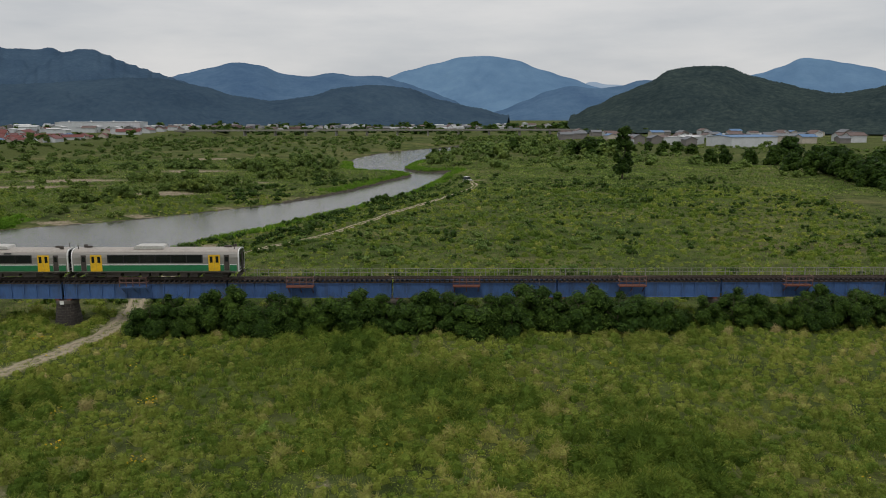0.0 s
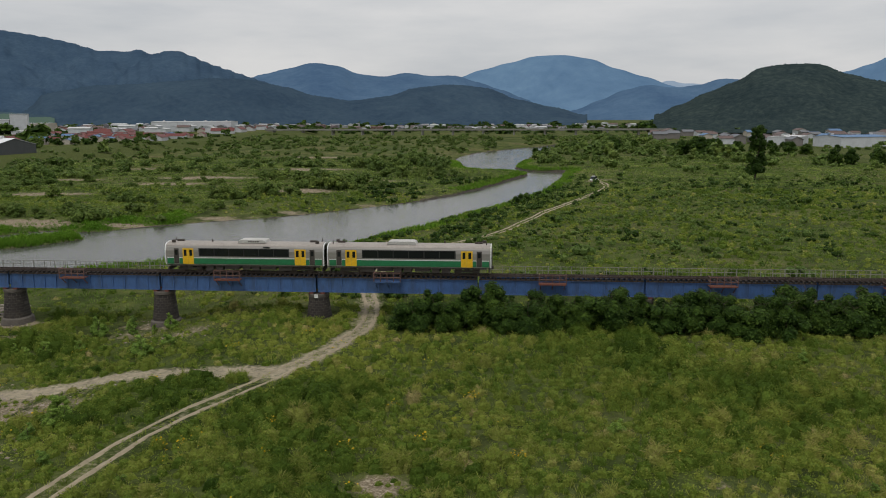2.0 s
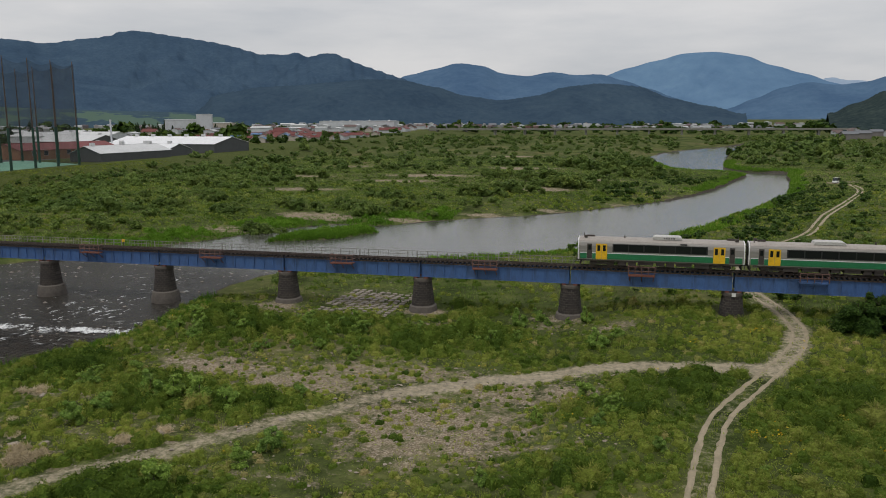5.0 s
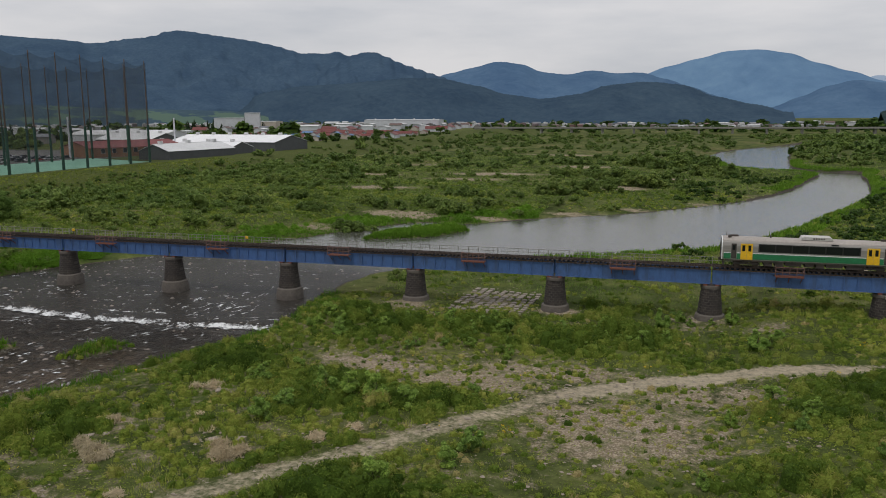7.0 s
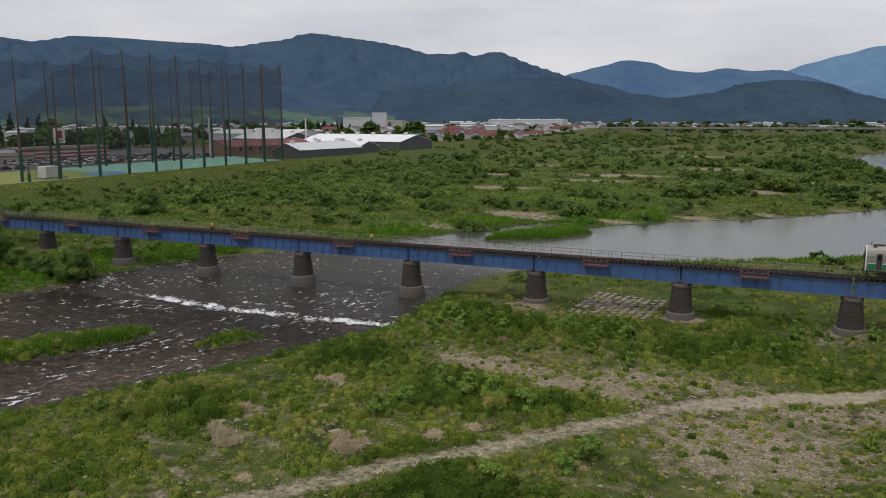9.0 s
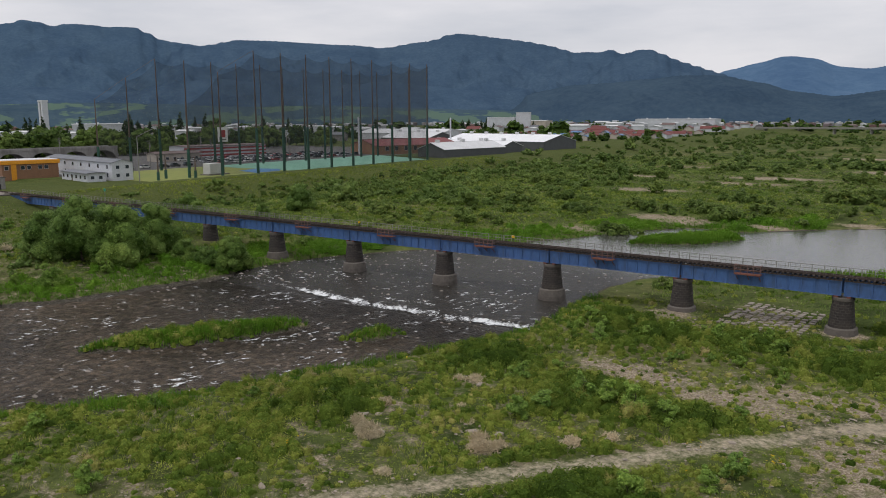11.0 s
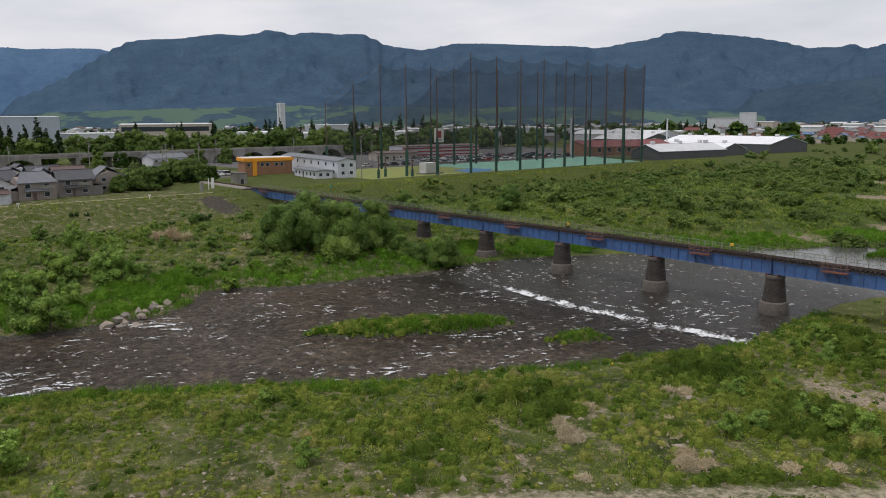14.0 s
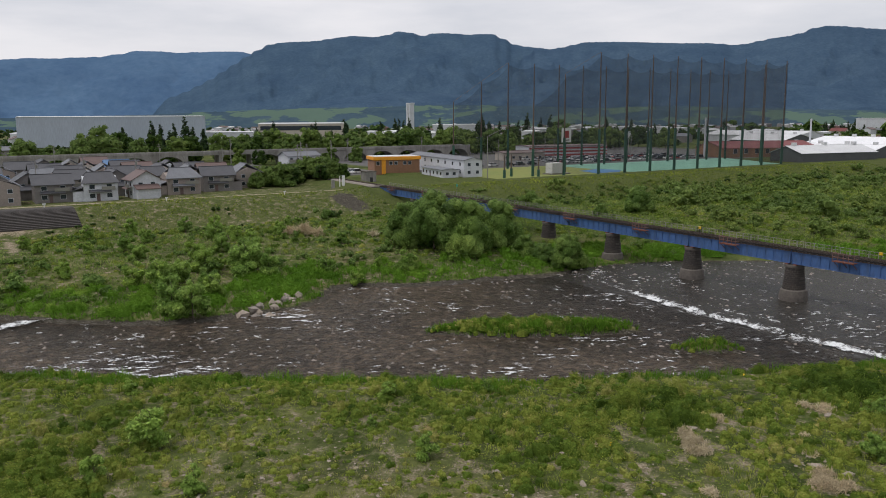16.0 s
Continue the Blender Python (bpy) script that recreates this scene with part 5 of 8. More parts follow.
# ---- grass and plants ----
def scatter(x0, x1, y0, y1, per_m2, seed, keep=None):
    rng = np.random.default_rng(seed)
    n = int((x1 - x0) * (y1 - y0) * per_m2)
    x, y = rng.uniform(x0, x1, n), rng.uniform(y0, y1, n)
    d = shore(x, y)
    for isle in ISLANDS:
        d = np.maximum(d, -edge_distance(x, y, isle, True))
    road = np.minimum(edge_distance(x, y, TRACK_A, False), edge_distance(x, y, TRACK_C, False))
    broad = edge_distance(x, y, TRACK_B, False)
    bare = gravel_at(x, y) + 0.35 * lumps(x, y, 3.0, 8)
    ok = (d > -0.3) & (np.abs(road - 0.72) > 0.36) & (broad > 1.35 + 0.4 * lumps(x, y, 2, 9)) & (rng.uniform(0, 1, n) > np.clip(bare * 0.95 - 0.12, 0, 0.74))
    ok &= ~((np.abs(y - TRACK_Y) < 3.3) & (np.min(np.abs(x[:, None] - (PIER0 + SPAN * np.arange(-6, 15))[None]), 1) < 2.2))
    if keep is not None:
        ok &= keep(x, y, d, rng)
    return x[ok], y[ok], d[ok]


def clumps(x, y, size, seed):
    """Grass mounds: nearness to the nearest mound's middle (1 there, 0 at its rim) and that mound's own random number."""
    rng = np.random.default_rng(seed)
    jx, jy, own = rng.uniform(0, 1, (3, 128, 128))
    u, v = x / size + 300, y / size + 300
    iu, iv = np.floor(u).astype(int), np.floor(v).astype(int)
    best, tone = np.full(len(x), 9.0), np.zeros(len(x))
    for du in (-1, 0, 1):
        for dv in (-1, 0, 1):
            a, b = (iu + du) % 128, (iv + dv) % 128
            d = np.hypot(iu + du + jx[a, b] - u, iv + dv + jy[a, b] - v) / (0.45 + 0.4 * own[b, a])
            near = d < best
            best, tone = np.where(near, d, best), np.where(near, own[a, b], tone)
    return np.clip(1 - best, 0, 1), tone


def tufts(name, x, y, tall, tone, blades, width, spread, mat, label, seed, category="grass", herb=None):
    """One sheet of grass tufts: every blade a leaning sliver; tone is each tuft's colour, with shade painted in at the
    foot and light at the tip; herb tufts carry short broad leaves at all heights.
    """
    rng = np.random.default_rng(seed)
    n = len(x)
    z = height(x, y) - 0.03
    X, Y, Z, T = (np.repeat(a, blades) for a in (x, y, z, tall))
    m = n * blades
    a = rng.uniform(0, 2 * math.pi, m)
    lean = rng.uniform(0.15, 1.0, m) * spread * T
    h = T * rng.uniform(0.55, 1.1, m)
    w = width * rng.uniform(0.6, 1.4, m) * (0.7 + 0.4 * T)
    bx, by = X + rng.normal(0, 0.16, m) * (0.5 + T), Y + rng.normal(0, 0.16, m) * (0.5 + T)
    if herb is not None:
        leafy = np.repeat(herb, blades)
        Z = Z + np.where(leafy, rng.uniform(0.05, 0.85, m) * T, 0)
        h = np.where(leafy, h * 0.22, h)
        lean = np.where(leafy, rng.uniform(0.09, 0.22, m), lean)
        w = np.where(leafy, rng.uniform(0.06, 0.13, m), w)
        bx, by = bx + leafy * rng.normal(0, 0.14, m), by + leafy * rng.normal(0, 0.14, m)
    c, s = np.cos(a), np.sin(a)
    px, py = -s * w / 2, c * w / 2
    v = np.empty((m, 3, 3), np.float32)
    v[:, 0] = np.stack([bx - px, by - py, Z], 1)
    v[:, 1] = np.stack([bx + px, by + py, Z], 1)
    v[:, 2] = np.stack([bx + c * lean, by + s * lean, Z + h], 1)
    f = np.arange(m)[:, None] * 3 + [0, 1, 2]
    ob = mesh_object(name, v.reshape(-1, 3), f, mat)
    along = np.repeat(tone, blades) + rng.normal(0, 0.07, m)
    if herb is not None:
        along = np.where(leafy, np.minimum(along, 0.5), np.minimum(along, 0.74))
    # shade put into the tone: darker at the blade's foot, lighter at its tip
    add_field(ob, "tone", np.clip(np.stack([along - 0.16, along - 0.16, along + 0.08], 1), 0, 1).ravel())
    return tagged(ob, label, category, kind="stuff")


def field(x, y, lo, hi, size, seed, dryness=0.0):
    """Height and tone of each tuft in a field of mounds."""
    near, own = clumps(x, y, size, seed)
    small, own2 = clumps(x, y, size * 0.4, seed + 1)
    broad = lumps(x, y, 14, seed + 2)
    rng = np.random.default_rng(seed + 3)
    tall = lo + (hi - lo) * (0.85 * near * (0.25 + 0.9 * own) + 0.35 * small * own2 + 0.10 * (broad + 1) / 2)
    # near lifts the tone towards each mound's middle: light on its top, painted in
    tone = 0.06 + 0.42 * own ** 1.3 + 0.18 * own2 + 0.26 * broad + dryness + 0.34 * near * own2 - 0.05
    tone = tone + rng.normal(0, 0.21, len(x))
    g = np.clip(gravel_at(x, y) * 1.5, 0, 1)
    herb = (own * 7.3) % 1 < 0.42 + 0.35 * lumps(x, y, 18, seed + 5)
    return tall * rng.uniform(0.75, 1.25, len(x)) * (1 - 0.6 * g), np.clip(tone + 0.2 * g, 0, 1), herb


def mounds(name, x, y, r, h, tone, per_m2, size, mat, label, seed, slim=0.45, category="herbs", dense=True):
    """Leafy domes of herbs or grass in one sheet: radius, height and tone of each, leaves a square metre, leaf length and its slimness."""
    rng = np.random.default_rng(seed)
    count = np.maximum(6, (per_m2 * math.pi * r * r * (0.6 + 0.4 * h / r)).astype(int))
    i = np.repeat(np.arange(len(x)), count)
    m = len(i)
    a, lobes, phase = rng.uniform(0, 2 * math.pi, m), rng.integers(2, 5, len(x)), rng.uniform(0, 6.28, len(x))
    rim = r[i] * (1 + 0.28 * np.sin(lobes[i] * a + phase[i]))
    rho = np.sqrt(rng.uniform(0, 1, m))
    rise = h[i] * np.sqrt(np.clip(1 - rho ** 2, 0, 1)) * rng.uniform(0.5, 1.0, m) ** 0.5 * (1 + 0.2 * np.sin(3 * a + 2 * phase[i]))
    p = np.stack([x[i] + rim * rho * np.cos(a), y[i] + rim * rho * np.sin(a), height(x, y)[i] + rise + 0.02], 1)
    d = np.stack([np.cos(a) * rho, np.sin(a) * rho, 0.60 - 0.25 * rho], 1) + rng.normal(0, 0.30, (m, 3))
    d /= np.linalg.norm(d, axis=1)[:, None]
    t = np.cross(d, rng.normal(size=(m, 3)))
    if category == "grass":
        t = np.stack([np.cos(a), np.sin(a), 1.5 - 1.3 * rho], 1) + rng.normal(0, 0.35, (m, 3))
    t /= np.linalg.norm(t, axis=1)[:, None]
    u = np.cross(d, t)
    u /= np.linalg.norm(u, axis=1)[:, None] + 1e-6
    q = (size * rng.uniform(0.6, 1.45, m) * np.clip(r[i] / 0.6, 0.75, 1.25))[:, None]
    v = np.stack([p - t * q * 0.5, p + u * q * slim * 0.5 - d * q * 0.1, p + t * q * 0.55 - d * q * 0.08, p - u * q * slim * 0.5 - d * q * 0.1], 1).astype(np.float32)
    k = np.arange(m)[:, None] * 4
    # the dense inside of each mound
    c, side = len(x), 8
    low = height(x, y) - 0.06
    core = np.zeros((c, 2 * side + 1, 3), np.float32)
    fill = 1.0 if dense else 0.3
    core[:, 0] = np.stack([x, y, low + 0.86 * fill * h], 1)
    for j in range(side):
        q = 2 * math.pi * j / side
        w = 0.84 * fill * r * (1 + 0.28 * np.sin(lobes * q + phase))
        core[:, 1 + j] = np.stack([x + 0.68 * w * math.cos(q), y + 0.68 * w * math.sin(q), low + 0.66 * fill * h * (1 + 0.2 * np.sin(3 * q + 2 * phase))], 1)
        core[:, 1 + side + j] = np.stack([x + w * math.cos(q), y + w * math.sin(q), low], 1)
    b = 4 * m + np.arange(c)[:, None] * (2 * side + 1)
    caps = [b + [0, 1 + j, 1 + (j + 1) % side] for j in range(side)]
    flanks = [b + [1 + j, 1 + side + j, 1 + side + (j + 1) % side, 1 + (j + 1) % side] for j in range(side)]
    ob = mesh_object(name, np.concatenate([v.reshape(-1, 3), core.reshape(-1, 3)]), [np.concatenate([k + [0, 1, 2], k + [0, 2, 3]] + caps), np.concatenate(flanks)], mat)
    # cores take a lower tone than the leaves: shade between them, painted in
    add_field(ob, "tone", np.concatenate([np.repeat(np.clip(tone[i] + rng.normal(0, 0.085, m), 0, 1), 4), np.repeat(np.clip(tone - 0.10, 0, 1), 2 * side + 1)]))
    return tagged(ob, label, category, kind="stuff")


LUSH = [(-99, 58, 7), (-89, 58, 6), (-58, 60, 4.5), (-52, 66, 5), (-62, 46, 4.5), (-56, 65, 4), (-92, 82, 6), (-80, 79, 6), (-73, 82, 5), (-108, 85, 5), (-100, 80, 5), (-112, 62, 6), (-38, 62, 6), (-2, 66, 9), (14, 52, 8), (-8, 78, 7), (-118, 40, 5), (-90, 36, 5)]


def lush_at(x, y):
    """How rank the growth is: broad drifts, and thickets of tall herbs."""
    g = 0.55 * lumps(x, y, 17, 501) + 0.30 * lumps(x, y, 6, 502)
    for cx, cy, w in LUSH:
        g = np.maximum(g, 1.15 * np.exp(-((x - cx) ** 2 + (y - cy) ** 2) / (w * w)) - 0.1 + 0.3 * lumps(x, y, 6, 502))
    return g - 0.9 * np.clip(gravel_at(x, y) * 1.3, 0, 1)


def herb_field(x, y, big, seed):
    """Herb mounds that leave the tracks free: place, radius, height and tone; rank growth is larger, taller and darker."""
    rng = np.random.default_rng(seed)
    g = lush_at(x, y)
    k = np.clip(0.42 + 0.62 * g, 0.06, 1.2)
    r = big * (0.19 + 0.80 * k ** 1.25 * rng.uniform(0, 1, len(x)) ** 1.5)
    h = r * rng.uniform(0.85, 1.45, len(x)) * (0.80 + 0.25 * k)
    tone = 0.47 - 0.28 * np.clip(g, -0.6, 0.9) + rng.normal(0, 0.105, len(x)) + 0.16 * lumps(x, y, 9, seed + 1) + 0.14 * lumps(x, y, 3.5, seed + 2)
    tone = np.minimum(tone, 0.64) + 0.28 * (rng.uniform(0, 1, len(x)) > 0.96) * (g < 0.2)
    tone = tone + 0.30 * np.clip(lumps(x, y, 12, seed + 4) - 0.45, 0, 1) * (g < 0.3)
    road = np.minimum(edge_distance(x, y, TRACK_A, False), edge_distance(x, y, TRACK_C, False))
    ok = (g + 0.75 * lumps(x, y, 2.1, seed + 5) + 0.25 * step(x, -95, -60) + 0.5 * step(x, -55, -40) > -0.22) & (road > 1.15 + 0.85 * r) & (edge_distance(x, y, TRACK_B, False) > 1.2 + 0.85 * r)
    return x[ok], y[ok], r[ok], h[ok], np.clip(tone, 0, 1)[ok]


near_side = lambda x, y, d, rng: ((x > -140) | (y < 60)) & (rng.uniform(0, 1, len(x)) < np.where(y > 62, 0.8, 1.0)) & (x < 20 + y * 0.5) & ((y > 24 - 0.25 * (x + 160)) | (x < -75))
gx1, gy1, gd1 = scatter(-172, 62, -12, 98, 7.0, 41, near_side)
wet = gd1 < 2.6 + 3 * lumps(gx1, gy1, 6, 12)
t1, c1, h1 = field(gx1, gy1, 0.15, 1.5, 3.2, 81, 0.09 * step(gx1, -85, -105) * step(gy1, 46, 28) - 0.18 * step(gx1, -58, -68) * step(gy1, 40, 52))
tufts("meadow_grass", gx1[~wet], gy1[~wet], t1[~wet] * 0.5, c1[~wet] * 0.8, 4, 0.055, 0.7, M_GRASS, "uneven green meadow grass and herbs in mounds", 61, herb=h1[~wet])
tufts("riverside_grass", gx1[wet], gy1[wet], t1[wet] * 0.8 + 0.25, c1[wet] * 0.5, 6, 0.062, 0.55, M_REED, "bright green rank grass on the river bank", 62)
mx1, my1, _ = scatter(-172, 62, -12, 98, 1.75, 511, lambda x, y, d, rng: near_side(x, y, d, rng) & (rng.uniform(0, 1, len(x)) < 1 - 0.25 * step(x, -52, -38)))
mx1, my1, r1, h1, n1 = herb_field(mx1, my1, 1.45, 512)
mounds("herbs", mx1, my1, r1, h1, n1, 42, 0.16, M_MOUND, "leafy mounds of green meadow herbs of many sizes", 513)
mx2, my2, _ = scatter(-172, 62, -12, 98, 0.42, 515, lambda x, y, d, rng: near_side(x, y, d, rng) & (rng.uniform(0, 1, len(x)) < 0.28 + 0.72 * step(x, -52, -38)))
mx2, my2, r2, h2, n2 = herb_field(mx2, my2, 1.7, 516)
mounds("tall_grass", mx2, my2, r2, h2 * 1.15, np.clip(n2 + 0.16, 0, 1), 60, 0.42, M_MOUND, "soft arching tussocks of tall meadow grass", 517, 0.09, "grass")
rng_v = np.random.default_rng(541)
vx, vy = rng_v.uniform(-140, -46, 20000), rng_v.uniform(-8, 100, 20000)
ok = (gravel_at(vx, vy) > rng_v.uniform(0.12, 0.45, 20000)) & (shore(vx, vy) > 1.5) & (np.abs(vy - TRACK_Y) > 4) & (edge_distance(vx, vy, TRACK_B, False) > 1.3) & (edge_distance(vx, vy, TRACK_A, False) > 1.8) & (lumps(vx, vy, 5, 542) > rng_v.uniform(-0.8, 0.5, 20000))
vx, vy = vx[ok], vy[ok]
vr = 0.12 + 0.42 * rng_v.uniform(0, 1, len(vx)) ** 2.2
mounds("herbs", vx, vy, vr, vr * 0.9, np.clip(rng_v.normal(0.52, 0.20, len(vx)), 0, 1), 90, 0.13, M_MOUND, "small herbs dotted over the bare gravel", 543)
DEBRIS = np.array([(-101.2, 41.0, 1.3), (-102.4, 42.4, 0.9), (-100.3, 42.2, 0.8), (-111.2, 38.2, 1.2), (-109.6, 37.4, 0.9), (-112.6, 39.2, 0.8), (-113.2, 43.6, 0.8), (-110.2, 54.1, 1.0), (-111.8, 53.4, 0.7), (-95.6, 46.1, 0.9), (-93.4, 48.6, 0.7), (-104.8, 44.6, 0.6), (-107.5, 47.5, 0.5), (-114.5, 31.0, 0.6), (-104.6, 33.0, 0.7)])
mounds("flood_debris", DEBRIS[:, 0], DEBRIS[:, 1], DEBRIS[:, 2], DEBRIS[:, 2] * 0.42, np.linspace(0.5, 0.9, len(DEBRIS)), 120, 0.6, M_DRIFT, "pale tangled heaps of dry flood debris in the grass", 519, 0.07, "debris", False)
gx2, gy2, gd2 = scatter(-112, 110, 97, 250, 2.0, 42, lambda x, y, d, rng: ((x > -100) | (y < 125)) & (rng.uniform(0, 1, len(x)) < np.where(y > 170, 0.6, 1.0)) & (y + rng.uniform(-25, 0, len(x)) < 245))
t2, c2, h2 = field(gx2, gy2, 0.25, 1.35, 3.4, 91, -0.13)
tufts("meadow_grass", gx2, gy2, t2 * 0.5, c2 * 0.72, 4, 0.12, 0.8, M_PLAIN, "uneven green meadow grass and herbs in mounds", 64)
mx3, my3, _ = scatter(-112, 112, 97, 262, 0.24, 521, lambda x, y, d, rng: ((x > -100) | (y < 125)) & (x < 60 + (y - 97) * 0.45))
mx3, my3, r3, h3, n3 = herb_field(mx3, my3, 1.7, 522)
mounds("herbs", mx3, my3, r3, h3 * 0.8, n3, 9, 0.36, M_MOUND, "leafy mounds of meadow herbs beyond the railway", 523)
gx3, gy3, gd3 = scatter(-256, -104, -40, 250, 2.2, 43, lambda x, y, d, rng: (x < -104) & ((x < -172) | (y > 135)) & (y + rng.uniform(-25, 0, len(x)) < 245) & (rng.uniform(0, 1, len(x)) < step(x, -258, -246)))
near_water = gd3 < 11 + 5 * lumps(gx3, gy3, 9, 13)
t3, c3, h3 = field(gx3, gy3, 0.3, 1.4, 3.4, 95, 0.0)
tufts("riverside_grass", gx3[near_water], gy3[near_water], t3[near_water] * 0.5 + 0.45, c3[near_water] * 0.5, 6, 0.10, 0.85, M_REED, "bright green rank grass on the river bank", 66)
tufts("meadow_grass", gx3[~near_water], gy3[~near_water], t3[~near_water] * 0.7, c3[~near_water] * 0.72, 4, 0.13, 0.9, M_PLAIN, "uneven tall green meadow grass in mounds", 67)
mx4, my4, _ = scatter(-256, -104, -40, 262, 0.26, 531, lambda x, y, d, rng: (x < -104) & ((x < -172) | (y > 135)) & (d > 2))
mx4, my4, r4, h4, n4 = herb_field(mx4, my4, 1.8, 532)
rank = shore(mx4, my4) < 13 + 6 * lumps(mx4, my4, 9, 13)
mounds("herbs", mx4[~rank], my4[~rank], r4[~rank], h4[~rank] * 0.75, n4[~rank] * 0.88, 10, 0.36, M_MOUND, "leafy mounds of herbs on the flood plain", 533)
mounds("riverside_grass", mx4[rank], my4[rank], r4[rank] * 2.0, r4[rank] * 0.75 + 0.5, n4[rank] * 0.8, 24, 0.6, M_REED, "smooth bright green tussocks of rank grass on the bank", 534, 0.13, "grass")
REEDS = np.array([(-228, 50, 1.9), (-230.5, 48, 1.3), (-226, 52.5, 1.2), (-219, 62, 1.0)])
mounds("dry_reeds", REEDS[:, 0], REEDS[:, 1], REEDS[:, 2], REEDS[:, 2] * 1.2, np.linspace(0.4, 0.8, len(REEDS)), 40, 1.3, M_DRIFT, "pale dry reeds standing in tufts on the bank", 535, 0.05, "grass", False)
gx4, gy4, gd4 = scatter(-252, 150, 228, 470, 0.62, 44, lambda x, y, d, rng: (x > -252) & (rng.uniform(0, 1, len(x)) < step(y, 500, 380)) & (rng.uniform(0, 1, len(x)) < step(y, 225, 250)))
t4, c4, h4 = field(gx4, gy4, 0.4, 1.4, 6.0, 97, 0.03)
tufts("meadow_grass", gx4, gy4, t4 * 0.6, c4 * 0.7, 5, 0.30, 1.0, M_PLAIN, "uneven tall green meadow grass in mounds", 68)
for isle, s in ((0, 71), (1, 72), (2, 73)):
    xs, ys = [p[0] for p in ISLANDS[isle]], [p[1] for p in ISLANDS[isle]]
    rng = np.random.default_rng(s)
    n = 6000 if isle == 0 else 3600 if isle == 1 else 320
    ix, iy = rng.uniform(min(xs) - 1, max(xs) + 1, n), rng.uniform(min(ys) - 1, max(ys) + 1, n)
    ok = edge_distance(ix, iy, ISLANDS[isle], True) < -0.1
    tufts("island_grass", ix[ok], iy[ok], rng.uniform(0.5, 1.0, ok.sum()), rng.uniform(0.1, 0.5, ok.sum()), 8, 0.10, 0.5, M_REED, "low grassy islet in the river", 74 + isle, "islet")


def leaf_cloud(rng, blobs, count, size, droop=0.0):
    """Leaf sprays spread over lumpy balls: blobs of (x, y, z, r). Each spray is a folded rhombus of two triangles."""
    b = np.array(blobs)
    pick = rng.choice(len(b), count, p=b[:, 3] ** 2 / (b[:, 3] ** 2).sum())
    d = rng.normal(size=(count, 3))
    d[:, 2] = np.where(d[:, 2] < -0.5, -d[:, 2] * 0.6, d[:, 2])
    d /= np.linalg.norm(d, axis=1)[:, None]
    r = b[pick, 3] * (rng.uniform(0.35, 1.0, count) ** 0.4) * rng.uniform(0.85, 1.18, count)
    p = b[pick, :3] + d * r[:, None]
    p[:, 2] -= droop * rng.uniform(0, 1, count)
    nrm = d + rng.normal(0, 0.36, (count, 3)) + [0, 0, 0.8]
    nrm /= np.linalg.norm(nrm, axis=1)[:, None]
    t = np.cross(nrm, rng.normal(size=(count, 3)))
    t /= np.linalg.norm(t, axis=1)[:, None]
    u = np.cross(nrm, t)
    s = (size * rng.uniform(0.6, 1.4, count))[:, None]
    v = np.stack([p - t * s * 0.7, p + u * s * 0.42 - nrm * s * 0.12, p + t * s * 0.75 - nrm * s * 0.10, p - u * s * 0.40 - nrm * s * 0.12], 1)
    i = np.arange(count)[:, None] * 4
    return v.reshape(-1, 3), np.concatenate([i + [0, 1, 2], i + [0, 2, 3]])


def ball(detail):
    bm = bmesh.new()
    bmesh.ops.create_icosphere(bm, subdivisions=detail, radius=1.0)
    v, f = np.array([u.co for u in bm.verts]), np.array([[u.index for u in g.verts] for g in bm.faces])
    bm.free()
    return v, f


BALLS = {1: ball(1), 2: ball(2)}


def with_cores(rng, v, f, blobs, detail, size=0.76):
    """Adds the dense, uneven inside of every lump to a cloud of leaves."""
    bv, bf = BALLS[detail]
    b = np.array(blobs)
    w = b[:, None, :3] + bv[None] * b[:, None, 3:] * (size * rng.uniform(0.78, 1.14, (len(b), len(bv))))[..., None]
    g = bf[None] + (len(v) + np.arange(len(b)) * len(bv))[:, None, None]
    return np.concatenate([v, w.reshape(-1, 3)]), np.concatenate([f, g.reshape(-1, 3)])


def crown_blobs(rng, wide, tall, base, n, top=1.0):
    """Lumps of a crown: broad in the middle, narrowing by top."""
    out = []
    for _ in range(n):
        h = rng.uniform(0, 1)
        reach = wide * (1 - 0.55 * top * h ** 1.6) * math.sqrt(rng.uniform(0.02, 1)) * 0.72
        a = rng.uniform(0, 2 * math.pi)
        r = wide * rng.uniform(0.26, 0.46) * (1 - 0.35 * h)
        out.append((reach * math.cos(a), reach * math.sin(a), base + r * 0.5 + h * max(0.1, tall - base - 1.2 * r), r))
    return out


def branch_mesh(rng, tall, base, wide, r, limbs):
    bm = bmesh.new()
    p = Vector((0, 0, -0.3))
    n = 5
    for k in range(n):
        q = Vector((rng.normal(0, 0.06) * tall * 0.3, rng.normal(0, 0.06) * tall * 0.3, tall * 0.8 * (k + 1) / n))
        rod(bm, p, q, r * (1 - 0.8 * k / n), r * (1 - 0.8 * (k + 1) / n), 7)
        if k:
            for _ in range(max(1, limbs // n)):
                a = rng.uniform(0, 2 * math.pi)
                e = q + Vector((math.cos(a), math.sin(a), rng.uniform(0.4, 1.0))) * wide * rng.uniform(0.35, 0.65)
                rod(bm, q, e, r * 0.35 * (1 - 0.5 * k / n), r * 0.08, 5)
        p = q
    return bm


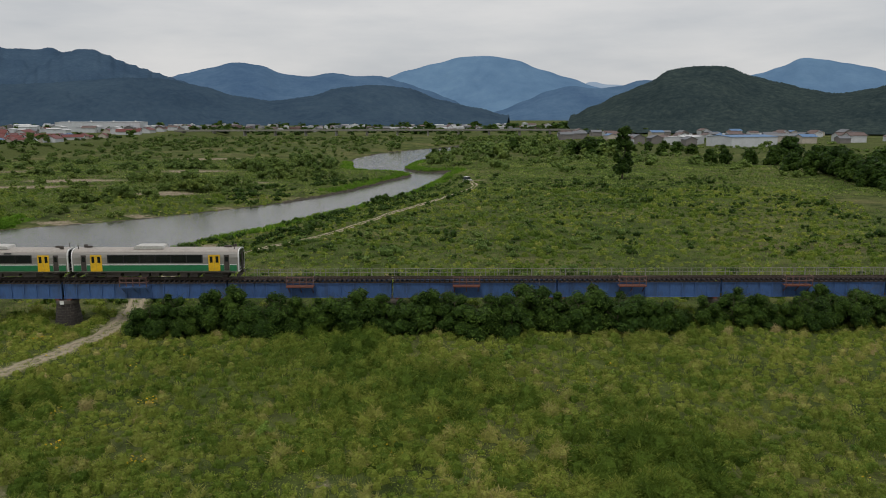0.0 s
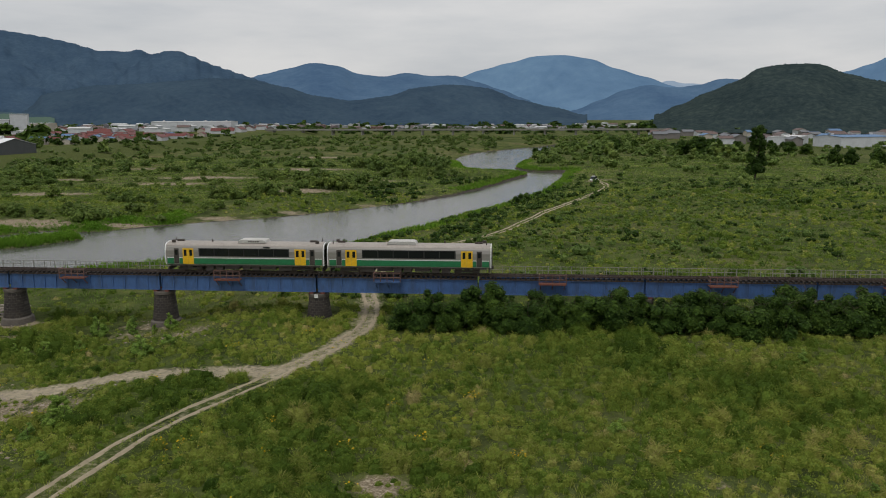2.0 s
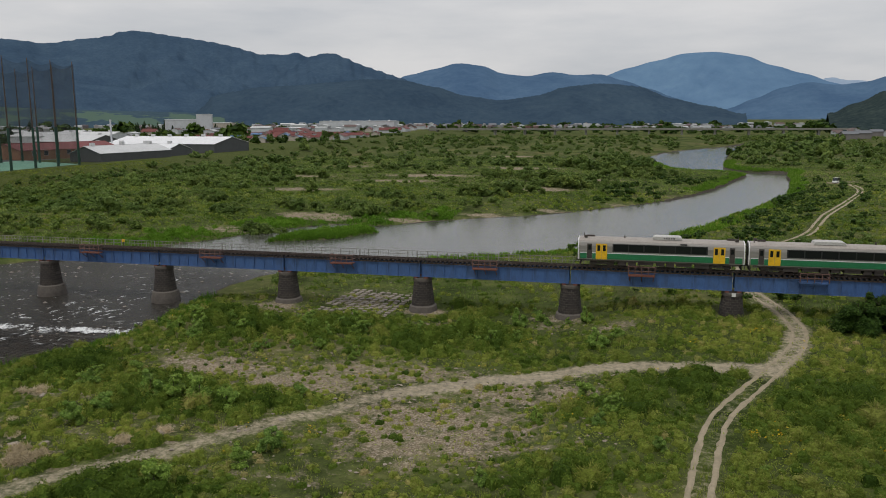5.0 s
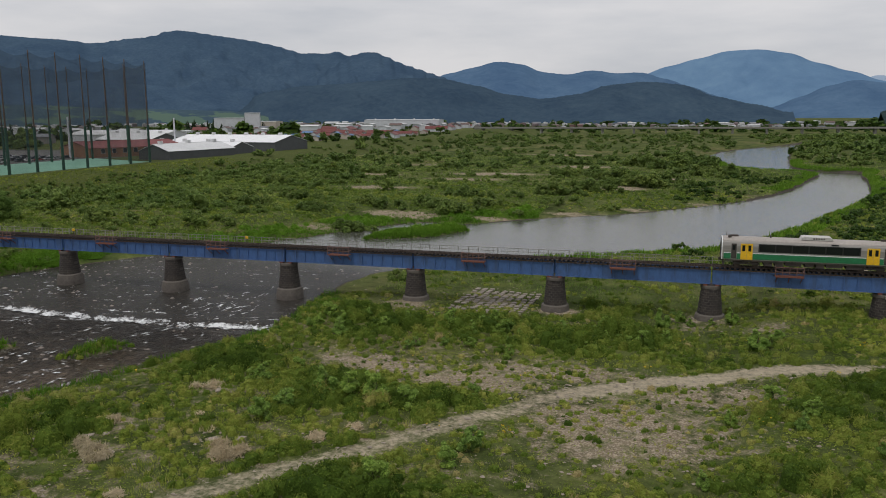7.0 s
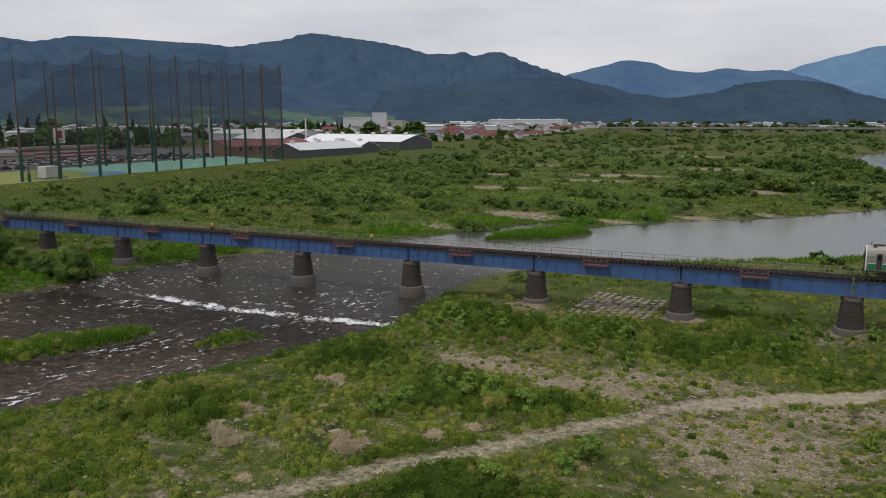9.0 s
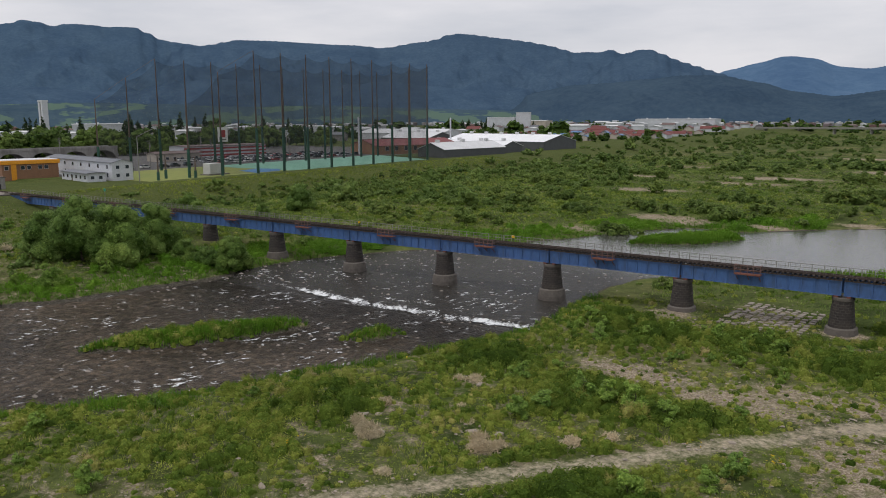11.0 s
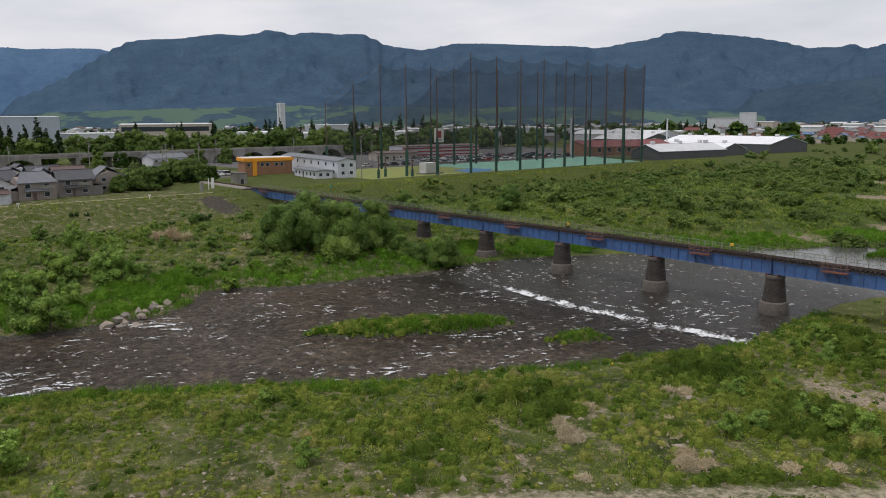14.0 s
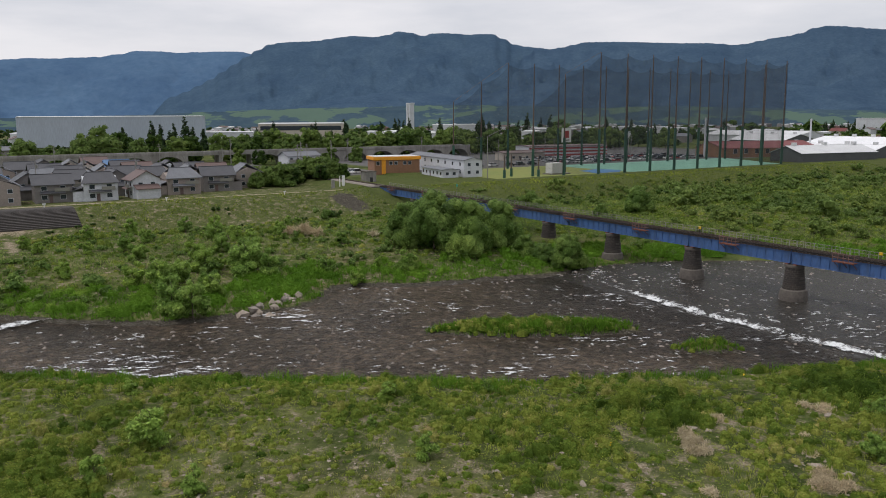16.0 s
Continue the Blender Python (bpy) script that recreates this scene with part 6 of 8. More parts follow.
def plant(name, seed, wide, tall, base, lumps_n, leaves, size, mat, label, category, group="", top=1.0, trunk=0.10, droop=0.0):
    """A shrub or tree: trunk with limbs, and a crown of leaf sprays."""
    rng = np.random.default_rng(seed)
    t = empty(name)
    tagged(t, label, category, group)
    part("trunk" if tall > 4 else "stem", branch_mesh(rng, tall, base, wide, trunk, 10), M_BARK, t)
    blobs = crown_blobs(rng, wide, tall, base, lumps_n, top)
    v, f = with_cores(rng, *leaf_cloud(rng, blobs, leaves, size, droop), blobs, 2)
    mesh_object("crown", v, f, mat, parent=t)
    return t


def set_plant(kinds, spots, seed, sink=0.15):
    """Copies of some plants at (x, y, scale) spots, turned at random; the first uses go to the originals."""
    rng = random.Random(seed)
    fresh = list(kinds)
    for x, y, s in spots:
        k = rng.randrange(len(kinds))
        z = float(height(x, y)) - sink
        m = pose(x, y, z, 0, 0, rng.uniform(0, 360)) @ Matrix.Diagonal((s * rng.uniform(0.9, 1.1), s * rng.uniform(0.9, 1.1), s * rng.uniform(0.88, 1.12), 1))
        if fresh:
            o = fresh.pop()
            o.matrix_basis = m
        else:
            c = copy_thing(kinds[k], Matrix())
            c.matrix_basis = m


# thicket along the bridge
thicket = [plant("shrub", 100 + i, 2.6, 4.2, 0.2, 20, 3400, 0.20, M_LEAF, "dense dark green shrub in the thicket below the bridge", "shrub", "thicket below the bridge", 0.8) for i in range(4)]
rng_t = random.Random(7)
spots = []
for i in range(44):
    x = -33 + 60 * (i + rng_t.uniform(0, 1)) / 44
    spots.append((x, 89.2 + rng_t.uniform(-2.8, 1.4) - (1.8 if 0 < x < 8 else 0), rng_t.uniform(0.85, 1.22)))
for i in range(34):
    x = 30 + 46 * (i + rng_t.uniform(0, 1)) / 34
    spots.append((x, 89.6 + rng_t.uniform(-2.8, 1.4) - max(0, x - 48) * 0.12, rng_t.uniform(0.80, 1.16)))
for i in range(10):
    spots.append((26 + rng_t.uniform(-2, 3), 90.5 + rng_t.uniform(-0.8, 0.8), rng_t.uniform(0.30, 0.5)))
set_plant(thicket, spots, 8)

# low bushes in the meadows
meadow = [plant("bush", 120 + i, 1.0, 2.0, 0.05, 14, 1300, 0.115, M_BUSH, "small round green bush in the meadow", "bush", "bushes in the meadow", 0.6, 0.04) for i in range(4)]
spots = [(-99, 55, 1.5), (-97, 55.5, 1.4), (-94, 55, 1.5), (-91, 54.5, 1.3), (-101, 51, 1.3), (-102, 48, 1.2), (-84, 44, 1.1), (-83, 47, 1.2), (-88, 39, 1.3), (-86, 59, 0.8), (-133.8, 0.9, 2.0), (-124, 2, 1.2), (-129, -4, 1.3), (-135, 23, 1.0), (-106, 56, 1.1), (-13.4, 58, 0.9), (-120, 19, 1.1), (-149, 2, 1.0), (-131, 32, 0.8), (-128, 18, 0.7), (-60, 62, 1.1), (-57, 58, 0.9), (-66, 45, 0.8)]
spots += [(-60, 78, 1.3), (-58, 80, 1.0), (-72, 80, 1.1), (-76, 84, 1.2), (-90, 84, 1.0), (-94, 80, 1.3), (-99, 79, 1.2), (-108, 79, 1.1), (-112, 84, 1.2), (-106, 74, 1.2), (-70, 88, 1.3), (-62, 90, 1.0)]
rng_t = random.Random(17)
for cx, cy, r, n in ((-95, 79, 4, 8), (-90, 82, 4, 7), (-79, 82, 4, 8), (-72, 85, 4, 8), (-69, 92, 3, 5), (-92, 72, 4, 6), (-108, 80, 4, 7), (-60, 57, 3, 3), (-112, 58, 4, 5)):
    for _ in range(n):
        spots.append((cx + rng_t.gauss(0, r), cy + rng_t.gauss(0, r * 0.6), rng_t.uniform(0.45, 0.95)))
while len(spots) < 112:
    x, y = rng_t.uniform(-150, 45), rng_t.uniform(24, 84)
    if shore(np.array([x]), np.array([y]))[0] > 3 and min(edge_distance(np.array([x]), np.array([y]), t, False)[0] for t in (TRACK_A, TRACK_B)) > 3 and gravel_at(np.array([x]), np.array([y]))[0] < 0.3:
        spots.append((x, y, rng_t.uniform(0.3, 0.75)))
set_plant(meadow, spots, 9, 0.1)

# willows and trees on the far bank by the bridge
willow = [plant("willow_tree", 140 + i, 6.2, 10.0, 0.4, 52, 16000, 0.26, M_WILLOW, "broad leafy willow tree on the river bank", "tree", "willows by the river", 0.7, 0.22) for i in range(2)]
set_plant(willow, [(-202, 67, 1.12), (-197, 71, 1.08), (-207, 64, 0.9), (-199.5, 80, 0.9), (-206, 76, 0.9), (-189.4, 79.3, 0.5), (-180, 82, 0.58), (-184.5, 80, 0.42), (-240, 118, 0.6), (-228, 112, 0.55), (-222, 140, 0.7), (-214, 120, 0.4)], 10, 0.3)
bank = [plant("bush", 160 + i, 2.1, 3.8, 0.1, 20, 2300, 0.19, M_BUSH, "rounded green willow bush on the far bank", "bush", "bushes on the far bank", 0.6, 0.07) for i in range(3)]
spots = [(-200, 29, 1.6), (-204, 31, 1.4), (-197, 32, 1.2), (-203, 23, 1.3), (-178.5, 15, 1.5), (-182, 13, 1.3), (-194, 14, 1.3), (-228, 15, 1.0), (-234, 33, 1.1), (-230, 36, 1.0), (-187, 20, 0.9), (-190, 54.5, 1.05), (-196, 42, 0.8), (-249, 19, 1.0), (-191, 20, 1.0)]
spots += [(-193, 14, 1.1), (-196, 17, 1.2), (-199, 11, 1.0), (-203, 15, 0.9), (-205, 26, 0.8), (-214, 24, 1.1), (-218, 30, 1.0), (-188, 44, 0.7), (-196, 52, 0.5), (-225, 38, 0.9), (-231, 46, 0.8), (-238, 20, 0.8), (-247, 30, 1.0),
         (-249, 37, 0.9), (-236, 60, 0.7), (-228, 8, 0.7), (-240, -2, 0.8), (-222, -8, 0.9), (-210, 2, 0.8), (-250, 78, 0.7), (-244, 55, 0.6), (-232, 0, 0.6), (-246, 10, 0.8), (-219, 16, 0.8), (-204, 33, 0.5)]
rng_t = random.Random(19)
while len(spots) < 62:
    x, y = rng_t.uniform(-252, -186), rng_t.uniform(-30, 84)
    if shore(np.array([x]), np.array([y]))[0] > 5:
        spots.append((x, y, rng_t.uniform(0.3, 0.75)))
set_plant(bank, spots, 11, 0.15)

# trees beyond the bridge to the east
poplar = plant("poplar_tree", 180, 4.2, 20.5, 1.6, 46, 7500, 0.5, M_LEAF, "tall slim dark poplar standing alone in the meadow", "tree", "", 0.35, 0.30)
poplar.matrix_basis = pose(68.5, 304, float(height(68.5, 304)) - 0.2)
east = [plant("tree", 190 + i, 5.0, 8.5, 0.4, 28, 2400, 0.66, M_LEAF, "dark green leafy tree at the meadow's edge", "tree", "trees at the meadow's edge", 0.6, 0.20) for i in range(3)]
rng_t = random.Random(23)
spots = [(169, 394, 1.75), (160, 385, 1.1), (150, 392, 1.0), (140, 396, 0.85), (133, 398, 0.8), (178, 380, 1.2), (88, 484, 1.5), (80, 490, 1.2), (96, 488, 1.2)]
for i in range(26):
    k = i / 25
    spots.append((150 - 16 * k + rng_t.uniform(-2, 22), 345 - 125 * k + rng_t.uniform(-8, 8), rng_t.uniform(0.85, 1.4)))
for i in range(24):
    spots.append((rng_t.uniform(-20, 190), rng_t.uniform(480, 610), rng_t.uniform(0.5, 1.1)))
set_plant(east, spots, 24, 0.3)

# ---- scrub, far woods and hedges: too many to count ----
def scrub(name, pts, leaves, size, mat, label, seed, lump=5):
    """Many low shrubs in one sheet: pts of (x, y, wide, tall)."""
    rng = np.random.default_rng(seed)
    vs, fs, n = [], [], 0
    for x, y, wide, tall in pts:
        blobs = crown_blobs(rng, wide, tall, 0.0, min(lump, 9), 0.6)
        v, f = with_cores(rng, *leaf_cloud(rng, blobs, leaves, size * (0.6 + 0.4 * wide / 2)), blobs, 1)
        v[:, 2] = np.maximum(v[:, 2], -0.1)
        vs.append(v + [x, y, float(Z_AT(x, y)) - 0.1])
        fs.append(f + n)
        n += len(v)
    return tagged(mesh_object(name, np.concatenate(vs), np.concatenate(fs), mat), label, "scrub", kind="stuff")


def Z_AT(x, y):
    i, j = np.searchsorted(gx, x) - 1, np.searchsorted(gy, y) - 1
    return PZ.reshape(len(gy), len(gx))[j, i]


def scrub_points(x0, x1, y0, y1, n, seed, wide, keep=lambda x, y: True, clump=45, bias=0.0):
    rng = np.random.default_rng(seed)
    x, y = rng.uniform(x0, x1, n), rng.uniform(y0, y1, n)
    d = shore(x, y)
    w = lumps(x, y, clump, seed) + bias > rng.uniform(-0.7, 0.6, n)
    ok = (d > 2) & w & (gravel_at(x, y) < 0.4) & (edge_distance(x, y, TRACK_C, False) > 3) & np.array([keep(a, b) for a, b in zip(x, y)])
    s = wide * rng.uniform(0.45, 1.0, n) ** 1.6 * (1 + 0.9 * (rng.uniform(0, 1, n) > 0.93))
    return [(a, b, c, c * f) for a, b, c, f in zip(x[ok], y[ok], s[ok], rng.uniform(0.55, 1.0, n)[ok])]


west_side = lambda x, y: x < -100 or (x < -15 - (260 - y) * 0.7 if y < 260 else x < -35)
scrub("scrub", scrub_points(-254, -60, 98, 330, 500, 201, 3.1, west_side, clump=26, bias=-0.02), 330, 0.34, M_DIM, "mid green scrub in drifts across the flood plain", 202)
scrub("scrub", [(x + dx, y + dy, r * k, r * k * 0.95) for x, y, r in ((-96, 246, 4.4), (-80, 262, 5), (-92, 290, 5), (-72, 345, 6), (-84, 372, 6), (-105, 234, 4), (-74, 284, 4), (-65, 319, 4.5), (-67, 403, 6), (-50, 331, 4.5), (-109, 303, 5), (-86, 265, 4), (-195, 143, 3.6), (-181, 184, 3), (-141, 160, 3), (-131, 196, 3), (-132, 222, 3.2), (-174, 201, 3), (-204, 242, 3.5), (-146, 193, 3), (-120, 205, 2.6), (-160, 178, 2.6)) for dx, dy, k in ((0, 0, 1.15), (-r * 1.3, r * 0.5, 0.85), (r * 1.1, r * 0.9, 0.7), (r * 2.0, -r * 0.3, 0.5))], 900, 0.38, M_DIM, "large rounded willow bushes on the flood plain", 200, 9)
scrub("scrub", scrub_points(-254, -60, 98, 330, 560, 203, 2.3, west_side, clump=18, bias=0.0), 220, 0.32, M_SCRUB, "lighter green scrub in drifts across the flood plain", 204)
scrub("scrub", scrub_points(-285, -30, 320, 900, 1500, 205, 4.4, lambda x, y: x < -50 or y > 560, bias=-0.02), 150, 0.66, M_DIM, "mid green scrub far across the flood plain", 206)
scrub("scrub", scrub_points(-60, 100, 100, 300, 1700, 207, 1.7, lambda x, y: x > -60 + (y - 100) * 0.3, bias=0.15), 60, 0.30, M_LEAF, "low dark shrubs dotted over the meadow", 208)
scrub("scrub", scrub_points(-70, 40, 105, 330, 2400, 209, 2.1, lambda x, y: shore(np.array([x]), np.array([y]))[0] < 26), 60, 0.34, M_LEAF, "leafy shrubs along the river bank", 210, 25)
scrub("scrub", scrub_points(-52, 70, 102, 300, 1800, 228, 1.8, lambda x, y: x > -56 + (y - 100) * 0.25 and x < 20 + (y - 100) * 0.3, 30, 0.1), 70, 0.30, M_SCRUB, "mid green scrub in the meadow behind the bridge", 229)
scrub("scrub", scrub_points(-8, 110, 400, 900, 520, 261, 6.0, clump=60, bias=0.45), 130, 0.75, M_DIM, "dense belt of willow scrub along the upper river", 262)
scrub("scrub", scrub_points(20, 330, 300, 900, 1100, 211, 4.0), 80, 0.7, M_SCRUB, "dark green scrub and hedges beyond the meadow", 212)
scrub("far_woods", scrub_points(-520, -308, 545, 830, 420, 255, 5.0, clump=40), 110, 0.9, M_LEAF, "dark garden trees between the roofs", 256, 7)
scrub("far_woods", scrub_points(-330, 420, 1030, 1900, 1100, 213, 9.0), 80, 1.5, M_LEAF, "bands of dark trees on the valley floor", 214, 110)
scrub("far_woods", scrub_points(-1500, -330, 520, 2000, 1300, 215, 10.0, bias=-0.1), 80, 1.5, M_LEAF, "bands of dark trees on the valley floor", 216, 110)
scrub("far_woods", scrub_points(-1700, -460, -260, 520, 1300, 217, 9.0, lambda x, y: not (-500 < x < -380 and 130 < y < 400)), 80, 1.5, M_LEAF, "bands of dark trees among the buildings", 218, 90)

scrub("scrub", scrub_points(-253, -185, 160, 345, 620, 243, 3.4, clump=30, bias=0.1), 190, 0.34, M_SCRUB, "dark green scrub below the levee", 244)
scrub("scrub", scrub_points(-271, -250, 100, 345, 520, 247, 2.4, clump=22, bias=0.15), 120, 0.34, M_SCRUB, "mid green scrub on the levee slope", 248)
scrub("scrub", scrub_points(-268, -246, -60, 330, 330, 245, 1.7, clump=16, bias=-0.1), 110, 0.28, M_LEAF, "dark shrubs along the levee's foot", 246)
scrub("scrub", scrub_points(-253, -192, -60, 88, 330, 219, 1.9, bias=0.1, clump=20), 150, 0.28, M_WILLOW, "willow scrub on the far bank", 220)
scrub("scrub", scrub_points(-253, -192, -60, 88, 240, 221, 1.6, bias=0.1, clump=20), 130, 0.26, M_SCRUB, "mid green scrub on the far bank", 222)
rx, ry, rd = scatter(-135, 22, 130, 470, 1.5, 223, lambda x, y, d, rng: (d < 5 + 2.5 * lumps(x, y, 14, 224)) & ~((y < 280) & (x < -98 + (y - 176) * 0.8)))
tufts("riverside_grass", rx, ry, np.random.default_rng(225).uniform(0.5, 1.3, len(rx)), np.random.default_rng(226).uniform(0.1, 0.6, len(rx)), 6, 0.22, 0.5, M_REED, "bright green rank grass along the upper river", 227)

# flowers, and short turf on the levee
def flowers(spots, seed):
    rng = np.random.default_rng(seed)
    pts = []
    for x, y, r, n in spots:
        for _ in range(n):
            pts.append((x + rng.normal(0, r), y + rng.normal(0, r)))
    p = np.array(pts)
    z = height(p[:, 0], p[:, 1]) + rng.uniform(0.45, 0.85, len(p))
    t = rng.normal(0, 0.4, (len(p), 3)) + [0, 0, 1]
    t /= np.linalg.norm(t, axis=1)[:, None]
    u = np.cross(t, rng.normal(size=t.shape))
    u /= np.linalg.norm(u, axis=1)[:, None]
    w = np.cross(t, u)
    c = np.column_stack([p, z])
    s = rng.uniform(0.05, 0.10, (len(p), 1))
    v = np.stack([c + t * s * 0.3] + [c + (u * math.cos(k * 1.0472) + w * math.sin(k * 1.0472)) * s for k in range(6)], 1)
    i = np.arange(len(p))[:, None] * 7
    f = np.concatenate([i + [0, 1 + k, 1 + (k + 1) % 6] for k in range(6)])
    return tagged(mesh_object("wild_flowers", v.reshape(-1, 3), f, M_FLOWER), "small clumps of orange-yellow wild flowers", "flowers", kind="stuff")


rng_f = np.random.default_rng(241)
flowers([(-25, 65, 0.35, 22), (-40, 58, 0.35, 16), (-50, 78, 0.4, 20), (-28, 55, 0.3, 12), (-26, 59, 0.3, 8), (-33, 53, 0.5, 14), (-21, 52, 0.35, 12), (-47, 53, 0.3, 12), (-38, 58, 0.3, 8), (-81, 50, 0.3, 18), (-68, 80, 0.6, 14), (-43, 84, 0.5, 14), (-45, 53, 0.35, 10), (-31, 62, 0.3, 8)]
        + [(rng_f.uniform(-120, 30), rng_f.uniform(30, 85), 0.5, 4) for _ in range(50)], 242)
lx, ly, ld = scatter(-284, -253, -90, 330, 1.7, 251, lambda x, y, d, rng: ~((y < 12) & (x < -258)) & (np.abs(y - TRACK_Y) > 4) & (np.hypot((x + 268) / 9, (y - 78) / 4.5) > 0.95 + 0.3 * rng.uniform(-1, 1, len(x))))
lt, lc, lh = field(lx, ly, 0.18, 0.8, 4.0, 252)
tufts("levee_grass", lx, ly, lt, np.clip(lc * 0.58 + 0.03, 0, 1), 4, 0.13, 0.7, M_GRASS, "short green grass on the levee slope", 253)

# ---- golf range with tall nets ----
M_POLE = worn("brown_steel_pole", (0.115, 0.080, 0.060), (0.06, 0.045, 0.04), 0.7, grain=2)
M_POLE_GREEN = worn("dark_green_pole", (0.016, 0.075, 0.047), (0.02, 0.050, 0.036), 0.6, grain=2)
M_TURF = worn("teal_artificial_turf", (0.16, 0.34, 0.25), (0.11, 0.25, 0.18), 0.95, grain=0.4, stain=0.05, bump=0.0)
M_TURF_BLUE = worn("blue_artificial_turf", (0.06, 0.17, 0.33), (0.05, 0.13, 0.26), 0.95, grain=0.4, stain=0.05, bump=0.0)
M_LAWN = worn("yellow_green_lawn", (0.20, 0.22, 0.05), (0.14, 0.19, 0.045), 0.95, grain=0.5, stain=0.06, bump=0.0)


def net_material():
    m, n, l, b = material("dark_netting", 0.9)
    b.inputs["Base Color"].default_value = (0.035, 0.038, 0.040, 1)
    k = noise_node(n, l, 0.12, 3.0, 0.5)
    r = ramp_node(n, [(0.3, (0.20, 0.20, 0.20)), (0.7, (0.34, 0.34, 0.34))])
    l.new(k.outputs["Fac"], r.inputs["Fac"])
    t = n.new("ShaderNodeBsdfTransparent")
    s = n.new("ShaderNodeMixShader")
    l.new(r.outputs["Color"], s.inputs["Fac"])
    l.new(t.outputs["BSDF"], s.inputs[1])
    l.new(b.outputs["BSDF"], s.inputs[2])
    l.new(s.outputs["Shader"], n["Material Output"].inputs["Surface"])
    return m


M_NET = net_material()
FIELD_Z = 3.95
NEAR_ROW = [(-292.0, 188.0 + 12.82 * k, 43.6) for k in range(9)]
FAR_ROW = [(-340.0, 181.5 + 13.05 * k, 42.6) for k in range(11)]
END_ROW = [(-308.0, 297.5, 43.0), (-324.0, 304.5, 43.0)]
LOW_ROW = [(-297.0, 176.0, 36.0), (-299.0, 163.5, 26.0)]
LEFT_ROW = [(-340.0, 168.5, 35.0), (-340.0, 155.5, 27.0)]


def net_pole(x, y, h):
    p = empty("net_pole", x, y, FIELD_Z - 0.15)
    tagged(p, "tall brown steel net pole with a dark green foot", "pole", "poles of the golf range nets")
    part("foot", rod(bmesh.new(), (0, 0, -0.3), (0, 0, h * 0.38), 0.55, 0.48, 10), M_POLE_GREEN, p, "dark green lower pole")
    part("mast", rod(bmesh.new(), (0, 0, h * 0.38), (0, 0, h), 0.30, 0.16, 8), M_POLE, p, "brown upper pole")
    return p


for x, y, h in NEAR_ROW + FAR_ROW + END_ROW + LOW_ROW + LEFT_ROW:
    net_pole(x, y, h)
for x, y, h in ((-298, 150.5, 8.0), (-303, 157.0, 8.0), (-297, 164.5, 7.0)):
    net_pole(x, y, h)


def net(points, label, low=0.5):
    """A net hung between pole tops, one sagging panel a bay."""
    thing = tagged(empty("golf_net"), label, "net", "nets of the golf range")
    for (x0, y0, h0), (x1, y1, h1) in zip(points, points[1:]):
        v = []
        for k in range(9):
            t = k / 8
            top = h0 + (h1 - h0) * t - 1.5 * math.sin(math.pi * t) - 1.0
            for r in range(7):
                v.append((x0 + (x1 - x0) * t + 0.5, y0 + (y1 - y0) * t + 0.3, FIELD_Z + low + (top - low) * r / 6))
        mesh_object("net_panel", np.array(v), grid_faces(7, 9), M_NET, True, thing)
    return thing


net(LOW_ROW[::-1] + NEAR_ROW, "dark golf range net hung along the levee side")
net(LEFT_ROW[::-1] + FAR_ROW, "dark golf range net hung along the far side")
net([NEAR_ROW[-1]] + END_ROW + [FAR_ROW[-1]], "dark golf range net closing the end")
for a, b in ((LOW_ROW[0], NEAR_ROW[0]), (LEFT_ROW[0], FAR_ROW[0]), (LEFT_ROW[1], LEFT_ROW[0])):
    c = tagged(new("net_cable"), "thin steel cable between net poles", "cable", "cables of the golf range")
    c.location = (a[0], a[1], FIELD_Z)
    part("wire", rod(bmesh.new(), (0, 0, a[2]), (b[0] - a[0], b[1] - a[1], b[2]), 0.06), M_POLE, c)


def flat_sheet(name, outline, z0, z1, mat, label, category):
    me = bpy.data.meshes.new(name)
    bm = prism(outline, z0, z1, "z")
    bm.to_mesh(me)
    bm.free()
    me.materials.append(mat)
    return tagged(new(name, me), label, category, kind="structure")


flat_sheet("lawn", [(-294, 146), (-346, 146), (-346, 208), (-294, 208)], 3.0, FIELD_Z + 0.02, M_LAWN, "short yellow-green lawn of the golf range", "lawn")
flat_sheet("turf", [(-293.5, 208), (-346, 208), (-346, 318), (-293.5, 296)], 3.0, FIELD_Z + 0.04, M_TURF, "pale teal artificial turf of the golf range", "turf")
flat_sheet("turf_blue", [(-298, 192), (-312, 196), (-316, 209), (-306, 212), (-298, 204)], 3.2, FIELD_Z + 0.06, M_TURF_BLUE, "blue turf patch on the golf range", "turf")

# ---- buildings ----
M_WALL_WHITE = worn("white_render", (0.57, 0.59, 0.62), (0.40, 0.41, 0.43), 0.8, grain=2, stain=0.2, bump=0.05)
M_WALL_BLUE = worn("blue_grey_cladding", (0.40, 0.45, 0.52), (0.34, 0.38, 0.44), 0.7, grain=2, stain=0.1, bump=0.05, stretch=(1, 1, 0.1))
M_WALL_CREAM = worn("cream_render", (0.48, 0.43, 0.37), (0.34, 0.31, 0.27), 0.85, grain=2, stain=0.2, bump=0.05)
M_WALL_GREY = worn("grey_siding", (0.21, 0.195, 0.185), (0.14, 0.13, 0.125), 0.8, grain=2, stain=0.3, bump=0.05)
M_WALL_TAUPE = worn("taupe_siding", (0.30, 0.255, 0.225), (0.20, 0.17, 0.15), 0.8, grain=2, stain=0.3, bump=0.05)
M_WALL_DARK = worn("dark_grey_cladding", (0.085, 0.090, 0.095), (0.055, 0.058, 0.06), 0.7, grain=2, stain=0.3, bump=0.05)
M_TILE_GREY = worn("grey_roof_tiles", (0.16, 0.17, 0.185), (0.095, 0.10, 0.11), 0.7, grain=4, stain=0.4, bump=0.3)
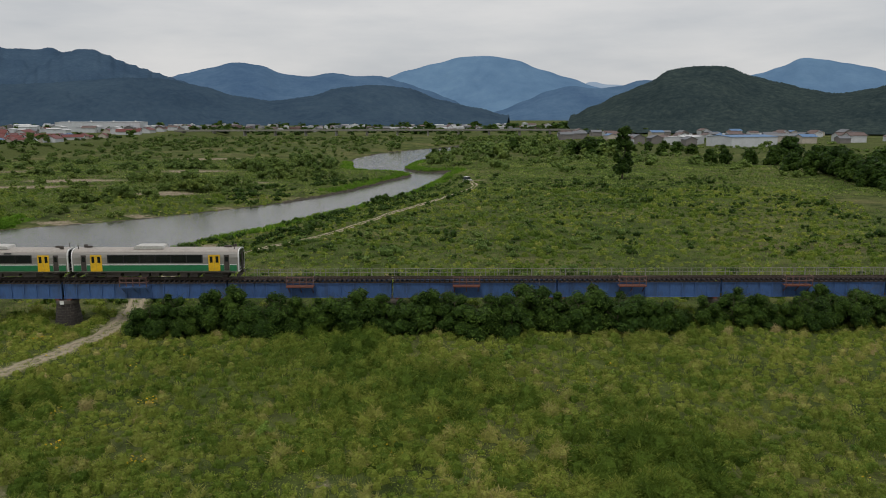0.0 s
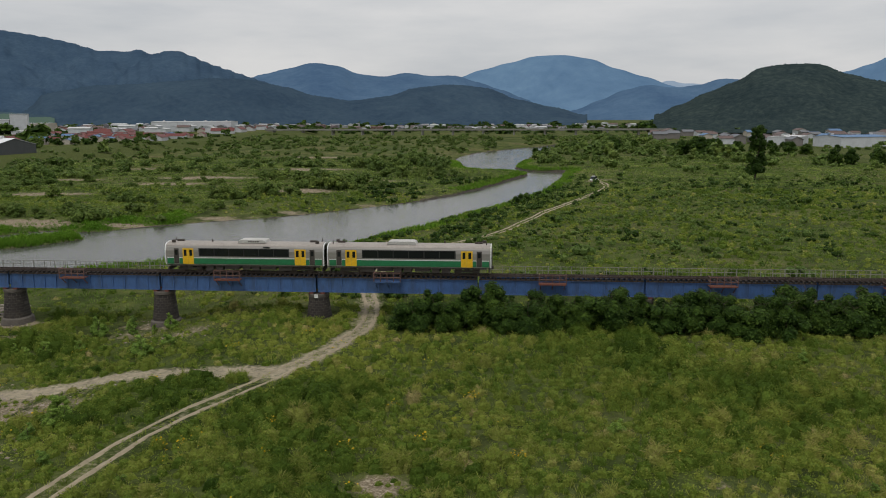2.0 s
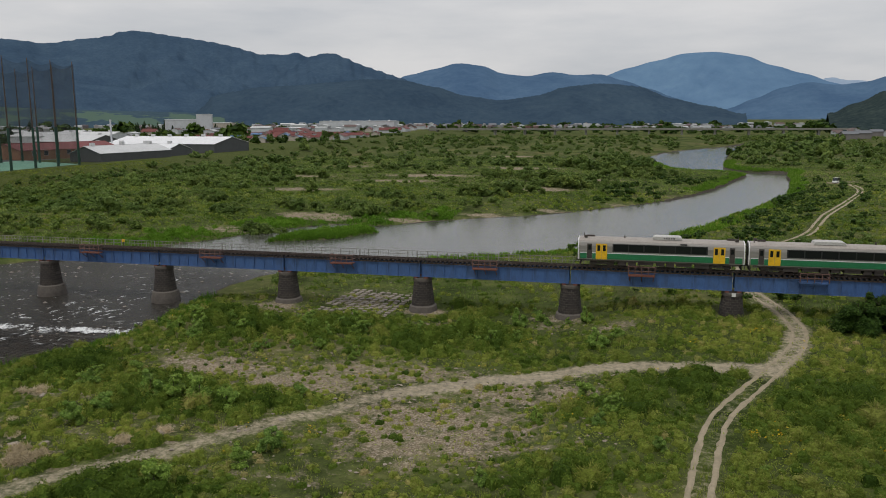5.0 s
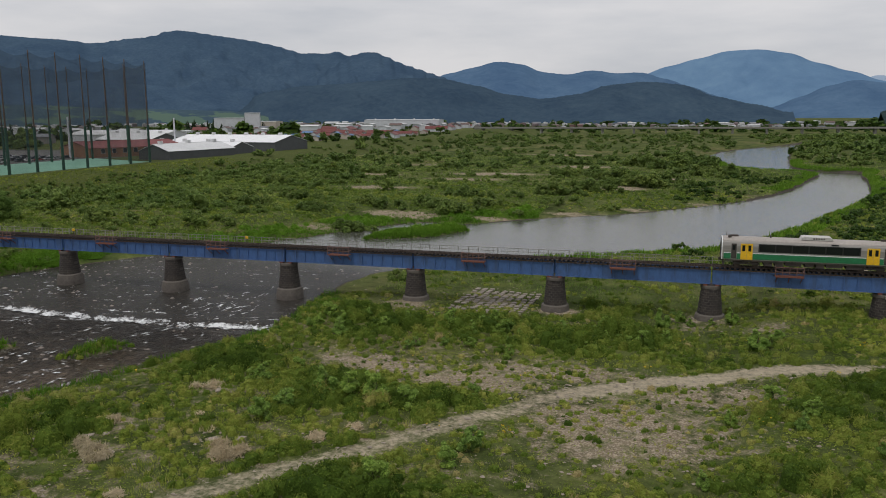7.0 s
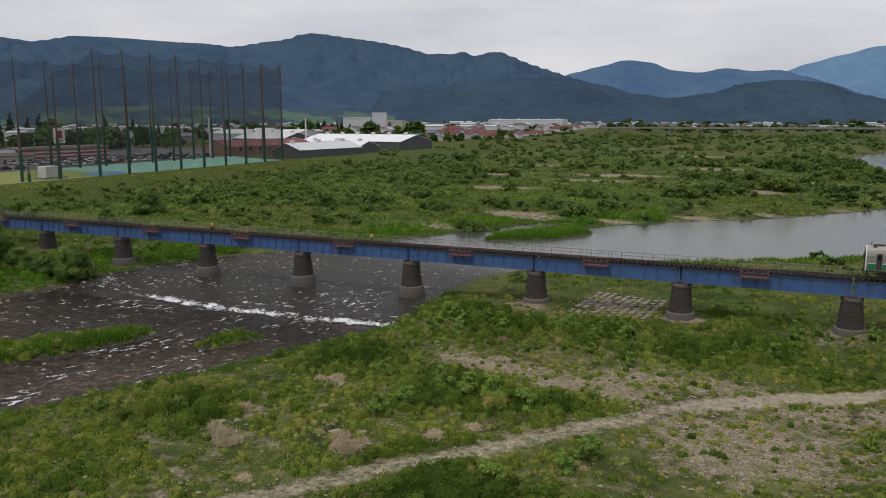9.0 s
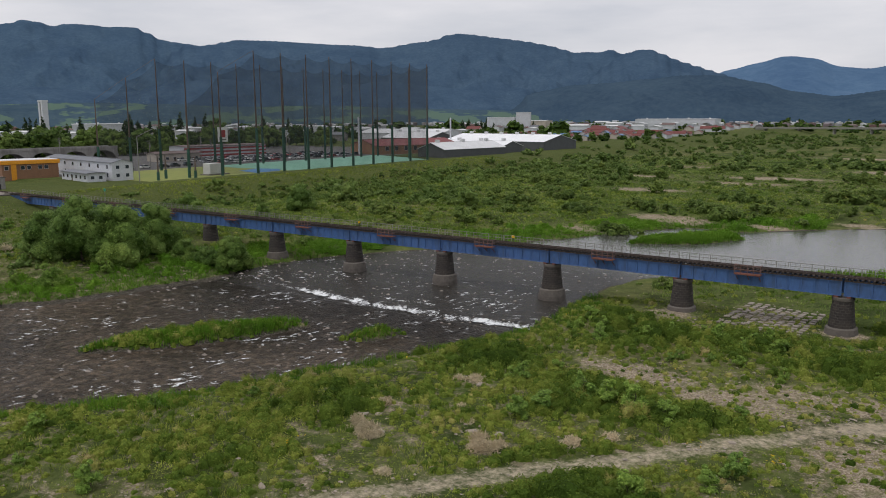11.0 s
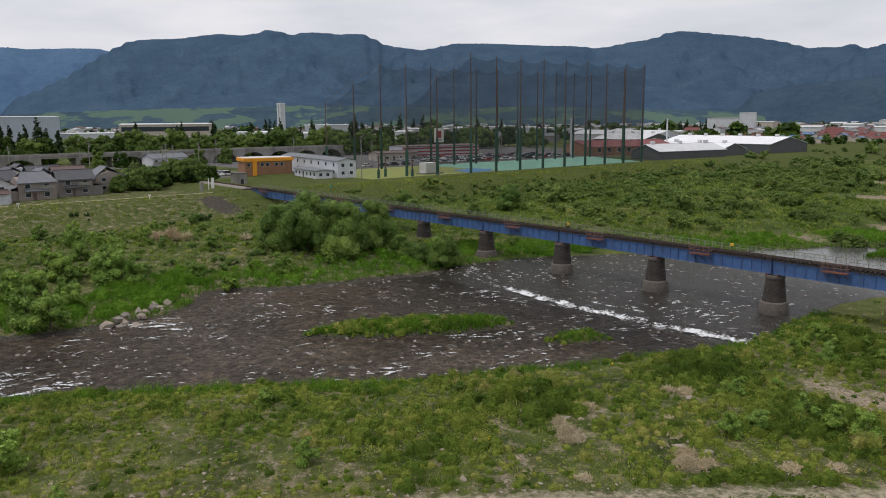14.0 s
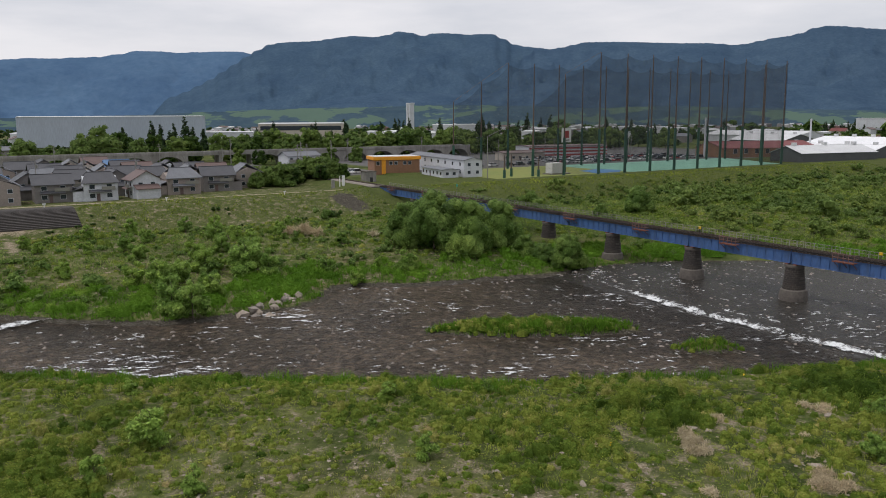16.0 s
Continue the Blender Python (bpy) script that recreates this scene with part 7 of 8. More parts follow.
M_TILE_DARK = worn("dark_roof_tiles", (0.070, 0.072, 0.080), (0.042, 0.044, 0.050), 0.6, grain=4, stain=0.4, bump=0.3)
M_TILE_BROWN = worn("brown_metal_roof", (0.13, 0.085, 0.075), (0.08, 0.06, 0.055), 0.6, grain=4, stain=0.4, bump=0.2)
M_TILE_RED = worn("red_metal_roof", (0.147, 0.032, 0.026), (0.093, 0.024, 0.022), 0.6, grain=3, stain=0.4, bump=0.1)
M_TILE_DKRED = worn("dark_red_metal_roof", (0.175, 0.032, 0.030), (0.12, 0.030, 0.028), 0.6, grain=3, stain=0.4, bump=0.1)
M_TILE_BLUE = worn("blue_metal_roof", (0.10, 0.20, 0.36), (0.08, 0.14, 0.25), 0.6, grain=3, stain=0.4, bump=0.1)
M_TILE_WHITE = worn("white_metal_roof", (0.80, 0.81, 0.82), (0.66, 0.67, 0.68), 0.5, grain=3, stain=0.2, bump=0.05)
M_TILE_PALE = worn("pale_metal_roof", (0.60, 0.61, 0.61), (0.44, 0.45, 0.45), 0.5, grain=3, stain=0.2, bump=0.05)
M_ORANGE = worn("orange_fascia", (0.78, 0.33, 0.012), (0.60, 0.25, 0.02), 0.6, grain=3, bump=0.0)
M_BRICK_BROWN = worn("brown_brick_facing", (0.28, 0.15, 0.085), (0.19, 0.10, 0.06), 0.85, grain=5, bump=0.2)
M_STRIPE_RED = worn("red_stripe_paint", (0.36, 0.05, 0.05), (0.26, 0.04, 0.04), 0.6, grain=3, bump=0.0)
M_WINDOW, _n, _l, _b = material("window_glass", 0.08)
_b.inputs["Base Color"].default_value = (0.035, 0.045, 0.055, 1)


def windows(thing, spots, wide, tall, axis):
    """Windows with frames on a wall: spots of (u, z, plane, out) along x (axis 'x') or y."""
    for u, z, plane, out in spots:
        a, b = sorted((plane - out * 0.06, plane + out * 0.05))
        c, d = sorted((plane - out * 0.06, plane + out * 0.03))
        if axis == "x":
            fr = part("window", boxes((u - wide / 2 - 0.08, u + wide / 2 + 0.08, c, d, z - 0.08, z + tall + 0.08)), M_WALL_WHITE, thing)
            part("pane", boxes((u - wide / 2, u + wide / 2, a, b, z, z + tall)), M_WINDOW, fr)
        else:
            fr = part("window", boxes((c, d, u - wide / 2 - 0.08, u + wide / 2 + 0.08, z - 0.08, z + tall + 0.08)), M_WALL_WHITE, thing)
            part("pane", boxes((a, b, u - wide / 2, u + wide / 2, z, z + tall)), M_WINDOW, fr)


def house(name, w, d, h, rise, wall, roof, label, category="house", group="", hip=0.0, rows=2, over=0.5, detail=True, base=-0.6):
    """A house with a pitched roof: w along x, d along y, the ridge along x."""
    t = empty(name)
    tagged(t, label, category, group)
    bm = prism([(-d / 2, base), (d / 2, base), (d / 2, h), (0, h + rise * (1 - hip)), (-d / 2, h)], -w / 2, w / 2, "x")
    part("wall", bm, wall, t)
    run, th = d / 2 + over, 0.16
    lift = rise / (d / 2)
    outline = [(-run, h - over * lift + 0.03), (0, h + rise + 0.03), (run, h - over * lift + 0.03), (run, h - over * lift + 0.03 + th), (0, h + rise + 0.03 + th), (-run, h - over * lift + 0.03 + th)]
    bm = prism(outline, -w / 2 - over, w / 2 + over, "x")
    if hip:
        for v in bm.verts:
            k = (v.co.z - (h - over * lift)) / max(0.1, rise + over * lift)
            v.co.x *= 1 - hip * min(1, max(0, k))
    part("roof", bm, roof, t)
    if rise > 0.6:
        part("ridge", boxes((-w / 2 * (1 - hip) - over * 0.8, w / 2 * (1 - hip) + over * 0.8, -0.16, 0.16, h + rise + 0.12, h + rise + 0.30), bevel=0.03), roof, t)
    if detail:
        spots = []
        for r in range(rows):
            z = 0.9 + r * (h - 0.3) / rows
            n = max(2, int(w / 3.2))
            for i in range(n):
                u = -w / 2 + w * (i + 0.5) / n
                spots.append((u, z, -d / 2, -1))
        windows(t, spots, 1.3, 1.1, "x")
        spots = []
        for r in range(rows):
            z = 0.9 + r * (h - 0.3) / rows
            for u in (-d * 0.22, d * 0.22):
                spots.append((u, z, w / 2, 1))
        windows(t, spots, 1.1, 1.0, "y")
        part("door", boxes((-w * 0.08 - 0.45, -w * 0.08 + 0.45, -d / 2 - 0.05, -d / 2 + 0.05, 0, 2.0)), M_TILE_BROWN, t)
    return t


def ground_z(x, y):
    return float(height(x, y))


def at(thing, x, y, rz=0, s=1.0):
    thing.matrix_basis = pose(x, y, ground_z(x, y), 0, 0, rz) @ Matrix.Diagonal((s, s, s, 1))
    return thing


# two-storey houses behind the levee
def villa(w, d, h, rise, wall, roof, wing, label, hip=0.0, rows=2):
    """A house with a lower wing under a roof of its own, a porch and a balcony rail."""
    t = house("house", w, d, h, rise, wall, roof, label, group="houses behind the levee", hip=hip, rows=rows, over=0.7)
    a = w / 2 * wing
    part("wing_wall", boxes((min(a, a + 2.6 * wing), max(a, a + 2.6 * wing), -d / 2 + 0.6, d / 2 - 1.2, -0.6, 2.7)), wall, t)
    bm = prism([(a - 0.1 * wing, 3.75), (a + 3.2 * wing, 2.65), (a + 3.2 * wing, 2.82), (a - 0.1 * wing, 3.92)], -d / 2 + 0.1, d / 2 - 0.7, "y")
    part("wing_roof", bm, roof, t)
    part("porch_roof", prism([(-d / 2 - 1.3, 2.45), (-d / 2 + 0.02, 2.95), (-d / 2 + 0.02, 3.1), (-d / 2 - 1.3, 2.58)], -w * 0.36, w * 0.30, "x"), roof, t)
    part("balcony_rail", boxes((w * 0.02, w * 0.42, -d / 2 - 0.95, -d / 2 - 0.88, 3.0, 3.9), (w * 0.02, w * 0.42, -d / 2 - 0.95, -d / 2, 2.95, 3.03)), M_PALE_STEEL, t)
    return t


kinds = [villa(9.0, 7.0, 5.0, 2.2, M_WALL_GREY, M_TILE_DARK, 1, "grey two-storey house with a dark tiled roof"),
         villa(10.0, 7.5, 5.2, 2.3, M_WALL_CREAM, M_TILE_DARK, -1, "cream two-storey house with a dark tiled roof", 0.3),
         villa(8.5, 7.5, 5.2, 2.2, M_WALL_WHITE, M_TILE_BROWN, 1, "white two-storey house with a brown metal roof"),
         villa(9.5, 8.0, 5.0, 2.4, M_WALL_TAUPE, M_TILE_GREY, -1, "taupe two-storey house with a hipped grey roof", 0.45),
         villa(9.0, 6.5, 3.0, 2.0, M_WALL_CREAM, M_TILE_RED, 1, "low cream house with a dull red metal roof", 0.0, 1),
         villa(8.0, 6.5, 4.8, 1.9, M_WALL_GREY, M_TILE_BLUE, -1, "grey house with a blue metal roof"),
         villa(8.5, 7.0, 5.1, 2.3, M_WALL_WHITE, M_TILE_DARK, -1, "white two-storey house with a dark hipped roof", 0.35)]
PLACES = [(-303, -3, 2, 3), (-305, 9, 92, 0), (-303, 20.5, 88, 6), (-305, 32, 5, 2), (-310, 43.5, 92, 3), (-314, 55, 88, 0), (-322, 66, 2, 3), (-306, -15, 90, 1), (-307, -28, 4, 0),
          (-317, -8, 92, 6), (-319, 4, 2, 0), (-318, 15, 90, 1), (-319, 26.5, 4, 0), (-322, 38, 92, 6), (-326, 49.5, 2, 3), (-331, 58, 90, 2), (-319, -21, 4, 3),
          (-331, -3, 2, 5), (-332, 9, 92, 3), (-332, 20.5, 2, 6), (-334, 32, 90, 0), (-338, 43.5, 4, 1), (-344, 54, 92, 0), (-333, -16, 92, 0),
          (-346, -6, 90, 0), (-347, 5, 2, 4), (-347, 16.5, 92, 0), (-349, 28, 4, 3), (-353, 39, 92, 2), (-358, 50, 2, 6), (-348, -20, 2, 2),
          (-363, -1, 2, 3), (-364, 12, 92, 0), (-366, 25, 2, 1), (-370, 38, 90, 0), (-365, -14, 4, 6), (-384, 6, 92, 0), (-386, 22, 2, 3), (-388, 38, 90, 5), (-400, 14, 4, 0), (-402, 32, 92, 2)]
used_kinds = set()
for x, y, rz, k in PLACES:
    if k in used_kinds:
        c = copy_thing(kinds[k], pose(x, y, ground_z(x, y), 0, 0, rz))
    else:
        at(kinds[k], x, y, rz)
        used_kinds.add(k)

# the white office with the orange-fronted shop beside the track
office = house("office_building", 59, 7, 5.9, 0.9, M_WALL_WHITE, M_TILE_GREY, "long white two-storey office with a low grey roof", "building", detail=False, over=0.35)
windows(office, [(-26 + 7.4 * i, z, -3.5, -1) for i in range(8) for z in (1.2, 3.9)], 1.3, 1.2, "x")
windows(office, [(u, z, 29.5, 1) for u in (-1.6, 1.6) for z in (1.2, 3.9)], 1.1, 1.1, "y")
at(office, -338, 149.6, -9.6)
annex = house("annex", 22, 6, 2.7, 0.3, M_WALL_WHITE, M_TILE_GREY, "low white annex with a flat grey roof", "building", rows=1)
at(annex, -322, 138.5, -9.6)
orange = empty("shop_building")
tagged(orange, "brown brick shop with a bright orange fascia", "building")
part("wall", boxes((-9, 9, -5.5, 5.5, -0.5, 5.0)), M_BRICK_BROWN, orange)
part("fascia", boxes((-9.5, 9.5, -6.0, 6.0, 5.0, 6.3), bevel=0.12), M_ORANGE, orange, "bright orange fascia band")
part("roof", boxes((-9.1, 9.1, -5.6, 5.6, 6.3, 6.45)), M_TILE_PALE, orange)
part("pillar", boxes((-6.2, -4.6, -5.75, -5.4, -0.3, 5.0)), M_ORANGE, orange, "orange pillar")
windows(orange, [(-7.6, 3.2, -5.5, -1), (-2.5, 3.2, -5.5, -1), (-0.5, 3.2, -5.5, -1), (3, 3.2, -5.5, -1), (5, 3.2, -5.5, -1)], 1.2, 1.2, "x")
at(orange, -350, 134, 78)
flats = house("apartment_block", 16, 8.5, 5.4, 1.7, M_WALL_WHITE, M_TILE_GREY, "white two-storey apartment block with a grey roof", "building", over=0.6)
part("balcony_rail", boxes((-8, 8, -5.4, -5.3, 3.0, 4.0)), M_PALE_STEEL, flats)
part("balcony_floor", boxes((-8, 8, -5.4, -4.24, 2.85, 2.99)), M_CONCRETE, flats)
at(flats, -408, 117, 100)
pump = empty("concrete_hut")
tagged(pump, "stained concrete hut beside the track's end", "hut")
part("wall", boxes((-3, 3, -2.5, 2.5, -0.4, 4.6), bevel=0.05), M_CONCRETE, pump)
part("roof", boxes((-3.3, 3.3, -2.8, 2.8, 4.6, 4.9), bevel=0.05), M_FOOT, pump)
part("door", boxes((2.96, 3.05, -0.7, 0.7, -0.2, 2.1)), M_PLAIN_DARK, pump)
at(pump, -318, 108, 0, 0.75)

# road on concrete arches behind the houses
viaduct = empty("road_viaduct", -441, 0, 3.4)
tagged(viaduct, "weathered concrete road viaduct on arches", "viaduct")
ARCH = 15.0
out = [(-12 * ARCH, -0.5)]
for k in range(-12, 15):
    y0 = k * ARCH
    if k in (5, 6):
        out += [(y0 + 0.6, -0.5), (y0 + 0.6, 5.3), (y0 + ARCH - 0.6, 5.3), (y0 + ARCH - 0.6, -0.5)]
    else:
        out.append((y0 + 1.2, -0.5))
        for s in range(0, 13):
            a = math.pi * s / 12
            out.append((y0 + ARCH / 2 - math.cos(a) * (ARCH / 2 - 1.2), 1.0 + 4.1 * math.sin(a)))
        out.append((y0 + ARCH - 1.2, -0.5))
out += [(15 * ARCH, -0.5), (15 * ARCH, 6.0), (-12 * ARCH, 6.0)]
bm = prism(out, -4.0, 4.0, "x")
part("arch_wall", bm, M_CONCRETE, viaduct, "row of concrete arches")
part("parapet", boxes((3.7, 4.2, -12 * ARCH, 15 * ARCH, 6.0, 7.1), bevel=0.03), M_CONCRETE, viaduct)
part("parapet", boxes((-4.2, -3.7, -12 * ARCH, 15 * ARCH, 6.0, 7.1), bevel=0.03), M_CONCRETE, viaduct)

# works halls and factories
def hall(name, w, d, h, rise, wall, roof, label, x, y, rz, vents=0):
    o = house(name, w, d, h, rise, wall, roof, label, "building", detail=False, over=0.4)
    for i in range(vents):
        part("roof_vent", boxes((-w * 0.4 + w * 0.8 * i / max(1, vents - 1) - 0.9, -w * 0.4 + w * 0.8 * i / max(1, vents - 1) + 0.9, -0.9, 0.9, h + rise + 0.1, h + rise + 1.5), bevel=0.1), M_TILE_PALE, o)
    return at(o, x, y, rz)


hall("warehouse", 45, 19, 4.0, 3.1, M_WALL_DARK, M_TILE_PALE, "dark grey warehouse with a pale metal roof", -302.5, 335, 80, 3)
hall("warehouse", 75, 34, 5.2, 3.6, M_WALL_DARK, M_TILE_WHITE, "wide dark warehouse with a white metal roof", -326, 421, -6, 6)
hall("warehouse", 60, 19, 3.6, 2.8, M_WALL_DARK, M_TILE_WHITE, "low dark warehouse with a white metal roof", -325, 376, -6, 4)
hall("warehouse", 46, 30, 5.0, 4.0, M_WALL_DARK, M_TILE_PALE, "dark warehouse with a white metal roof", -420, 452, -6, 3)
hall("warehouse", 80, 40, 6.0, 3.0, M_WALL_WHITE, M_TILE_PALE, "long white works hall with a pale roof", -500, 545, 10, 5)
red = hall("red_roofed_hall", 54, 28, 4.6, 3.0, M_BRICK_BROWN, M_TILE_DKRED, "brown brick hall with a broad red roof", -352, 350, 70)
windows(red, [(-20 + 6 * i, 2, -14, -1) for i in range(6)], 2.0, 2.2, "x")
shop = house("striped_shop", 46, 16, 6.0, 0.5, M_WALL_WHITE, M_TILE_BROWN, "white shop with broad red stripes beside a car park", "building", detail=False)
for i in range(3):
    part("stripe", boxes((-22.9, 23.03, -8.04, -7.9, 1.2 + 1.7 * i, 2.0 + 1.7 * i), (22.95, 23.03, -8.04, 8, 1.2 + 1.7 * i, 2.0 + 1.7 * i)), M_STRIPE_RED, shop, "red stripe")
at(shop, -405, 262, 80)
at(house("diner", 22, 10, 3.6, 0.8, M_WALL_CREAM, M_TILE_BROWN, "low cream diner with a brown roof", "building", rows=1), -396, 228, 80)
hall("factory", 138, 60, 22.5, 0.6, M_WALL_BLUE, M_TILE_PALE, "huge pale windowless factory hall", -780, 97, 83)
works = hall("factory", 78, 40, 16.5, 0.8, M_WALL_CREAM, M_TILE_PALE, "cream factory block with a long window band", -800, 268, 65)
part("window_band", boxes((-37, 37, -20.06, -19.9, 10.5, 14.5)), M_WINDOW, works, "long window band")
hall("factory", 40, 30, 10, 0.6, M_WALL_WHITE, M_TILE_PALE, "white factory block with roof plant", -770, 190, 70, 5)
hall("factory", 60, 26, 12, 0.6, M_WALL_WHITE, M_TILE_PALE, "white works block in the town", -1000, 560, 60, 3)
hall("tower_block", 38, 20, 17, 0.3, M_WALL_WHITE, M_TILE_PALE, "grey-white office block above the trees", -645, 935, 25)
hall("tower_block", 19, 17, 23.5, 0.3, M_WALL_WHITE, M_TILE_PALE, "taller pale office block above the trees", -617, 945, 25)
hall("factory", 110, 50, 13, 0.5, M_WALL_WHITE, M_TILE_PALE, "long white works hall in the town", -470, 1130, 8, 4)
hall("factory", 60, 30, 12, 0.5, M_WALL_CREAM, M_TILE_PALE, "cream building in the town", -640, 1000, 10)
hall("factory", 44, 30, 7.5, 1.2, M_WALL_WHITE, M_TILE_BLUE, "white factory with a blue roof beyond the fields", 238, 640, 20, 2)
hall("factory", 50, 22, 6.5, 0.6, M_WALL_WHITE, M_TILE_PALE, "white factory beyond the fields", 208, 690, 60, 3)
hall("factory", 34, 20, 6, 1.6, M_WALL_CREAM, M_TILE_GREY, "cream works hall beyond the fields", 300, 720, 20, 0)
hall("white_block", 16, 14, 14, 0.3, M_WALL_WHITE, M_TILE_PALE, "small white tower block far up the valley", 265, 1420, 10)

stack = empty("chimney", -985, 484, 3.0)
tagged(stack, "tall white twin-shafted chimney above the trees", "chimney")
part("shaft", boxes((-4.6, -1.2, -3.4, 3.4, -1, 39), (1.2, 4.6, -3.4, 3.4, -1, 39), bevel=0.4), M_WALL_WHITE, stack, "twin white shafts")
part("core", boxes((-1.25, 1.25, -2.6, 2.6, -1, 38.6)), M_CONCRETE, stack)
part("head", boxes((-5.0, 5.0, -3.8, 3.8, 39, 41), bevel=0.3), M_WALL_WHITE, stack)
for x, y, h in ((-345, 385, 20), (-360, 320, 21)):
    s = empty("vent_stack", x, y, 3.0)
    tagged(s, "slim white vent stack beside the works", "stack", "vent stacks")
    part("pipe", rod(bmesh.new(), (0, 0, -0.5), (0, 0, h), 0.55, 0.45, 12), M_WALL_WHITE, s)

# sign on a pole
sign = empty("road_sign", -303, 181.5, FIELD_Z - 0.2)
tagged(sign, "white roadside sign board with a red emblem on a post", "sign")
part("post", rod(bmesh.new(), (0, 0, -0.3), (0, 0, 17), 0.25, 0.2, 8), M_POLE_GREEN, sign)
part("board", boxes((0.26, 0.46, -2.2, 2.2, 11.8, 17.0), bevel=0.03), M_WHITE, sign, "white board")
part("emblem", boxes((0.465, 0.475, -1.1, 1.1, 13.4, 16.0)), M_STRIPE_RED, sign, "red emblem")
part("bar", boxes((0.465, 0.475, -1.4, 1.4, 12.4, 12.8)), M_WALL_GREY, sign)
hut = empty("white_hut", -303, 176.5, FIELD_Z)
tagged(hut, "white shed on a low plinth at the range's edge", "hut")
part("wall", boxes((-2, 2, -2.6, 2.6, 0.5, 4.2), bevel=0.04), M_WHITE, hut)
part("plinth", boxes((-2.4, 2.4, -3.6, 5.6, -0.3, 0.5), bevel=0.03), M_PALE_STEEL, hut)

# far highway on piers across the valley
hw = empty("highway_bridge", 0, 1010, 0)
tagged(hw, "long low highway bridge far across the valley", "bridge")
part("deck", boxes((-330, 175, -6, 6, 6.0, 7.4)), M_CONCRETE, hw)
part("parapet", boxes((-330, 175, -6.3, -6.0, 6.6, 8.3)), M_PALE_STEEL, hw)
p0 = part("pier", boxes((-1.2, 1.2, -4, 4, -1, 6.0)), M_CONCRETE, hw)
p0.location.x = -320
for i in range(1, 14):
    share("pier", p0, hw, -320 + 38 * i)

# ---- town roofs farther off ----
far_kinds = [house("town_house", 14, 9, 3.2, 2.6, M_WALL_CREAM, M_TILE_RED, "cream house with a red metal roof in the town", group="town houses", detail=False),
             house("town_house", 26, 11, 3.4, 2.8, M_WALL_WHITE, M_TILE_RED, "long white house with a red metal roof", group="town houses", detail=False),
             house("town_house", 12, 9, 5.0, 2.0, M_WALL_GREY, M_TILE_GREY, "grey house with a grey roof in the town", group="town houses", detail=False),
             house("town_house", 18, 11, 6.5, 1.0, M_WALL_WHITE, M_TILE_PALE, "white building with a pale flat roof", group="town houses", detail=False),
             house("town_house", 12, 9, 4.8, 1.6, M_WALL_CREAM, M_TILE_BLUE, "cream house with a blue metal roof", group="town houses", detail=False),
             house("town_house", 13, 9, 5.0, 1.9, M_WALL_WHITE, M_TILE_BROWN, "white house with a brown roof in the town", group="town houses", detail=False)]
rng_h = random.Random(31)
count = 0
zones = [(-480, -312, 570, 800, 66, (0, 0, 1, 1, 2, 4, 0)), (-640, -330, 820, 1250, 50, (0, 1, 2, 3, 5, 3)), (-1100, -480, 300, 760, 46, (2, 3, 5, 2, 3)), (-1500, -500, -300, 60, 40, (2, 3, 5, 2)),
         (120, 460, 650, 1000, 64, (2, 5, 2, 5, 4)), (-200, 420, 1250, 1900, 26, (3, 5, 2)), (-1700, -800, 300, 900, 30, (3, 2, 5))]
for x0, x1, y0, y1, n, pick in zones:
    for _ in range(n):
        x, y = rng_h.uniform(x0, x1), rng_h.uniform(y0, y1)
        if -860 < x < -700 and -10 < y < 320:
            continue
        k = rng_h.choice(pick)
        s = rng_h.uniform(0.6, 0.95) if y0 == 570 else rng_h.uniform(0.8, 1.25)
        m = pose(x, y, ground_z(x, y), 0, 0, rng_h.choice((8, 98, 12, 95, 100))) @ Matrix.Diagonal((s, s, s, 1))
        if far_kinds[k] is not None and far_kinds[k].location.length == 0:
            far_kinds[k].matrix_basis = m
        else:
            copy_thing(far_kinds[k], Matrix()).matrix_basis = m

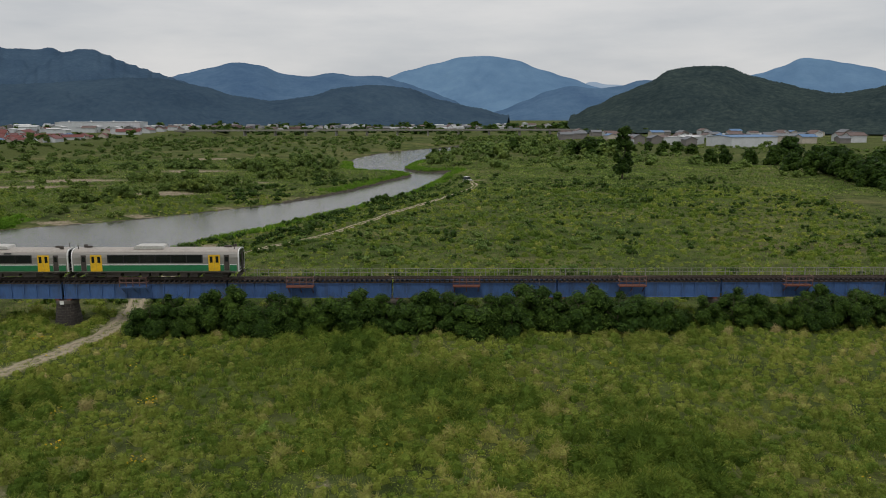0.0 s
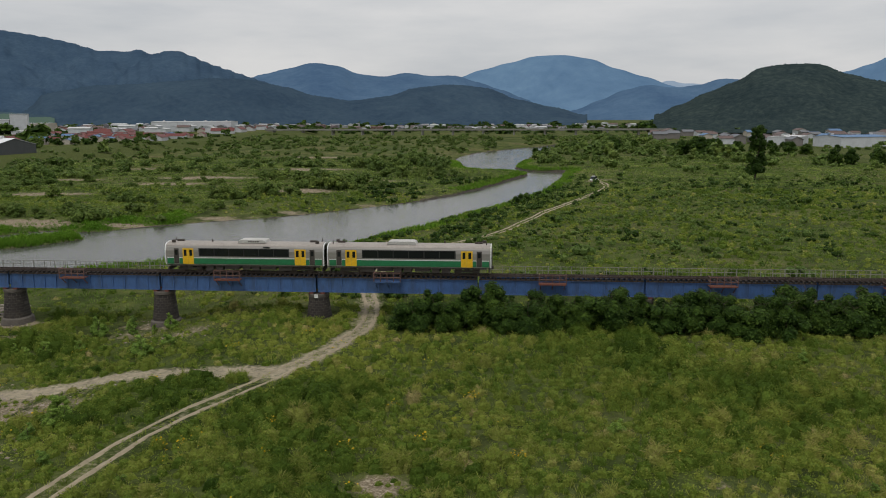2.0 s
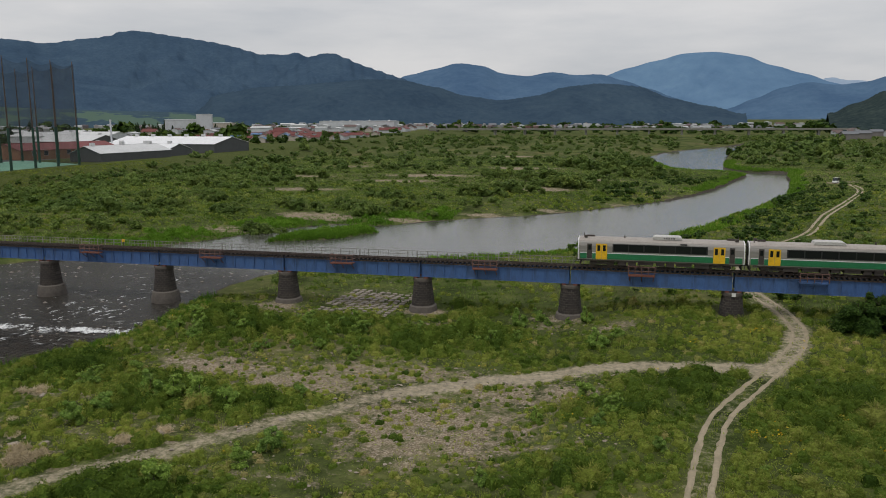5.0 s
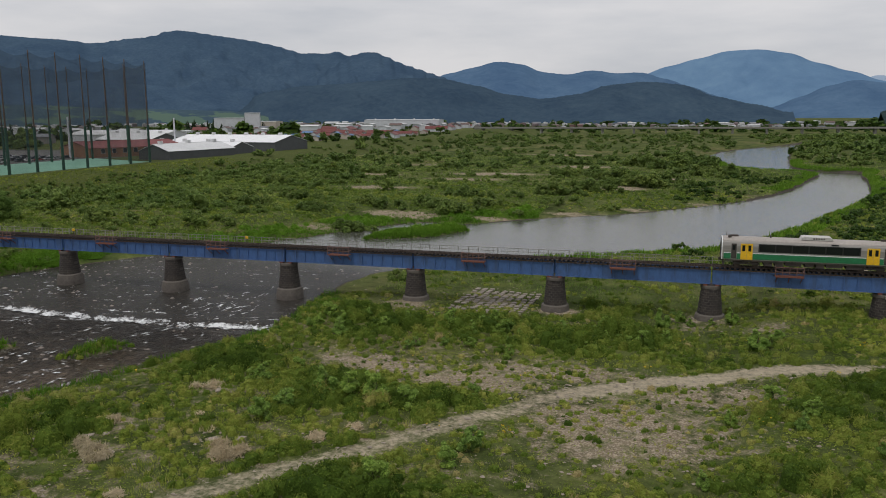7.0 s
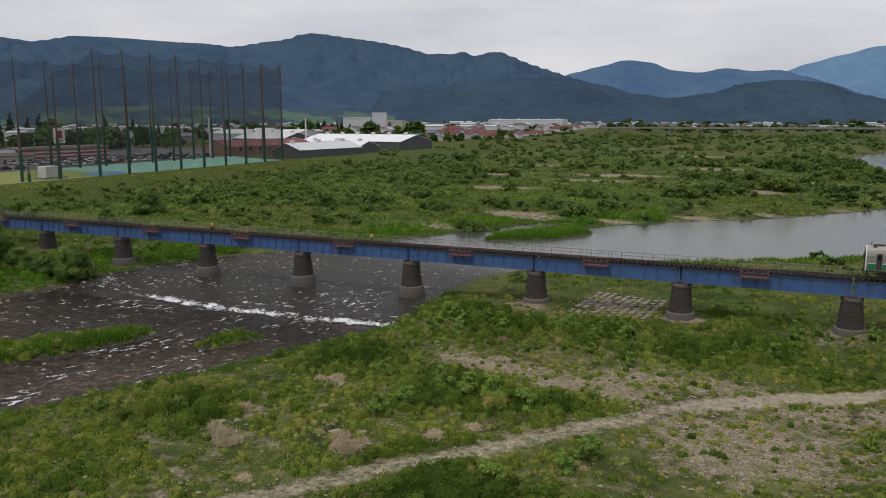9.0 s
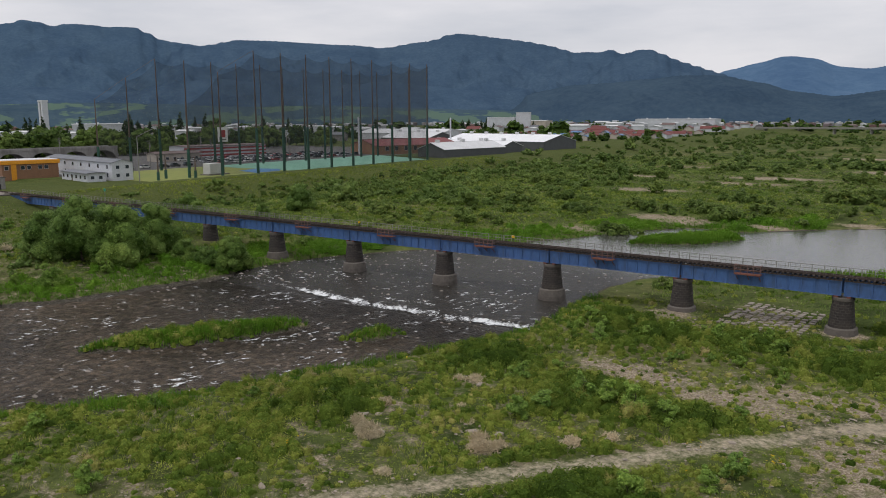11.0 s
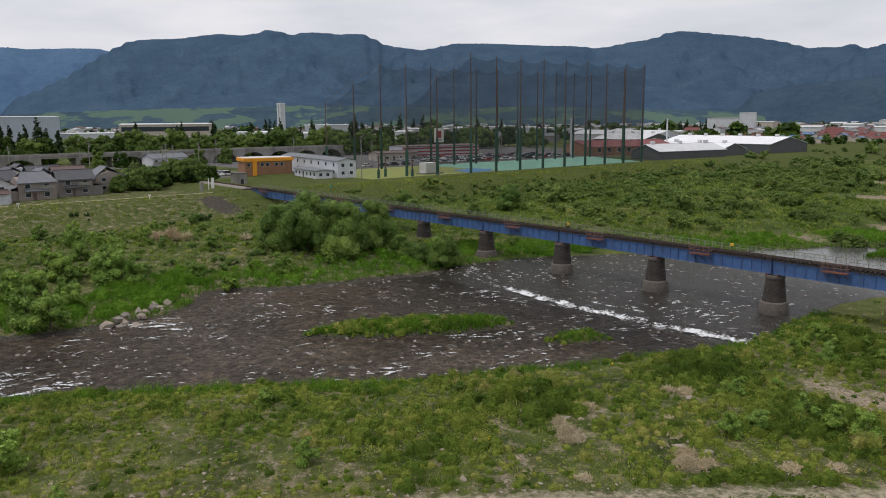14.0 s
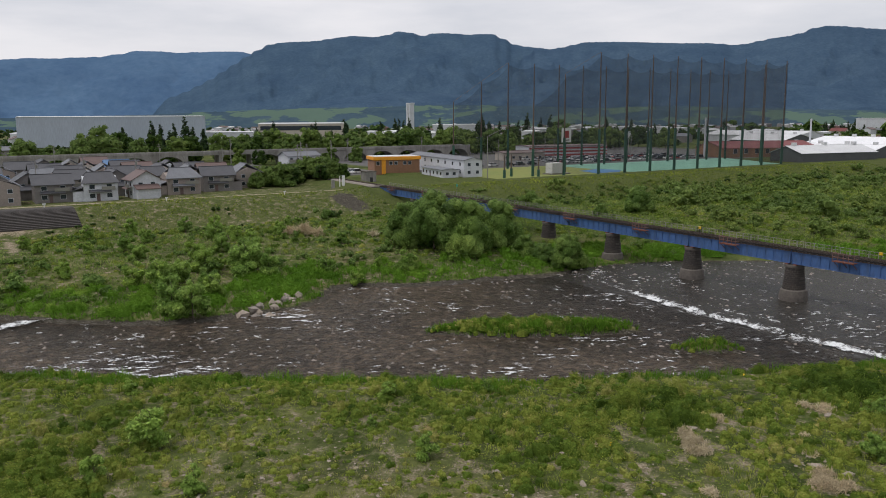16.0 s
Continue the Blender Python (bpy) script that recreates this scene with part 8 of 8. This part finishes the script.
# ---- far houses at the foot of the slopes: too many to count ----
def far_settlement(n, seed):
    """Small gabled houses scattered in one sheet below the hills."""
    rng = np.random.default_rng(seed)
    a, r = np.radians(rng.uniform(-8, 84, n)), rng.uniform(1250, 1680, n)
    x, y = -30 - np.sin(a) * r, np.cos(a) * r
    z = height(x, y) - 0.5
    w, d, h, rise, turn = rng.uniform(3, 7, n), rng.uniform(2.8, 5, n), rng.uniform(2.8, 6.5, n), rng.uniform(0.3, 2.4, n), rng.uniform(0, math.pi, n)
    shape = [(-1, -1, 0), (1, -1, 0), (1, 1, 0), (-1, 1, 0), (-1, -1, 1), (1, -1, 1), (1, 1, 1), (-1, 1, 1), (-1, 0, 2), (1, 0, 2)]
    v = np.zeros((n, 10, 3))
    for k, (u, s, lev) in enumerate(shape):
        px, py = u * w, s * d
        v[:, k] = np.stack([x + px * np.cos(turn) - py * np.sin(turn), y + px * np.sin(turn) + py * np.cos(turn), z + (0 if lev == 0 else h) + (rise if lev == 2 else 0)], 1)
    i = np.arange(n)[:, None] * 10
    quads = np.concatenate([i + q for q in ([0, 1, 5, 4], [2, 3, 7, 6], [4, 5, 9, 8], [6, 7, 8, 9])])
    gables = np.concatenate([i + q for q in ([1, 2, 6, 9, 5], [3, 0, 4, 8, 7])])
    m, nn, l, b = material("mixed_far_walls", 0.8)
    g = nn.new("ShaderNodeNewGeometry")
    c = ramp_node(nn, [(0.0, (0.50, 0.52, 0.54)), (0.3, (0.32, 0.32, 0.32)), (0.55, (0.15, 0.16, 0.18)), (0.8, (0.16, 0.09, 0.08)), (1.0, (0.44, 0.46, 0.48))])
    l.new(g.outputs["Random Per Island"], c.inputs["Fac"])
    l.new(c.outputs["Color"], b.inputs["Base Color"])
    return tagged(mesh_object("far_houses", v.reshape(-1, 3), [quads, gables], m), "scattered pale houses at the foot of the hills", "houses", kind="stuff")


far_settlement(420, 401)

# ---- utility poles along the streets ----
def utility_pole():
    p = tagged(empty("utility_pole"), "grey concrete utility pole with crossarms", "pole", "utility poles in the town")
    part("post", rod(bmesh.new(), (0, 0, -0.4), (0, 0, 11.5), 0.19, 0.12, 8), M_CONCRETE, p)
    for z in (10.2, 11.0):
        part("crossarm", boxes((-0.9, 0.9, -0.06, 0.06, z, z + 0.12)), M_WALL_GREY, p)
    part("transformer", rod(bmesh.new(), (0.35, 0.0, 8.6), (0.35, 0, 9.6), 0.26, 0.26, 8), M_PALE_STEEL, p)
    return p


first_pole = at(utility_pole(), -332, 88, 10)
for x, y, rz in ((-312, 6, 80), (-314, 32, 85), (-330, 20, 80), (-334, 50, 75), (-346, 66, 60), (-350, 96, 20), (-375, 108, 15), (-398, 128, 20), (-420, 60, 80), (-420, 90, 80), (-420, 20, 80), (-345, -6, 85),
                 (-352, 185, 80), (-352, 215, 80), (-378, 230, 10), (-352, 245, 85), (-372, 280, 80), (-400, 305, 80), (-430, 150, 80), (-428, 190, 80)):
    copy_thing(first_pole, pose(x, y, ground_z(x, y), 0, 0, rz))

# ---- floodlight mast by the golf range, gate posts at the end of the levee path ----
mast = at(tagged(empty("floodlight_mast"), "tall grey mast with a slanting floodlight arm", "lamp post"), -299.5, 144.5)
part("mast", rod(bmesh.new(), (0, 0, -0.4), (0, 0, 14.6), 0.20, 0.11, 8), M_PALE_STEEL, mast)
part("arm", rod(bmesh.new(), (0, 0, 14.5), (5.6, 6.4, 18.6), 0.10, 0.06, 6), M_PALE_STEEL, mast)
part("lamp", boxes((5.3, 6.3, 6.1, 6.8, 18.45, 18.7), bevel=0.05), M_WALL_WHITE, mast, "flat floodlight head")
for x, y, w, d, h, mat, label in ((-292.6, 84.2, 0.9, 0.8, 2.6, M_CONCRETE, "stained concrete block at the path's end"), (-292.2, 86.2, 0.22, 0.22, 3.2, M_WHITE, "white gate post at the path's end"), (-292.6, 87.6, 0.22, 0.9, 3.0, M_WHITE, "white gate panel at the path's end")):
    g = at(tagged(empty("gate_post"), label, "post", "posts at the path's end"), x, y)
    part("post", boxes((-w / 2, w / 2, -d / 2, d / 2, -0.4, h), bevel=0.03), mat, g)
    part("cap", boxes((-w / 2 - 0.04, w / 2 + 0.04, -d / 2 - 0.04, d / 2 + 0.04, h, h + 0.07), bevel=0.01), mat, g)
for x, y in ((-278.5, 64.0), (-279.0, 33.0), (-279.4, 5.0)):
    g = at(tagged(empty("marker_post"), "short white marker post on the levee's edge", "post", "markers on the levee"), x, y)
    part("post", boxes((-0.09, 0.09, -0.09, 0.09, -0.3, 1.1), bevel=0.02), M_WHITE, g)
    part("plate", boxes((0.09, 0.12, -0.35, 0.35, 0.75, 1.1), bevel=0.01), M_WHITE, g)

# ---- cars ----
def build_car_parked(paint, label, tall=1.45):
    c = empty("parked_car")
    tagged(c, label, "car", "parked cars")
    part("body", prism([(-2.1, 0.3), (2.1, 0.3), (2.15, 0.75), (1.2, 0.92), (-2.05, 0.95), (-2.15, 0.6)], -0.85, 0.85, "y"), paint, c)
    cab = part("cabin", prism([(-1.95, 0.93), (1.15, 0.91), (0.45, tall), (-1.65, tall)], -0.76, 0.76, "y"), M_WINDOW, c, "dark car windows")
    part("roof", boxes((-1.6, 0.42, -0.72, 0.72, tall - 0.02, tall + 0.06), bevel=0.03), paint, cab)
    for x in (-1.3, 1.3):
        for y in (-0.78, 0.78):
            part("wheel", rod(bmesh.new(), (x, y - 0.1, 0.31), (x, y + 0.1, 0.31), 0.31, 0.31, 12), M_BLACK, c)
    return c


M_CAR_SILVER = worn("silver_car_paint", (0.45, 0.46, 0.47), (0.35, 0.36, 0.37), 0.3, 0.3, bump=0.0)
M_CAR_DARK = worn("dark_car_paint", (0.03, 0.032, 0.04), (0.05, 0.05, 0.05), 0.3, bump=0.0)
M_CAR_RED = worn("red_car_paint", (0.35, 0.03, 0.03), (0.25, 0.03, 0.03), 0.3, bump=0.0)
cars = [build_car_parked(M_WHITE, "white parked car on asphalt"), build_car_parked(M_CAR_SILVER, "silver parked car on asphalt"), build_car_parked(M_CAR_DARK, "dark parked car on asphalt", 1.6), build_car_parked(M_CAR_RED, "red parked car on asphalt"), build_car_parked(M_WHITE, "white parked van standing alone", 1.9)]
rng_c = random.Random(3)
spots = [(10, 303, 60, 4)]
for row in range(4):
    for i in range(5):
        spots.append((-358 - 5.2 * row + rng_c.uniform(-0.4, 0.4), 106 + 4.0 * i + rng_c.uniform(-0.4, 0.4), rng_c.choice((5, 95)), rng_c.choice((0, 0, 0, 1, 2, 4))))
for row in range(5):
    for i in range(17):
        if rng_c.random() < 0.72:
            spots.append((-356 - 8.5 * row, 222 + 5.6 * i + rng_c.uniform(-0.5, 0.5), rng_c.choice((85, 265)), rng_c.choice((0, 1, 2, 0, 1, 3, 2))))
for i in range(7):
    spots.append((-352 - rng_c.uniform(0, 6), 165 + 7.0 * i, 88, rng_c.choice((0, 1, 2))))
spots.append((-301, 21, 90, 4))
seen = set()
for x, y, rz, k in spots:
    if k in seen:
        copy_thing(cars[k], pose(x, y, ground_z(x, y) + 0.02, 0, 0, rz))
    else:
        cars[k].matrix_basis = pose(x, y, ground_z(x, y) + 0.02, 0, 0, rz)
        seen.add(k)

# ---- tall conifers and trees in the town ----
def conifer(seed, tall, wide, label):
    rng = np.random.default_rng(seed)
    t = empty("conifer")
    tagged(t, label, "tree", "conifers among the factories")
    part("trunk", rod(bmesh.new(), (0, 0, -0.5), (0, 0, tall * 0.9), 0.28, 0.05, 7), M_BARK, t)
    blobs = []
    for i in range(26):
        h = i / 25
        r = wide * (1 - h) ** 0.8 + 0.25
        a = rng.uniform(0, 6.28)
        blobs.append((r * 0.35 * math.cos(a), r * 0.35 * math.sin(a), 1.2 + h * (tall - 1.4), r * 0.75))
    v, f = leaf_cloud(rng, blobs, 620, 1.25, 0.5)
    mesh_object("crown", v, f, M_CONIFER, parent=t)
    return t


cons = [conifer(301, 20, 3.6, "tall dark conifer before the factories"), conifer(302, 15, 3.0, "dark conifer before the factories")]
spots = [(-607, 76, 1.15), (-600, 92, 1.1), (-598, 97, 1.15), (-596, 102, 1.1), (-602, 106, 1.0), (-606, 114, 1.4), (-603, 118, 1.3), (-600, 124, 1.2), (-635, 183, 1.5), (-630, 190, 0.6), (-640, 172, 0.8), (-626, 50, 0.6), (-650, 200, 0.8)]
rng_c = random.Random(37)
for _ in range(46):
    spots.append((rng_c.uniform(-900, -520), rng_c.uniform(220, 640), rng_c.uniform(0.75, 1.3)))
for _ in range(30):
    spots.append((rng_c.uniform(-690, -600), rng_c.uniform(850, 1000), rng_c.uniform(0.6, 0.9)))
set_plant(cons, spots, 38, 0.2)
broad = [plant("tree", 310 + i, 6.4, 13.0, 0.8, 30, 1900, 0.85, M_LEAF if i == 1 else M_SCRUB, "leafy dark tree among the town's buildings", "tree", "trees in the town", 0.6, 0.25) for i in range(3)]
spots = [(-590, 60, 1.4), (-585, 70, 1.3), (-580, 50, 1.3), (-575, 88, 1.0), (-570, 110, 0.9), (-565, 135, 0.8), (-600, 140, 0.9), (-610, 155, 0.9), (-590, 175, 0.9)]
for i in range(60):
    spots.append((rng_c.uniform(-520, -452), 130 + 4.6 * i + rng_c.uniform(-5, 5), rng_c.uniform(0.7, 1.3)))
for i in range(60):
    spots.append((rng_c.uniform(-470, -455), -60 + 5.5 * i + rng_c.uniform(-6, 6), rng_c.uniform(0.6, 1.2)))
for i in range(44):
    spots.append((rng_c.uniform(-340, -312), 68 + 0.66 * i + rng_c.uniform(-3, 3), rng_c.uniform(0.38, 0.62)))
for x, y in ((-425, 95), (-428, 105), (-426, 140), (-424, 152), (-430, 125)):
    spots.append((x, y, 0.6))
for i in range(7):
    spots.append((-316 - rng_c.uniform(0, 30), 500 + 26 * i, rng_c.uniform(0.4, 0.7)))
set_plant(broad, spots, 39, 0.3)

# ---- levee: stepped revetment and crest path; block apron below the bridge ----
M_STEPS = worn("dark_step_concrete", (0.055, 0.048, 0.042), (0.032, 0.029, 0.027), 0.9, grain=3, stain=0.6, bump=0.3)
steps_thing = empty("stepped_revetment")
tagged(steps_thing, "dark concrete steps lining the levee slope", "revetment")
for i in range(18):
    x = -262.5 - 1.0 * i
    z = ground_z(x - 0.5, -20) + 0.12
    if i == 0:
        tread = part("tread", boxes((-0.62, 0.5, -60, 31, -0.7, 0.0), bevel=0.02), M_STEPS, steps_thing)
        tread.location = (x, -20, z)
    else:
        share("tread", tread, steps_thing, x, -20, z)
ribbon("levee_path", [(-283, -110), (-283, -40), (-283.5, 20), (-283.5, 60), (-284, 84)], 1.7, M_TRACK, "pale gravel path along the levee's crest", 0.05, 0.15, 61)
M_BLOCK = worn("pale_concrete_blocks", (0.27, 0.235, 0.195), (0.14, 0.12, 0.10), 0.9, grain=4, stain=0.8, bump=0.4)
apron = empty("block_apron")
tagged(apron, "rows of pale concrete blocks bedded in gravel under the bridge", "revetment")
rng_b = random.Random(41)
block = None
for r in range(14):
    for c in range(10):
        x, y = -97.6 + 1.05 * c + 0.06 * r + rng_b.uniform(-0.08, 0.08), 90.8 + 1.02 * r - 0.28 * c + rng_b.uniform(-0.08, 0.08)
        if rng_b.random() < 0.16 or min(abs(x - pier_x(k)) for k in range(0, 8)) < 2.2 and abs(y - TRACK_Y) < 3.0 or float(shore(np.array([x]), np.array([y]))[0]) < 1.5:
            continue
        z = ground_z(x, y) - 0.05
        if block is None:
            block = part("block", boxes((-0.34, 0.34, -0.34, 0.34, -0.3, 0.20), bevel=0.05), M_BLOCK, apron)
            block.location = (x, y, z)
        else:
            share("block", block, apron, x, y, z + rng_b.uniform(-0.08, 0.05), rng_b.uniform(-9, 9))
